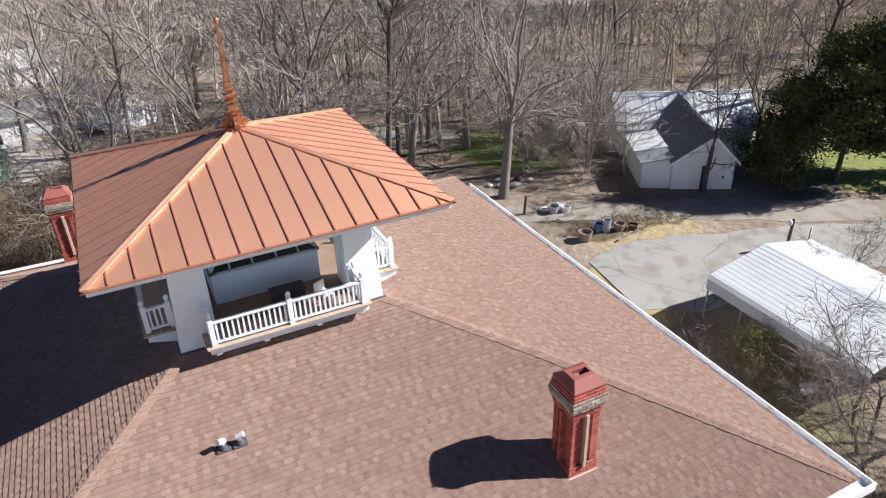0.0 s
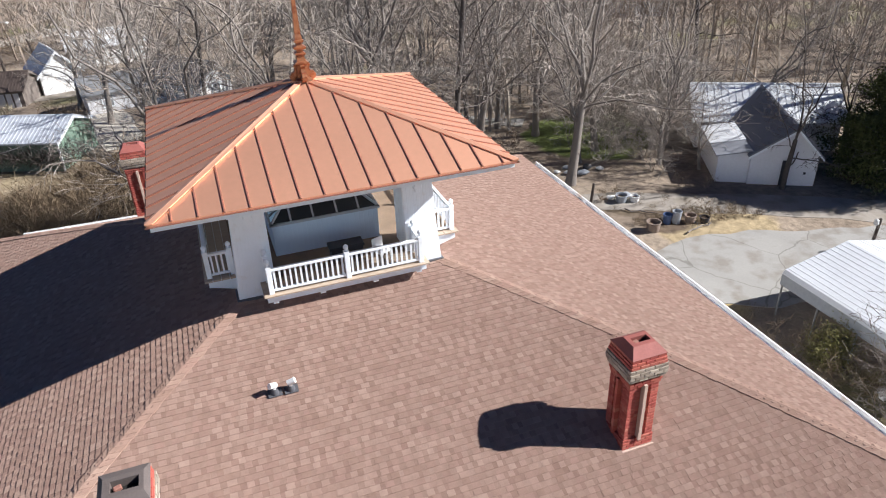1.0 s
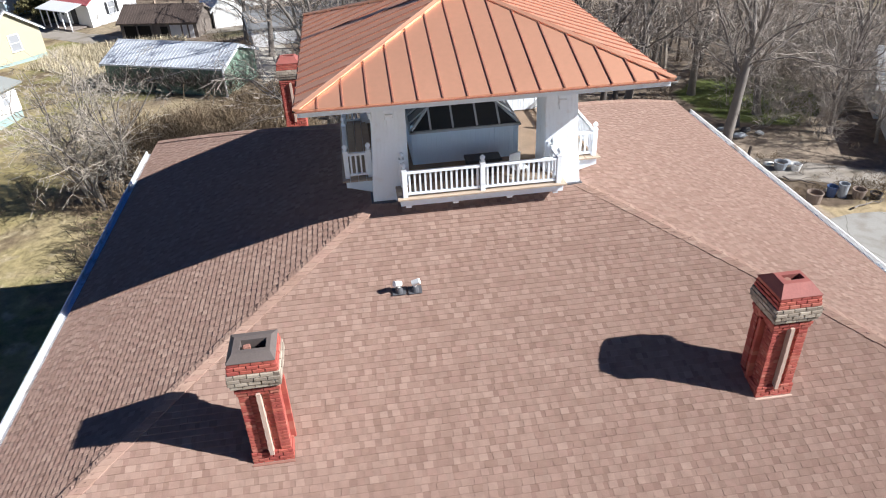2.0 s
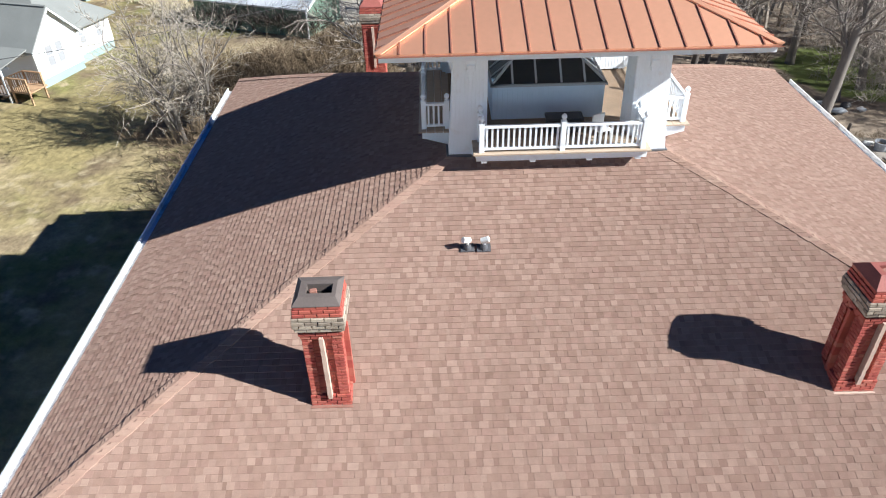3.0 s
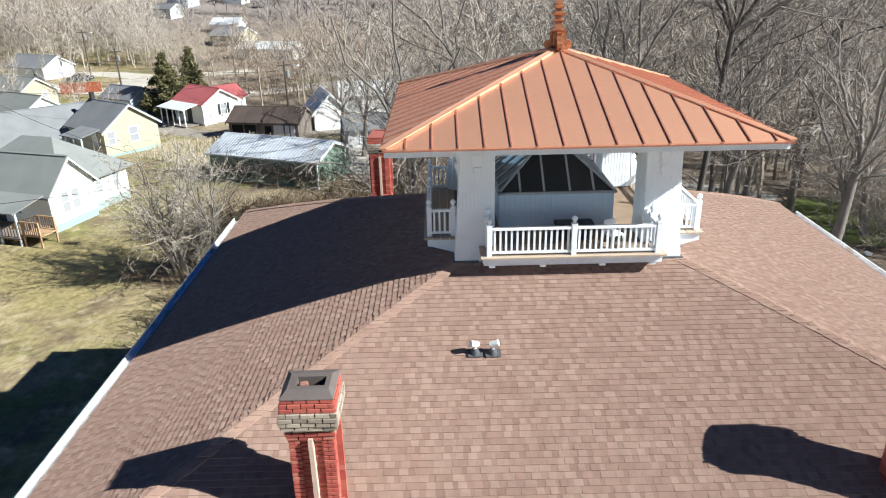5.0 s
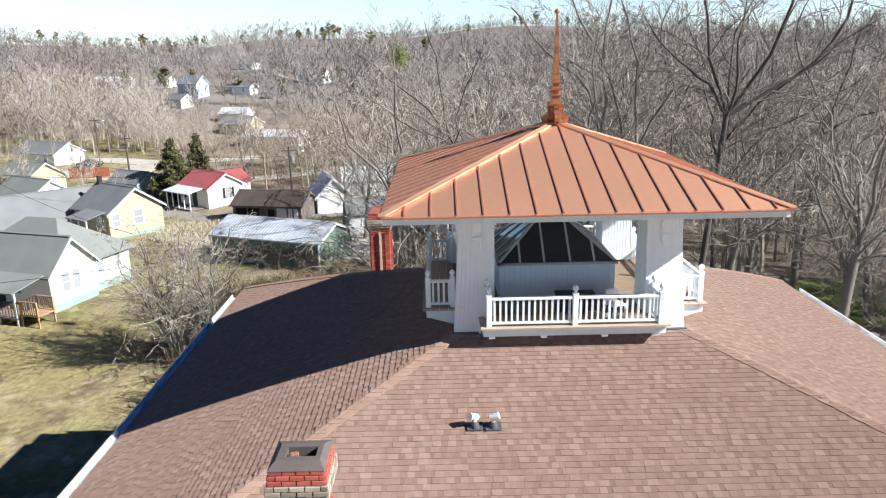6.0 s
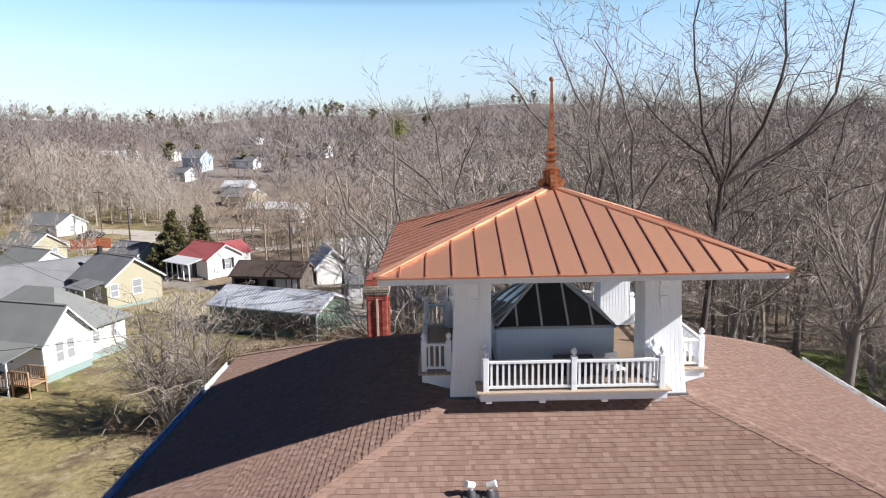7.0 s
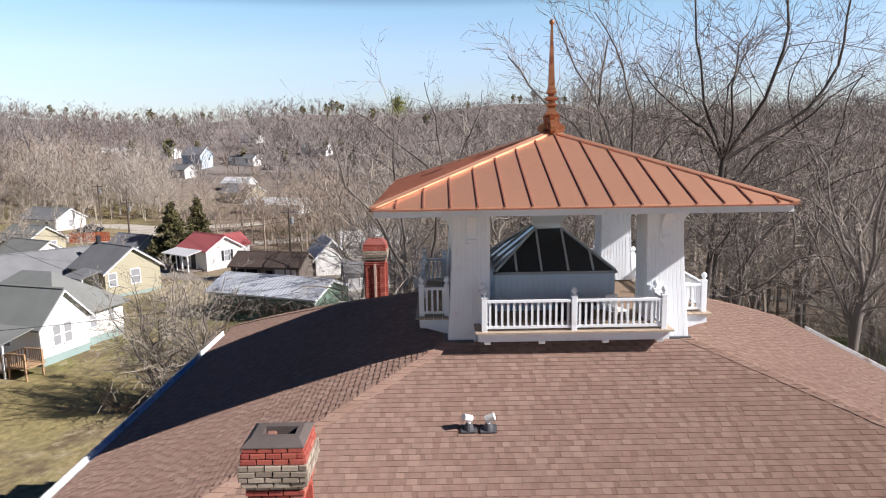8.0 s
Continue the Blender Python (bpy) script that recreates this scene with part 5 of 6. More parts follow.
def car(name, x, y, turn, paint, label, L=4.5):
    c = thing(name, (x, y, gz(x, y) + 0.02), turn, label=label, category="car", group="parked cars")
    h = L / 2
    prof = [(-h, 0.35), (-h, 0.75), (-h + 0.15, 0.92), (-h + 0.9, 0.98), (-h + 1.4, 1.42), (0.35, 1.45), (1.05, 1.0), (h - 0.15, 0.85), (h, 0.7), (h, 0.35)]
    part("body", Geo().prism([(px, -0.85, pz) for px, pz in prof], (0, 1.7, 0)), paint, c)
    part("windscreen", Geo().prism([(0.42, -0.72, 1.40), (1.0, -0.76, 1.03), (1.0, 0.76, 1.03), (0.42, 0.72, 1.40)], (0.02, 0, 0.02)), M_glass, c)
    for s in (-1, 1):
        part("side_window", Geo().prism([(-h + 1.1, s * 0.853, 1.0), (0.85, s * 0.853, 1.0), (0.32, s * 0.853, 1.36), (-h + 1.5, s * 0.853, 1.36)], (0, s * 0.012, 0)), M_glass, c)
        for wx in (-h + 0.85, h - 0.85):
            w = part("wheel", Geo().tube([(wx, s * 0.70, 0.32), (wx, s * 0.88, 0.32)], [0.32, 0.32], 16), M_tyre, c)
            part("rim", Geo().tube([(wx, s * 0.86, 0.32), (wx, s * 0.89, 0.32)], [0.19, 0.17], 12), M_steel, w)


car("parked_car", -69.5, 117.5, 15, M_carb, "dark blue car parked by the far street")
car("parked_car", -28.9, 158.5, 5, M_carw, "white car parked far off in the valley")
car("parked_car", -43.7, 159.6, 5, M_cars, "silver car parked far off in the valley")

# ---- bare trees, evergreens, brush ----
def limb(rng, p, d, length, r, n, wander, lift):
    """A bent, tapering line of n pieces; gives its points, directions and radii."""
    pts, rad, d = [p], [r], d.normalized()
    dirs = [d]
    for i in range(n):
        d = (d + Vector((rng.gauss(0, wander), rng.gauss(0, wander), rng.gauss(0, wander * 0.7) + lift))).normalized()
        p = p + d * (length / n)
        pts.append(p)
        dirs.append(d)
        rad.append(r * (1 - 0.72 * (i + 1) / n))
    return pts, dirs, rad


def grow(seed, height, spread=0.6, stems=1, fork=0.4, limbs=7, subs=6, twigs=6, fine=3, trunk_r=None, lean=(0, 0), droop=0.0, rmin=0.011, tops=(), coarse=False, slender=1.0):
    """Segments (a, b, ra, rb, level) of a bare tree."""
    rng = random.Random(seed)
    out = []

    def keep(pts, rad, lev):
        for i in range(len(pts) - 1):
            out.append((*pts[i], *pts[i + 1], max(rad[i], rmin), max(rad[i + 1], rmin * 0.8), lev))

    def side(d, ang):
        a = d.cross(Vector((rng.gauss(0, 1), rng.gauss(0, 1), rng.gauss(0, 1)))).normalized()
        return (d * math.cos(ang) + a * math.sin(ang)).normalized()
    R = trunk_r or height * 0.016
    for s in range(stems):
        az = 2 * math.pi * s / stems + rng.uniform(0, 1)
        tilt = 0.0 if stems == 1 else rng.uniform(0.12, 0.4) * (1 + 0.6 * spread)
        d0 = Vector((math.cos(az) * tilt + lean[0], math.sin(az) * tilt + lean[1], 1))
        hh = height * (fork if stems == 1 else fork * 0.8) * rng.uniform(0.9, 1.1)
        base = Vector((math.cos(az), math.sin(az), 0)) * (0.0 if stems == 1 else R * 1.5)
        pts, dirs, rad = limb(rng, base - Vector((0, 0, 0.3)), d0, hh + 0.3, R / math.sqrt(stems), 6, 0.05, 0.03)
        rad = [R / math.sqrt(stems) * (1.25 if i == 0 else 1 - 0.35 * i / 6) for i in range(7)]
        keep(pts, rad, 0)
        nl = max(3, round(limbs / (1 if stems < 3 else 2)))
        for k in range(nl):
            top = k < 3
            i = 6 if top else rng.choice((3, 4, 4, 5, 5))
            p, d = pts[i], dirs[i]
            ang = rng.uniform(0.18, 0.55) * (0.7 + spread) if top else rng.uniform(0.7, 1.15)
            ll = height * (1 - fork) * (rng.uniform(0.8, 1.05) if top else rng.uniform(0.4, 0.75))
            lr = rad[i] * slender * (rng.uniform(0.55, 0.75) if top else rng.uniform(0.3, 0.45))
            way = side(d, ang)
            if k < len(tops):
                way, ll, i = Vector(tops[k][:3]).normalized(), height * (1 - fork) * tops[k][3], 6
                p, lr = pts[6], rad[6] * (0.8 if k < 2 else 0.6)
            lp, ld, lrad = limb(rng, p, way, ll, lr, 3 if coarse else 11, 0.23 if coarse else 0.21, 0.035 - droop)
            keep(lp, lrad, 1)
            for j in range(subs):
                q = 1 + int((j + rng.random()) / subs * (2.2 if coarse else 10.2))
                bl = ll * rng.uniform(0.30, 0.58) * (1.15 - (0.2 if coarse else 0.057) * q)
                bp, bd, brad = limb(rng, lp[q], side(ld[q], rng.uniform(0.45, 1.0)), bl, lrad[q] * slender * rng.uniform(0.4, 0.62), 2 if coarse else 4, 0.26 if coarse else 0.36, 0.05 - droop)
                keep(bp, brad, 2)
                for m in range(twigs):
                    u = 1 + int((m + rng.random()) / twigs * (1.2 if coarse else 3.2))
                    tl = bl * rng.uniform(0.3, 0.55)
                    tp, td, trad = limb(rng, bp[u], side(bd[u], rng.uniform(0.4, 1.0)), tl, brad[u] * 0.55, 1 if coarse else 3, 0.3, 0.02 - droop)
                    keep(tp, trad, 3)
                    for f in range(fine):
                        w = 1 if coarse else 1 + (f % 3)
                        fp, fd, frad = limb(rng, tp[w], side(td[w], rng.uniform(0.3, 0.9)), tl * rng.uniform(0.35, 0.6), rmin, 1 if coarse else 2, 0.3, 0.01 - droop)
                        keep(fp, frad, 4)
    return np.array(out)


def bars(seg, n=3):
    """Tapered n-sided bars for all segments: vertices and quads."""
    a, b, ra, rb = seg[:, 0:3], seg[:, 3:6], seg[:, 6], seg[:, 7]
    d = b - a
    d = d / np.maximum(np.linalg.norm(d, axis=1, keepdims=True), 1e-6)
    ref = np.where(np.abs(d[:, 2:3]) > 0.9, np.array([[1.0, 0, 0]]), np.array([[0, 0, 1.0]]))
    u = np.cross(d, ref)
    u /= np.linalg.norm(u, axis=1, keepdims=True)
    w = np.cross(d, u)
    ring = []
    for k in range(n):
        t = 2 * math.pi * k / n
        o = u * math.cos(t) + w * math.sin(t)
        ring.append(a + o * ra[:, None])
    for k in range(n):
        t = 2 * math.pi * k / n
        o = u * math.cos(t) + w * math.sin(t)
        ring.append(b + o * rb[:, None])
    V = np.stack(ring, 1).reshape(-1, 3)
    base = (np.arange(len(seg)) * 2 * n)[:, None]
    Q = np.concatenate([base + np.array([[k, (k + 1) % n, n + (k + 1) % n, n + k]]) for k in range(n)], 0)
    return V, Q


def blades(seg, seed=0):
    """Flat slips for the finest twigs: one four-cornered face each, turned at random."""
    a, b, ra, rb = seg[:, 0:3], seg[:, 3:6], seg[:, 6:7], seg[:, 7:8]
    d = b - a
    u = np.cross(d, np.random.default_rng(seed).normal(0, 1, d.shape))
    u /= np.maximum(np.linalg.norm(u, axis=1, keepdims=True), 1e-6)
    V = np.stack([a - u * ra, a + u * ra, b + u * rb, b - u * rb], 1).reshape(-1, 3)
    return V, np.arange(len(V)).reshape(-1, 4)


def slim(seg, cut, n=3):
    """Bars up to the level cut, blades beyond it."""
    V, Q = bars(seg[seg[:, 8] <= cut], n)
    W, R = blades(seg[seg[:, 8] > cut])
    return np.concatenate([V, W]), np.concatenate([Q, R + len(V)])


def tree_kind(name, seg, bark, twig, label, category="tree", group="bare trees", thick=1):
    """A tree with trunk and crown, at the origin, sunk out of sight until it is placed by the first call."""
    t = thing(name, (0, 0, 0), label=label, category=category, group=group)
    lev = seg[:, 8]
    V, Q = bars(seg[lev <= thick], 7)
    me = numpy_mesh("trunk", V, Q, bark)
    me.polygons.foreach_set("use_smooth", np.ones(len(Q), dtype=bool))
    part("trunk", me, bark, t)
    V, Q = slim(seg[lev > thick], 2)
    part("crown", numpy_mesh("crown", V, Q, twig), twig, t, "leafless twigs")
    return t


def plant(kind, spots):
    """Sets the kind at the first spot and copies it to the others: x, y, turn, scale."""
    for i, (x, y, turn, s) in enumerate(spots):
        m = pose(x, y, gz(x, y), 0, 0, turn) @ Matrix.Diagonal((s, s, s, 1))
        if i == 0:
            first = m
        else:
            copy_thing(kind, m)
    kind.matrix_world = first


big = tree_kind("bare_tree", grow(21, 22.5, 0.8, fork=0.6, limbs=9, subs=11, twigs=7, fine=5, trunk_r=0.19, rmin=0.0095, slender=0.85, lean=(0.05, 0), tops=((0.35, 0.0, 1, 1.3), (0.9, 0.1, 0.75, 1.35), (-0.15, 0.1, 1, 1.15), (-0.6, 0.0, 0.8, 0.7), (0.2, -0.5, 0.9, 0.85))), M_barkd, M_twigd, "tall dark leafless tree with a forked trunk behind the house")
plant(big, [(9.6, 16.4, 0, 1.0)])
tall = tree_kind("bare_tree", grow(5, 24, 0.7, fork=0.45, limbs=11, subs=9, twigs=6, fine=3, trunk_r=0.22, rmin=0.0095, slender=0.85, tops=((-0.35, 0, 1, 1.0), (0.1, 0.1, 1, 1.0), (0.45, 0, 0.9, 0.9), (-0.9, 0, 0.55, 0.85))), M_barkd, M_twigd, "tall leafless tree with ascending limbs")
plant(tall, [(26, 37, 140, 0.95), (-2.0, 41, 60, 0.85), (40, 34, 220, 1.0), (13, 45, 310, 0.9), (46, 19, 80, 0.9), (20, 52, 170, 1.0), (15.5, 28, 200, 0.9)])
fan = tree_kind("bare_tree", grow(9, 22, 0.9, fork=0.5, limbs=10, subs=12, twigs=7, fine=5, trunk_r=0.23, rmin=0.0095, slender=0.85, tops=((-0.8, 0, 0.85, 0.85), (-0.3, 0.15, 1, 1.0), (0.08, -0.1, 1, 1.05), (0.42, 0.1, 1, 1.0), (0.85, 0, 0.75, 0.85), (-0.5, -0.4, 0.9, 0.8), (0.3, 0.5, 0.9, 0.8))), M_bark, M_twig, "tall leafless tree with limbs fanning out above the ridge")
plant(fan, [(6.0, 17.8, 0, 1.0)])
pale = tree_kind("bare_tree", grow(8, 18, 1.0, fork=0.3, limbs=10, subs=8, twigs=6, fine=3, trunk_r=0.34, droop=0.05, lean=(0.08, 0.0), rmin=0.0095, slender=0.85), M_bark, M_twigl, "pale spreading leafless tree with drooping twigs")
plant(pale, [(20.1, 21.2, 0, 1.05), (25, 26, 120, 0.85), (-3.6, 20.6, 200, 0.95), (16.5, 29, 300, 0.95), (32.5, 27.5, 30, 0.8), (7.5, 29, 80, 0.9), (-10, 50, 20, 0.85), (35, 46, 250, 1.0), (22.5, 31, 210, 0.9), (22.6, 24.4, 170, 0.75), (27.6, 21.8, 40, 0.55), (29.6, 19.9, 150, 0.36), (28.6, 23.0, 260, 0.5), (30.4, 25.0, 330, 0.5)])
wide = tree_kind("bare_tree", grow(13, 16, 1.1, fork=0.28, limbs=9, subs=7, twigs=6, fine=3, trunk_r=0.3, rmin=0.0095, slender=0.85), M_bark, M_twig, "wide leafless tree with crooked dark limbs")
plant(wide, [(-6.5, 46, 0, 0.9), (2.5, 35, 130, 1.0), (12.5, 36, 250, 0.95), (20.5, 34, 10, 0.95), (-13, 57, 80, 0.9), (29, 33, 190, 0.9), (39.5, 24.5, 270, 0.8), (-8, 62, 300, 0.95), (5, 54, 40, 1.0), (-6, 40, 100, 0.8)])
lawn = tree_kind("bare_tree", grow(31, 8.4, 0.35, stems=6, fork=0.38, limbs=12, subs=7, twigs=6, fine=4, trunk_r=0.36, lean=(0.03, 0.03), rmin=0.0095), M_bark, M_twigp, "pale many-stemmed leafless tree on the lawn")
plant(lawn, [(-17.5, 21.8, 0, 1.1)])
yard = tree_kind("bare_tree", grow(44, 7.0, 0.9, stems=3, fork=0.3, limbs=8, subs=7, twigs=6, fine=4, trunk_r=0.15, rmin=0.008, slender=0.85), M_barkd, M_twigd, "slender leafless yard tree beside the carport")
plant(yard, [(20.6, -5.6, 0, 1.15), (22.8, -7.0, 100, 1.2), (18.8, -7.6, 210, 0.9), (28.6, -2.5, 20, 0.85), (28.8, 2.0, 200, 0.7), (21.4, -3.9, 300, 0.6)])
barn_tree = tree_kind("bare_tree", grow(52, 11.0, 0.45, fork=0.34, limbs=7, subs=7, twigs=5, fine=3, trunk_r=0.2, rmin=0.012, slender=0.8), M_barkd, M_barkd, "dark leafless tree in front of the barn")
plant(barn_tree, [(32.5, 15.2, 0, 1.0), (40.6, 18.2, 120, 0.9)])


def leafy(name, x, y, h, r, count, leaf, m_leaf, label, category, conical, trunk_r, bottom, seed):
    """An evergreen: trunk, limbs and a crown of single small leaves in boughs of clumps, with gaps between."""
    rng = np.random.default_rng(seed)
    t = thing(name, (x, y, gz(x, y)), label=label, category=category)
    g = Geo().tube([(0, 0, -0.3), (0.1, 0, h * 0.35), (0, 0.1, h * 0.8)], [trunk_r, trunk_r * 0.7, 0.05], 8)
    boughs = 30 if conical else 19
    P = []
    for k in range(boughs):
        u = (k + 0.5) / boughs
        z = bottom + (h - bottom) * u ** (1.2 if conical else 0.9)
        a = k * 2.4 + rng.uniform(-0.5, 0.5)
        f = (1 - u) ** 1.05 if conical else math.sqrt(max(0.05, 1 - (1.75 * u - 0.8) ** 2))
        reach = r * f * (rng.uniform(0.55, 1.12) if conical else rng.uniform(0.45, 1.2))
        tip = Vector((math.cos(a) * reach, math.sin(a) * reach, z + (0.0 if conical else rng.uniform(-0.1, 0.5))))
        g.tube([(0, 0, z * 0.88), tuple(tip * 0.55 + Vector((0, 0, z * 0.42))), tuple(tip)], [0.07, 0.045, 0.02], 5)
        clumps = max(3, int(count / 22 / boughs * (0.35 + f)))
        w = rng.random((clumps, 1)) ** 0.6
        c = np.array([[0, 0, z]]) * (1 - w) + np.array([tuple(tip)]) * w
        c += rng.normal(0, (0.16 if conical else 0.14) * r * ((0.1 if conical else 0.35) + (0.9 if conical else 0.65) * f), (clumps, 3)) * np.array([[1, 1, 0.55 if conical else 0.75]])
        P.append(np.repeat(c, 22, 0) + rng.normal(0, 0.17 if conical else 0.23, (clumps * 22, 3)))
    part("trunk", g, M_barkd, t)
    P = np.concatenate(P)
    n = rng.normal(0, 1, P.shape) + np.array([0, 0, 0.7])
    n /= np.linalg.norm(n, axis=1, keepdims=True)
    u = np.cross(n, rng.normal(0, 1, P.shape))
    u /= np.linalg.norm(u, axis=1, keepdims=True)
    w = np.cross(n, u)
    s = leaf * rng.uniform(0.7, 1.3, (len(P), 1))
    V = np.stack([P - u * s, P - w * s * 0.45, P + u * s, P + w * s * 0.45], 1).reshape(-1, 3)
    Q = np.arange(len(P) * 4).reshape(-1, 4)
    part("crown", numpy_mesh("crown", V, Q, m_leaf), m_leaf, t)


leafy("magnolia_tree", 41.6, 12.0, 10.2, 4.2, 32000, 0.13, M_magn, "dark green glossy magnolia beside the barn", "tree", False, 0.28, 2.2, 1)
leafy("magnolia_tree", 47.0, 10.6, 12.0, 4.6, 26000, 0.13, M_magn, "dark evergreen at the edge of the grass", "tree", False, 0.26, 1.6, 2)
leafy("cedar_tree", -40.9, 83.6, 8.2, 4.7, 19000, 0.20, M_pine, "dark conical cedar near the red-roofed house", "tree", True, 0.2, 0.5, 3)
leafy("cedar_tree", -38.9, 88.8, 8.3, 4.2, 15000, 0.20, M_pine, "second dark cedar beside the first", "tree", True, 0.2, 0.6, 4)
# the next two dark leaf masses stand in for the magnolia's deep shade
leafy("evergreen_shrub", 37.3, 13.3, 4.6, 2.3, 9000, 0.10, M_magn, "dark leafy mass added for the shade beside the magnolia", "shrub", False, 0.1, 0.3, 6)
leafy("evergreen_shrub", 38.9, 14.9, 3.8, 2.5, 9000, 0.10, M_magn, "dark leafy mass added for the shade at the barn end", "shrub", False, 0.1, 0.2, 9)
leafy("evergreen_shrub", 43.0, 17.2, 5.2, 2.7, 11000, 0.11, M_magn, "tall dark evergreen bush behind the magnolia", "shrub", False, 0.12, 0.3, 10)
leafy("evergreen_shrub", 20.7, 0.1, 1.7, 1.1, 5000, 0.05, M_olive, "yellow-green shrub in the brush by the carport", "shrub", False, 0.05, 0.15, 7)
leafy("mistletoe_clump", -4.6, 20.4, 0.5, 0.27, 800, 0.04, M_mist, "green mistletoe ball in a bare tree", "mistletoe", False, 0.03, 0.1, 5)
bpy.data.objects["mistletoe_clump"].location.z = 19.5


def woods(name, kinds, spots, tones, label):
    """Many trees joined in one mesh, each in one of the tones: kinds are (vertices, quads), spots are x, y, turn, scale, kind."""
    VV, QQ, base, tone = [], [], 0, []
    for x, y, turn, s, k in spots:
        # neighbours stand in clumps of one tone and height
        rng = random.Random(int(x // 13) * 7919 + int(y // 17) * 104729)
        s *= rng.uniform(0.82, 1.15)
        V, Q = kinds[int(k)]
        c, n = math.cos(turn), math.sin(turn)
        W = np.empty_like(V)
        W[:, 0], W[:, 1], W[:, 2] = (V[:, 0] * c - V[:, 1] * n) * s + x, (V[:, 0] * n + V[:, 1] * c) * s + y, V[:, 2] * s + gz(x, y)
        VV.append(W)
        QQ.append(Q + base)
        base += len(V)
        tone += [rng.randrange(len(tones))] * len(Q)
    me = numpy_mesh(name, np.concatenate(VV), np.concatenate(QQ), tones[0])
    for m in tones[1:]:
        me.materials.append(m)
    me.polygons.foreach_set("material_index", np.array(tone, dtype=np.int32))
    return solo(name, me, tones[0], label, "woods", kind="stuff")


CLEAR = ((-62, 160, 9), (-70, 182, 7), (-78, 205, 8), (-85, 220, 8), (-70, 226, 6), (-55, 145, 8), (-32.6, 33.7, 13), (-38.5, 59.1, 14), (-46.7, 59.4, 10), (-33.3, 75.0, 12), (-16.2, 41.2, 9), (-21.3, 62.2, 8), (-15.5, 66.0, 5), (34.3, 21.2, 9.5), (23.5, 1.3, 9), (-54.2, 72.5, 8), (-63.7, 87.2, 8), (-75.5, 115.9, 10),
         (-45.5, 82.0, 6), (-59.4, 100.3, 9), (-40.3, 81.2, 7), (27.1, 11.3, 9), (39.8, 10.3, 9), (-65.5, 108.9, 9), (-49.8, 91.6, 6), (-52.4, 95.0, 6), (-31.0, 65.5, 6), (-95.0, 330.0, 16), (-70.0, 322.0, 14), (-130.0, 345.0, 12), (-38.8, 163.9, 12), (-56.0, 196.0, 9), (-35.2, 128.3, 12), (-50.2, 153.0, 10), (-43.8, 106.3, 12), (-60.0, 115.0, 12), (-70.0, 125.0, 9), (-56.0, 104.0, 9), (-50.0, 122.0, 6), (-9.5, 47.5, 4.5), (-2.0, 50.5, 5), (-8.5, 55.5, 5), (26.5, 29.0, 4))


def free(x, y):
    return (math.hypot(x, y) > 25 or (y > 14 and x < 6)) and all((x - a) ** 2 + (y - b) ** 2 > r * r for a, b, r in CLEAR)


def scatter(seed, n, box, keep, lo, hi, kinds, gap):
    rng = random.Random(seed)
    out, cells = [], set()
    for _ in range(n * 6):
        x, y = rng.uniform(box[0], box[1]), rng.uniform(box[2], box[3])
        cell = (int(x // gap), int(y // gap))
        if cell in cells or not free(x, y) or not keep(x, y, rng):
            continue
        cells.add(cell)
        out.append((x, y, rng.uniform(0, 6.28), rng.uniform(lo, hi), rng.randrange(kinds)))
        if len(out) >= n:
            break
    return out


def twiggy(seg, seed, count, short, long, r):
    """A skeleton of limbs with count fine twigs set along its outer parts, pointing up and away."""
    rng = np.random.default_rng(seed)
    outer = seg[seg[:, 8] >= 1]
    w = outer[:, 8] * np.linalg.norm(outer[:, 3:6] - outer[:, 0:3], axis=1)
    o = outer[rng.choice(len(outer), count, p=w / w.sum())]
    t = rng.uniform(0.15, 1.0, (count, 1))
    a = o[:, 0:3] * (1 - t) + o[:, 3:6] * t
    d = o[:, 3:6] - o[:, 0:3]
    d = d / np.linalg.norm(d, axis=1, keepdims=True) + rng.normal(0, 0.6, (count, 3)) + np.array([0, 0, 0.35])
    b = a + d / np.linalg.norm(d, axis=1, keepdims=True) * rng.uniform(short, long, (count, 1))
    one = np.ones((count, 1))
    return np.concatenate([seg, np.concatenate([a, b, one * r, one * r * 0.5, one * 5], 1)])


def rounded(seg, height, wide):
    """Draws the limbs and twigs that stick out of it back into a rounded, slightly uneven crown."""
    seg = seg.copy()
    out = seg[:, 8] >= 1
    rng = np.random.default_rng(len(seg))
    span = np.array([wide, wide, 0.4]) * height
    mid = np.array([0, 0, 0.58 * height])
    for i in (0, 3):
        p = (seg[out, i:i + 3] - mid) / span
        far = np.linalg.norm(p, axis=1, keepdims=True)
        # both ends of a joint are drawn in alike, the tips a little unevenly
        limit = np.where(seg[out, 8:9] > 4, rng.uniform(0.85, 1.05, far.shape), 0.92)
        p *= np.where(far > limit, limit * (0.9 + 0.1 * limit / np.maximum(far, 1e-6)) / np.maximum(far, 1e-6), 1.0)
        seg[out, i:i + 3] = p * span + mid
    return seg


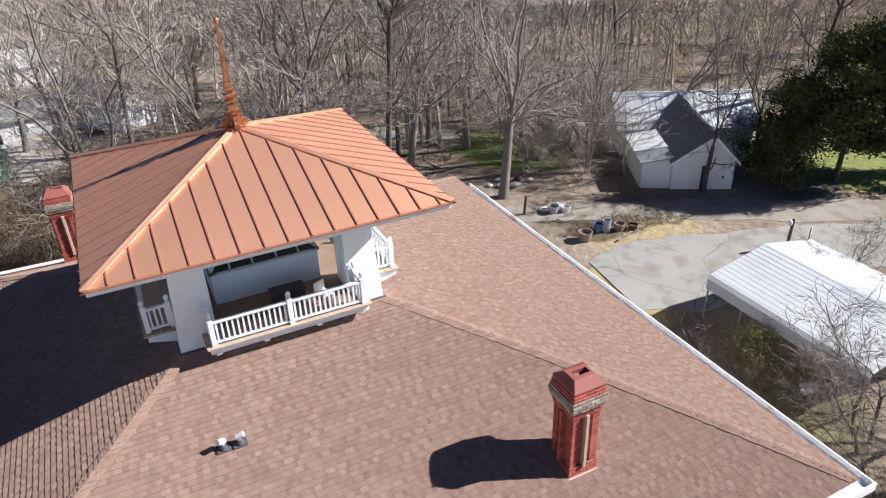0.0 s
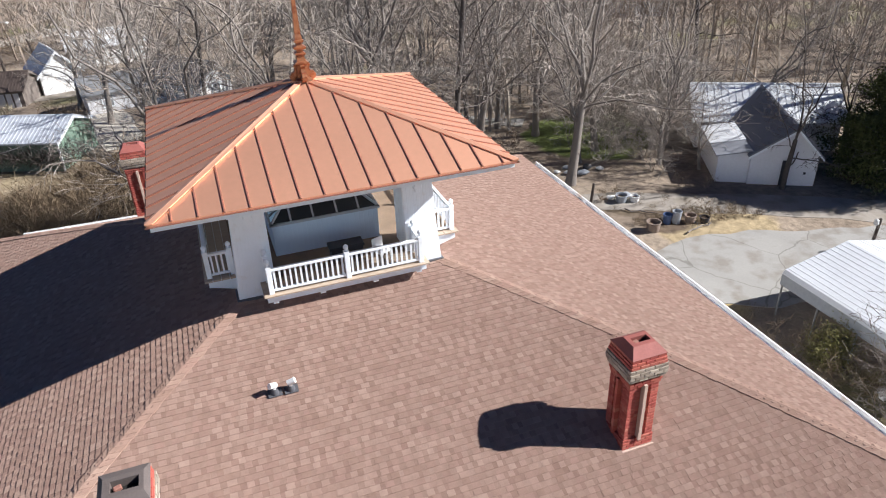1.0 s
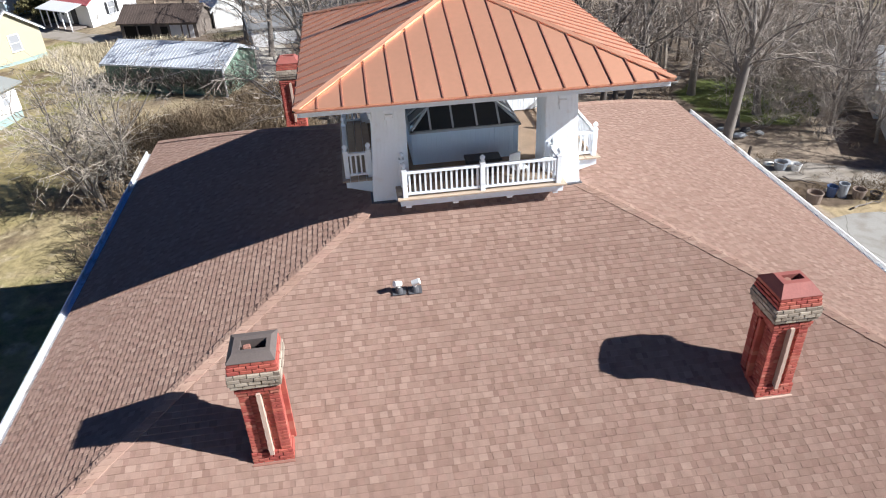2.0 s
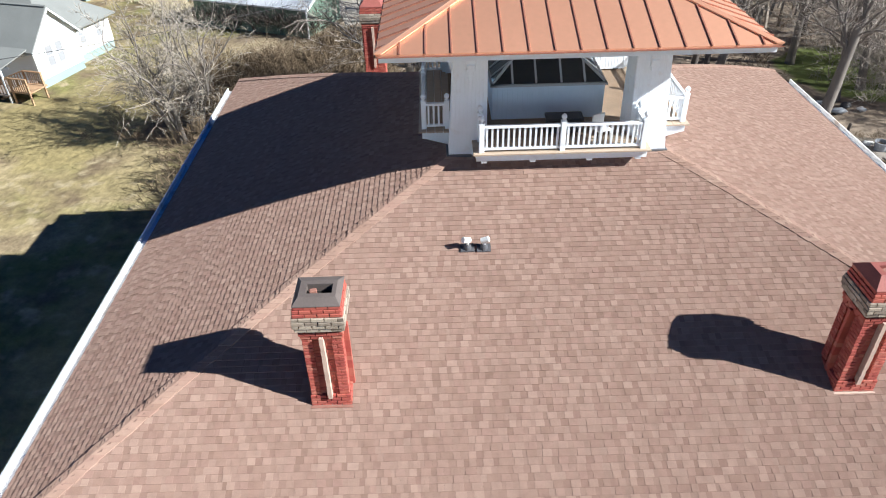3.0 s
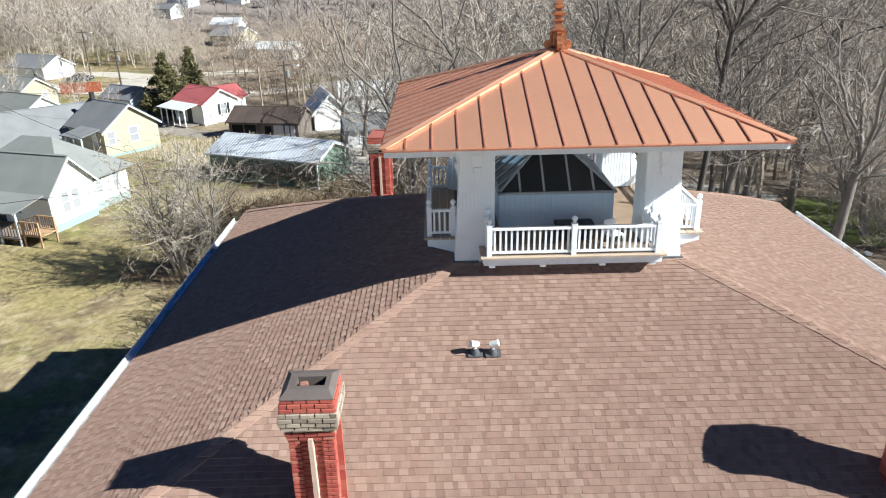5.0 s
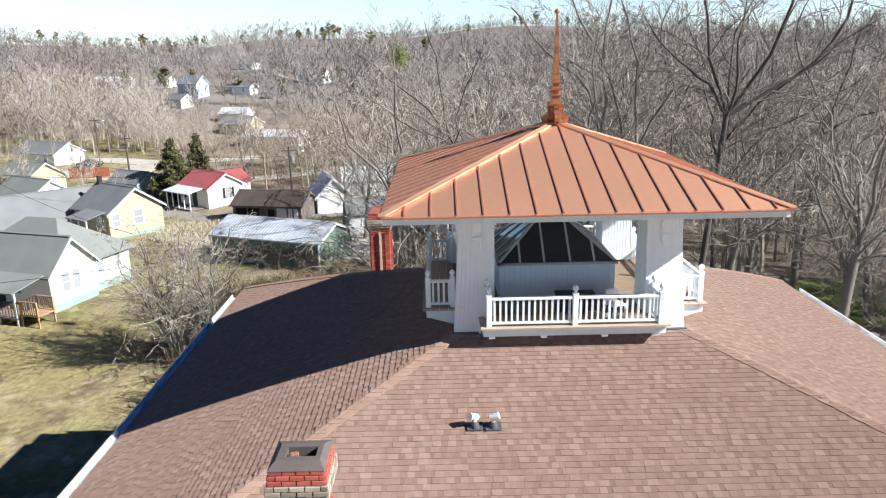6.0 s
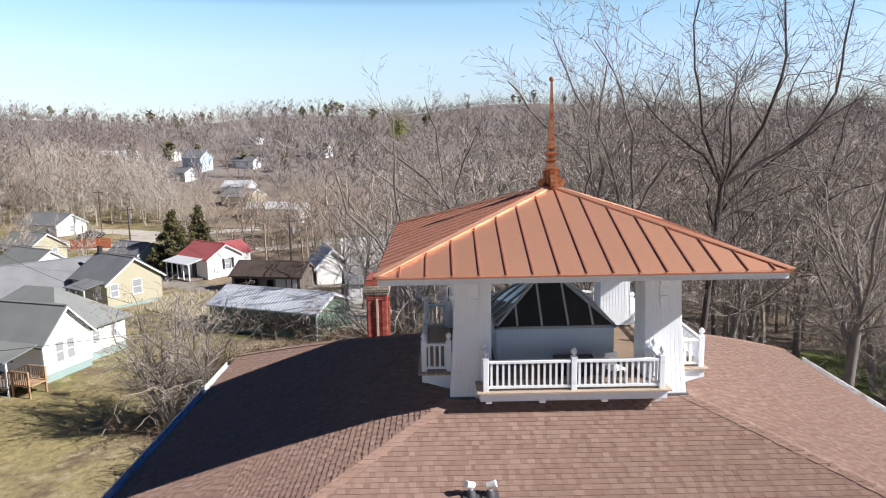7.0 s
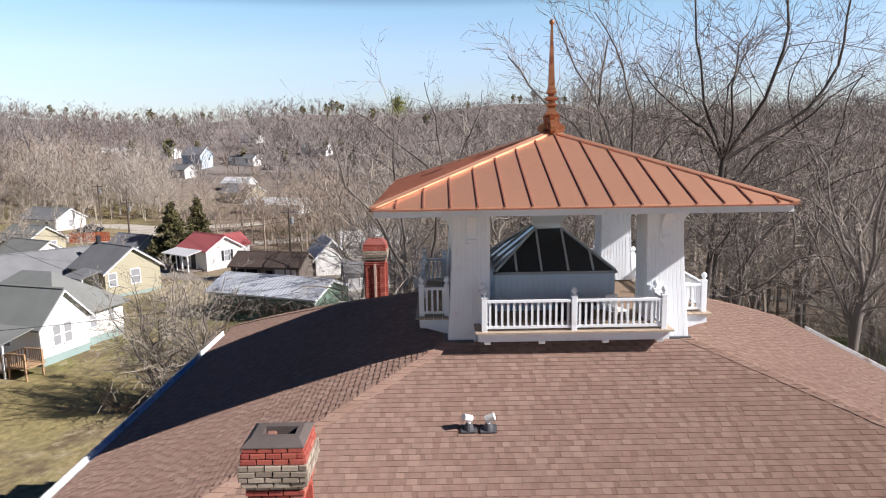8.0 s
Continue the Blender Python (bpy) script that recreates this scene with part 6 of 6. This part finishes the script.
mid_kinds = [slim(rounded(twiggy(grow(60 + i, 15 + 2 * (i % 3), 0.45 + 0.12 * (i % 4), fork=0.38, limbs=9, subs=6, twigs=0, fine=0, trunk_r=0.19, rmin=0.018, coarse=True, slender=0.7), i, 225, 0.6, 1.9, 0.038), 15 + 2 * (i % 3), 0.3 + 0.04 * (i % 4)), 0) for i in range(5)]
woods("woods", mid_kinds, scatter(1, 370, (-9, 110, 32, 140), lambda x, y, r: y > 40 - 0.35 * x or x > 42, 0.6, 1.2, 5, 4.0)
      + scatter(2, 95, (44, 115, -10, 50), lambda x, y, r: y > 22 or x > 78, 0.7, 1.1, 5, 4)
      + scatter(3, 210, (-70, -8, 74, 150), lambda x, y, r: True, 0.5, 0.85, 5, 5)
      + scatter(4, 115, (-140, -56, 50, 165), lambda x, y, r: True, 0.6, 0.95, 5, 5)
      + scatter(15, 230, (-150, -58, 136, 205), lambda x, y, r: x < -68 - 0.36 * (y - 150), 0.65, 1.05, 5, 4.5)
      + [(-60, 150, 0.4, 0.5, 1), (-73, 190, 2.0, 0.6, 0), (-64, 168, 4.0, 0.5, 3), (-52, 128, 1.0, 0.45, 2)], M_woods, "dense leafless grey-brown woods behind the house")
pole_kinds = [slim(twiggy(grow(70 + i, 17 + 2 * i, 0.3, fork=0.58, limbs=7, subs=5, twigs=0, fine=0, trunk_r=0.15, rmin=0.016, coarse=True, slender=0.7), i, 230, 0.5, 1.5, 0.017), 1) for i in range(3)]
woods("thicket", pole_kinds, scatter(16, 75, (8, 50, 22, 64), lambda x, y, r: y > 34 - 0.3 * x and math.hypot(x - 26, y - 29) > 6, 0.6, 0.95, 3, 2.5), [M_bark], "slender upright bare trunks behind the house")
far_kinds = [slim(rounded(twiggy(grow(80 + i, 14 + i, 0.5 + 0.1 * i, fork=0.3, limbs=6, subs=2, twigs=0, fine=0, trunk_r=0.16, rmin=0.05, coarse=True, slender=0.6), i, 66, 0.9, 2.3, 0.088), 14 + i, 0.32 + 0.03 * i), -1) for i in range(4)]
ridge_kinds = [slim(rounded(twiggy(grow(85 + i, 12 + i, 0.7, fork=0.12, limbs=5, subs=1, twigs=0, fine=0, trunk_r=0.14, rmin=0.07, coarse=True, slender=0.7), i, 30, 0.8, 1.8, 0.2), 12 + i, 0.42), -1) for i in range(3)]
woods("far_woods", far_kinds, scatter(5, 1350, (-330, 330, 105, 330), lambda x, y, r: abs(x) < y * 0.95 + 20 and not (-110 < x < -25 and y < 175 and r.random() < 0.75), 0.55, 1.25, 4, 5)
      + scatter(6, 1250, (-560, 520, 300, 560), lambda x, y, r: abs(x) < y * 0.95, 0.6, 1.1, 4, 7)
, M_far, "bare woods covering the far hills")
woods("ridge_woods", ridge_kinds, scatter(9, 2300, (-640, 500, 520, 780), lambda x, y, r: abs(x) < y * 0.95, 0.42, 0.62, 3, 4.5), M_far, "hazy bare woods along the skyline")


def far_pine(seed):
    rng = np.random.default_rng(seed)
    k = 46
    z = rng.uniform(5, 13, k)
    r = 2.6 * (1 - np.abs(z - 9.5) / 5.5) * np.sqrt(rng.random(k))
    a = rng.uniform(0, 6.28, k)
    P = np.stack([r * np.cos(a), r * np.sin(a), z], 1)
    u, w = rng.normal(0, 0.75, (k, 3)), rng.normal(0, 0.75, (k, 3))
    V = np.concatenate([np.stack([P - u, P - w, P + u, P + w], 1).reshape(-1, 3), np.array([(-0.25, 0, 0), (0.25, 0, 0), (0.1, 0, 11), (-0.1, 0, 11)])])
    return V, np.arange(len(V)).reshape(-1, 4)


woods("far_pines", [far_pine(i) for i in range(3)], scatter(12, 46, (-420, 120, 380, 700), lambda x, y, r: abs(x) < y * 0.9, 0.6, 0.95, 3, 12) + scatter(13, 14, (-120, -20, 150, 260), lambda x, y, r: True, 0.4, 0.7, 3, 8), [M_pine], "dark pines scattered along the far ridge")
bush = [slim(grow(90 + i, 3.0, 1.3, stems=6, fork=0.3, limbs=8, subs=4, twigs=2, fine=0, trunk_r=0.06, rmin=0.0105, coarse=True, slender=0.75), -1) for i in range(3)]
# tall clumps near x -14: brush made taller to cast shade on the lawn
woods("brush", bush, [(x, y, i * 1.7, s, i % 3) for i, (x, y, s) in enumerate(((-20.5, 21.0, 0.5), (-21.8, 22.6, 0.45), (-20.0, 24.5, 0.55), (-22.8, 24.8, 0.4), (-17.0, 25.6, 0.6), (-19.4, 26.4, 0.5), (-16.4, 22.0, 0.5), (-23.6, 21.8, 0.3), (-18.2, 20.8, 0.4), (-15.0, 24.0, 0.6), (-21.0, 27.5, 0.4), (-14.8, 12.0, 1.3), (-14.0, 13.2, 1.35), (-14.6, 14.4, 1.4), (-13.4, 15.4, 1.4), (-14.4, 16.6, 1.35), (-13.2, 17.8, 1.4), (-14.0, 19.2, 1.3), (-12.8, 20.4, 1.3), (-14.2, 21.4, 1.1), (-12.4, 14.2, 1.4), (-12.0, 16.6, 1.4), (-12.2, 19.0, 1.3), (-15.4, 17.8, 1.0), (-15.6, 15.4, 1.1)))]
      + scatter(7, 110, (-16, 4, 15, 54), lambda x, y, r: math.hypot(x + 17, y - 43) > 6.5, 0.5, 1.0, 3, 1.3)
      + scatter(14, 60, (-100, -15, 86, 150), lambda x, y, r: True, 0.7, 1.4, 3, 5)
      + scatter(8, 60, (14, 60, 26, 60), lambda x, y, r: r.random() < 0.6, 0.4, 0.9, 3, 2.2)
      + [(x, y, i * 1.3, s, i % 3) for i, (x, y, s) in enumerate(((19.6, 2.2, 0.7), (20.4, 0.6, 0.75), (19.6, -1.0, 0.7), (18.6, 3.6, 0.5), (20.6, -2.4, 0.7), (18.6, -9.0, 0.8), (20.8, -9.8, 0.8), (17.6, -10.6, 0.7), (23.8, 16.0, 0.3), (25.9, 14.4, 0.4), (27.2, 14.0, 0.3), (24.8, 14.8, 0.3), (36.8, 5.6, 0.5), (39.0, 4.8, 0.55), (41.2, 4.2, 0.5), (28.2, 17.2, 0.3), (26.6, 18.0, 0.35), (18.0, 0.6, 0.6), (17.6, -3.4, 0.6), (18.4, -5.8, 0.7), (16.4, -1.6, 0.5), (16.2, -5.2, 0.5), (15.8, -8.2, 0.6), (17.0, 2.6, 0.45), (19.2, -7.4, 0.6), (21.6, -1.0, 0.5), (20.7, 16.6, 0.17), (21.5, 17.6, 0.2), (22.4, 16.5, 0.18), (22.9, 15.7, 0.15), (22.0, 14.4, 0.18), (23.4, 14.5, 0.2), (24.3, 14.3, 0.24), (25.3, 13.6, 0.28), (21.6, 13.9, 0.15), (20.5, 17.9, 0.2), (24.9, 13.0, 0.16), (23.6, 13.1, 0.12), (15.0, -10.4, 0.6), (17.2, 6.2, 0.3), (21.8, 1.4, 0.5), (20.0, 4.2, 0.4), (16.8, -7.0, 0.55)))], [M_shrub], "tangled brown winter brush")
# a thick bramble bank behind the house, up to the green shed, and pale scrub beside the barn
bramble = [slim(twiggy(grow(100 + i, 2.6, 1.3, stems=5, fork=0.3, limbs=8, subs=3, twigs=2, fine=0, trunk_r=0.05, rmin=0.011, coarse=True, slender=0.75), i, 420, 0.35, 0.95, 0.013), -1) for i in range(3)]
woods("brambles", bramble, scatter(21, 84, (-17.5, -5.5, 23.5, 37.5), lambda x, y, r: y < 36.5 + 0.4 * (x + 16), 0.6, 1.05, 3, 1.15), [M_shrub, M_bramble, M_shrub, M_reed], "dense brown bramble bank behind the house")
# brush in bark-dark tones, added to deepen the shade on the shed wall
woods("hedge", bramble, [(-21.9 + 0.95 * i, 43.2 - 0.38 * i - 0.5 * (i % 2), i * 2.1, 0.8 + 0.15 * (i % 3), i % 3) for i in range(11)], [M_barkd, M_shrub], "dark brush along the green shed, deepening its wall shade")
woods("dead_weeds", bramble, [(x, y, i * 1.1, q, i % 3) for i, (x, y, q) in enumerate(((22.0, 18.6, 0.24), (21.2, 18.9, 0.2), (23.1, 17.5, 0.22), (24.0, 14.4, 0.26), (24.8, 14.1, 0.28), (25.3, 13.7, 0.3), (26.0, 13.5, 0.3), (26.6, 13.1, 0.28), (25.7, 12.9, 0.22), (27.3, 12.9, 0.32), (27.0, 13.5, 0.25), (23.6, 14.7, 0.22), (22.3, 14.6, 0.2), (21.7, 14.2, 0.18), (20.9, 14.5, 0.2), (28.0, 12.5, 0.25), (24.4, 13.1, 0.18), (20.6, 18.0, 0.2)))], [M_shrub, M_bramble], "dead brown weeds among the tubs")
scrub = [slim(twiggy(grow(110 + i, 5.6, 1.1, stems=4, fork=0.25, limbs=9, subs=4, twigs=2, fine=0, trunk_r=0.10, rmin=0.012, coarse=True, slender=0.7), i, 900, 0.4, 1.2, 0.0115), -1) for i in range(3)]
woods("pale_scrub", scrub, [(x, y, i * 1.9, q, i % 3) for i, (x, y, q) in enumerate(((26.3, 20.9, 0.6), (27.2, 23.2, 0.85), (29.4, 24.8, 0.9), (26.0, 26.0, 0.95), (28.6, 27.4, 1.0), (31.2, 28.8, 1.0), (29.6, 31.0, 1.1), (33.2, 31.6, 1.1), (26.8, 30.0, 1.0), (31.0, 33.8, 1.1), (35.5, 33.6, 1.1), (24.4, 23.8, 0.7), (24.0, 28.0, 0.9), (38.6, 32.4, 1.0)))], [M_twigl, M_twig], "pale tangled scrub beside the barn")


def tall_grass():
    rng = np.random.default_rng(9)
    n = 9000
    x, y = rng.uniform(-34, -20, n), rng.uniform(47, 64, n)
    ok = (x + 36.5) ** 2 + (y - 46) ** 2 > 75
    x, y = x[ok], y[ok]
    h = rng.uniform(0.3, 0.8, len(x))
    z = ground_z(x, y)
    a = rng.uniform(0, 6.28, len(x))
    w = 0.035
    lean = rng.normal(0, 0.18, (len(x), 2))
    V = np.stack([np.stack([x - w * np.cos(a), y - w * np.sin(a), z], 1), np.stack([x + w * np.cos(a), y + w * np.sin(a), z], 1), np.stack([x + lean[:, 0], y + lean[:, 1], z + h], 1)], 1).reshape(-1, 3)
    solo("dry_grass", numpy_mesh("dry_grass", V, np.arange(len(V)).reshape(-1, 3), M_reed), M_reed, "tall straw-coloured dead grass", "grass", kind="stuff")


tall_grass()

# ---- loose things by the drive ----
def bin_at(name, x, y, r, h, material, label, lid=False, tilt=0):
    b = thing(name, (x, y, gz(x, y)), label=label, category="container", group="pots and tubs beside the lane")
    part("tub", Geo().lathe([(r * 0.8, 0), (r * 0.84, 0.04), (r * 0.97, h * 0.92), (r * 1.06, h * 0.93), (r * 1.06, h), (r * 0.92, h), (r * 0.86, h * 0.55)], 16), material, b)
    part("soil", Geo().lathe([(r * 0.85, h * 0.5), (r * 0.80, h * 0.62)], 14), M_floor, b)


bin_at("plastic_barrel", 23.1, 13.75, 0.28, 0.8, M_greyp, "grey plastic barrel beside the lane")
bin_at("plastic_barrel", 22.6, 13.95, 0.28, 0.6, M_blue, "blue plastic barrel beside the lane")
bin_at("plant_tub", 21.3, 13.5, 0.42, 0.6, M_terra, "worn clay tub with dead stems")
bin_at("plant_tub", 23.9, 13.5, 0.35, 0.5, M_terra, "small clay tub with dead stems")
bin_at("plant_tub", 21.7, 17.5, 0.38, 0.5, M_greyp, "grey tub among leaves")
bin_at("plant_tub", 22.5, 17.2, 0.3, 0.4, M_pvc, "white pail among leaves")
bin_at("plant_tub", 24.7, 13.2, 0.3, 0.35, M_dark, "black plastic pot beside the lane")


def sack(x, y, s, material, label):
    rng = random.Random(x)
    g = Geo()
    vs, fs = [], []
    n, m = 10, 6
    for i in range(m + 1):
        for j in range(n):
            a, b = 2 * math.pi * j / n, math.pi * i / m - math.pi / 2
            q = s * rng.uniform(0.6, 1.15)
            vs.append((q * math.cos(a) * math.cos(b), q * 0.75 * math.sin(a) * math.cos(b), 0.38 * s + 0.38 * q * math.sin(b)))
    for i in range(m):
        fs += [(i * n + j, i * n + (j + 1) % n, (i + 1) * n + (j + 1) % n, (i + 1) * n + j) for j in range(n)]
    g.add(vs, fs)
    solo("rubbish_sack", g, material, label, "sack", "sacks beside the lane", smooth=True, at=pose(x, y, gz(x, y), 0, 0, x * 50))


sack(22.3, 17.9, 0.45, M_greyp, "grey sack on the leaves")
sack(21.3, 18.1, 0.35, M_pvc, "white crumpled sack on the leaves")
sack(22.7, 14.3, 0.3, M_pvc, "white sack beside the barrels")
sack(20.9, 22.7, 0.4, M_pvc, "white crumpled sheet on the junk pile")
sack(21.7, 22.3, 0.5, M_greyp, "grey sack on the junk pile")
sack(22.5, 23.1, 0.45, M_dark, "black sack on the junk pile")
sack(23.2, 22.5, 0.35, M_pvc, "small white sack on the junk pile")
sack(20.2, 23.3, 0.3, M_pvc, "torn white bag on the junk pile")
sack(21.2, 23.7, 0.35, M_greyp, "grey bundle on the junk pile")
sack(21.5, -2.2, 0.5, M_pvc, "white crumpled plastic in the brush")
for x, y, h, tn in ((30.8, 6.9, 1.9, 8), (19.9, 18.2, 1.3, -6)):
    p = thing("gate_post", (x, y, gz(x, y)), label="leaning dark wooden post by the drive", category="post", group="posts by the drive")
    part("post", Geo().tube([(0, 0, -0.3), (0.12, 0, h)], [0.1, 0.085], 8), M_pole, p)
    part("top", Geo().tube([(0.12, 0, h), (0.125, 0, h + 0.05)], [0.085, 0.04], 8), M_pole, p)
    if h > 1.5:
        part("lantern", Geo().lathe([(0.07, h - 0.32), (0.13, h - 0.25), (0.12, h - 0.02), (0.04, h + 0.05)], 8, (-0.14, 0.0, 0.0)), M_pvc, p, "white lantern on the post")


def fallen_branch(x, y, turn, n):
    """A pale dead limb lying by the tubs."""
    rng = random.Random(n)
    b = thing("fallen_branch", (x, y, gz(x, y)), turn, label="pale dead branch lying on the straw", category="branch", group="branches on the ground")
    pts = [(-1.1 + 0.45 * i, rng.uniform(-0.12, 0.12), 0.07 + rng.uniform(0, 0.08)) for i in range(6)]
    part("limb", Geo().tube(pts, [0.05, 0.048, 0.042, 0.036, 0.028, 0.018], 6), M_bark, b)
    for i, s in ((2, 1), (3, -1), (4, 1)):
        p = pts[i]
        part("side_twig", Geo().tube([p, (p[0] + 0.3, p[1] + s * 0.25, p[2] + 0.12), (p[0] + 0.55, p[1] + s * 0.4, p[2] + 0.1)], [0.022, 0.016, 0.009], 5), M_bark, b)


fallen_branch(23.9, 12.6, 12, 1)
fallen_branch(22.0, 15.6, -40, 2)


def leaning_sign():
    s = thing("leaning_sign", (31.9, 6.4, gz(31.9, 6.4)), 30, label="small white board leaning on a stake by the drive", category="sign")
    part("stake", Geo().tube([(0, 0, -0.2), (0.25, 0, 1.25)], [0.035, 0.03], 6), M_pole, s)
    part("board", Geo().prism([(0.02, -0.03, 0.85), (0.42, -0.03, 0.75), (0.52, -0.03, 1.2), (0.12, -0.03, 1.3)], (0, -0.025, 0)), M_pvc, s)


leaning_sign()

# ---- things on the belvedere floor ----
def storage_bench():
    b = thing("storage_bench", (0.2, -1.95, FLOOR), label="low dark bench in front of the skylight curb", category="bench")
    part("seat", Geo().span((-0.42, -0.2, 0.30), (0.42, 0.2, 0.36), ch=0.012), M_dark, b)
    part("box", Geo().span((-0.38, -0.17, 0.0), (0.38, 0.17, 0.30)), M_dark, b)


storage_bench()


def garden_chair():
    c = thing("plastic_chair", (0.92, -2.55, FLOOR + 0.036), 25, label="small white plastic chair behind the railing", category="chair")
    part("seat", Geo().span((-0.17, -0.16, 0.26), (0.17, 0.17, 0.29), ch=0.01), M_pvc, c)
    for x in (-0.14, 0.14):
        for y in (-0.13, 0.14):
            part("leg", Geo().tube([(x * 1.15, y * 1.15, 0), (x, y, 0.26)], [0.018, 0.02], 6), M_pvc, c)
    part("backrest", Geo().span((-0.16, 0.13, 0.29), (0.16, 0.16, 0.56), ch=0.01), M_pvc, c)


garden_chair()

# ---- shingles, course by course ----
def build_shingles():
    rng = random.Random(11)
    e, tab = 0.127, 0.15
    slant = math.hypot(1, ROOF_FALL)
    courses = int((EAVE + 0.05 - (CURB - 0.15)) * slant / e)
    V, Q = [], []
    near = []
    unit = [(-0.5, 0, 0), (0.5, 0, 0), (0.5, 1, 0), (-0.5, 1, 0), (-0.5, 0, 1), (0.5, 0, 1), (0.5, 1, 0.12), (-0.5, 1, 0.12)]
    faces = [(4, 5, 6, 7), (0, 1, 5, 4), (1, 2, 6, 5), (3, 0, 4, 7)]
    unit_me = Geo().add(unit, faces).mesh("shingle", M_shingle_piece)
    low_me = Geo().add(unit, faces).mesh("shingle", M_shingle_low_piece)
    layer = []

    def join(m, tooth):
        b = len(V)
        V.extend(m @ Vector(p) for p in unit)
        Q.extend((b + i, b + j, b + p, b + q) for i, j, p, q in faces)
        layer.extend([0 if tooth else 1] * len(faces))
    for k in range(4):
        turn = quarter(k)
        for c in range(courses):
            r0 = EAVE + 0.05 - c * e / slant
            z0 = roof_z(r0) + 0.004
            tilt = Matrix.Rotation(math.atan(roof_fall(r0)), 4, "X")
            half = r0 - 0.02
            x = -half - rng.uniform(0, tab * 2)
            tooth = rng.random() < 0.5
            while x < half:
                # thick tabs and thin cut-outs by turns, as laminated shingles are made
                w = tab * (rng.uniform(0.75, 1.3) if tooth else rng.uniform(0.45, 0.95))
                x1 = min(x + w, half)
                a = max(x, -half)
                if x1 - a > 0.03:
                    h = (0.0178 if tooth else 0.0128) + rng.uniform(-0.001, 0.001)
                    m = turn @ Matrix.Translation(((a + x1) / 2, -r0, z0 + rng.uniform(0, 0.002))) @ tilt @ Matrix.Rotation(rng.uniform(-0.003, 0.003), 4, "Z") @ Matrix.Diagonal((x1 - a - 0.001, e + 0.035, h, 1))
                    if k == 0 and -4.2 < (a + x1) / 2 < -1.0 and -7.2 < -r0 < -5.5:
                        near.append((m, tooth))
                    else:
                        join(m, tooth)
                x += w
                tooth = not tooth
    for m, tooth in near[:300]:
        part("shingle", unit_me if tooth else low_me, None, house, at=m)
    for m, tooth in near[300:]:
        join(m, tooth)
    me = numpy_mesh("shingles", np.array([tuple(settle(p)) for p in V]), np.array(Q), M_shingle)
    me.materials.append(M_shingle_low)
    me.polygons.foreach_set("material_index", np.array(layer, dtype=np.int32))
    ob = part("shingles", me, M_shingle, house, "worn brown-red asphalt shingles in mixed tones")
    ob["kind"] = "stuff"
    # caps along the hips
    f = ROOF_FALL
    d = Vector((-1, -1, -f)).normalized()
    L = 0.15
    g = Geo()
    # local frame: the hip runs along (-1,-1,-f); wings lie on the two slopes
    wing = 0.24
    a = Vector((0, 0, 0.038))
    e1, e2 = Vector((wing, 0, 0)), Vector((0, wing, 0))
    o = d * (L + 0.05)
    droop = Vector((0, 0, -0.006))
    vs = [a + o, a + o + e1 + droop, a + o + e2 + droop,
          a * 0.75, a * 0.75 + e1 + droop, a * 0.75 + e2 + droop]
    low = [p - Vector((0, 0, 0.036)) for p in vs]
    g.add(vs + low, [(0, 1, 4, 3), (0, 3, 5, 2), (0, 6, 7, 1), (0, 2, 8, 6), (1, 7, 10, 4), (2, 5, 11, 8)])
    cap_me = g.mesh("hip_shingle", M_cap)
    n = int((EAVE - CURB + 0.1) * math.sqrt(2 + f * f) / L)
    for k in range(4):
        for i in range(n):
            r = CURB - 0.02 + i * L / math.sqrt(2 + f * f)
            m = quarter(k) @ Matrix.Translation((-r, -r, roof_z(r))) @ Matrix.Rotation((roof_fall(r) - f) * 0.8, 4, Vector((1, -1, 0))) @ Matrix.Translation((rng.uniform(-0.012, 0.012), rng.uniform(-0.012, 0.012), rng.uniform(0, 0.004))) @ Matrix.Rotation(rng.uniform(-0.05, 0.05), 4, "Z")
            to = settle(m.translation)
            m = Matrix.Translation(to - m.translation) @ m
            part("hip_shingle", cap_me, M_cap, house, at=m)


build_shingles()
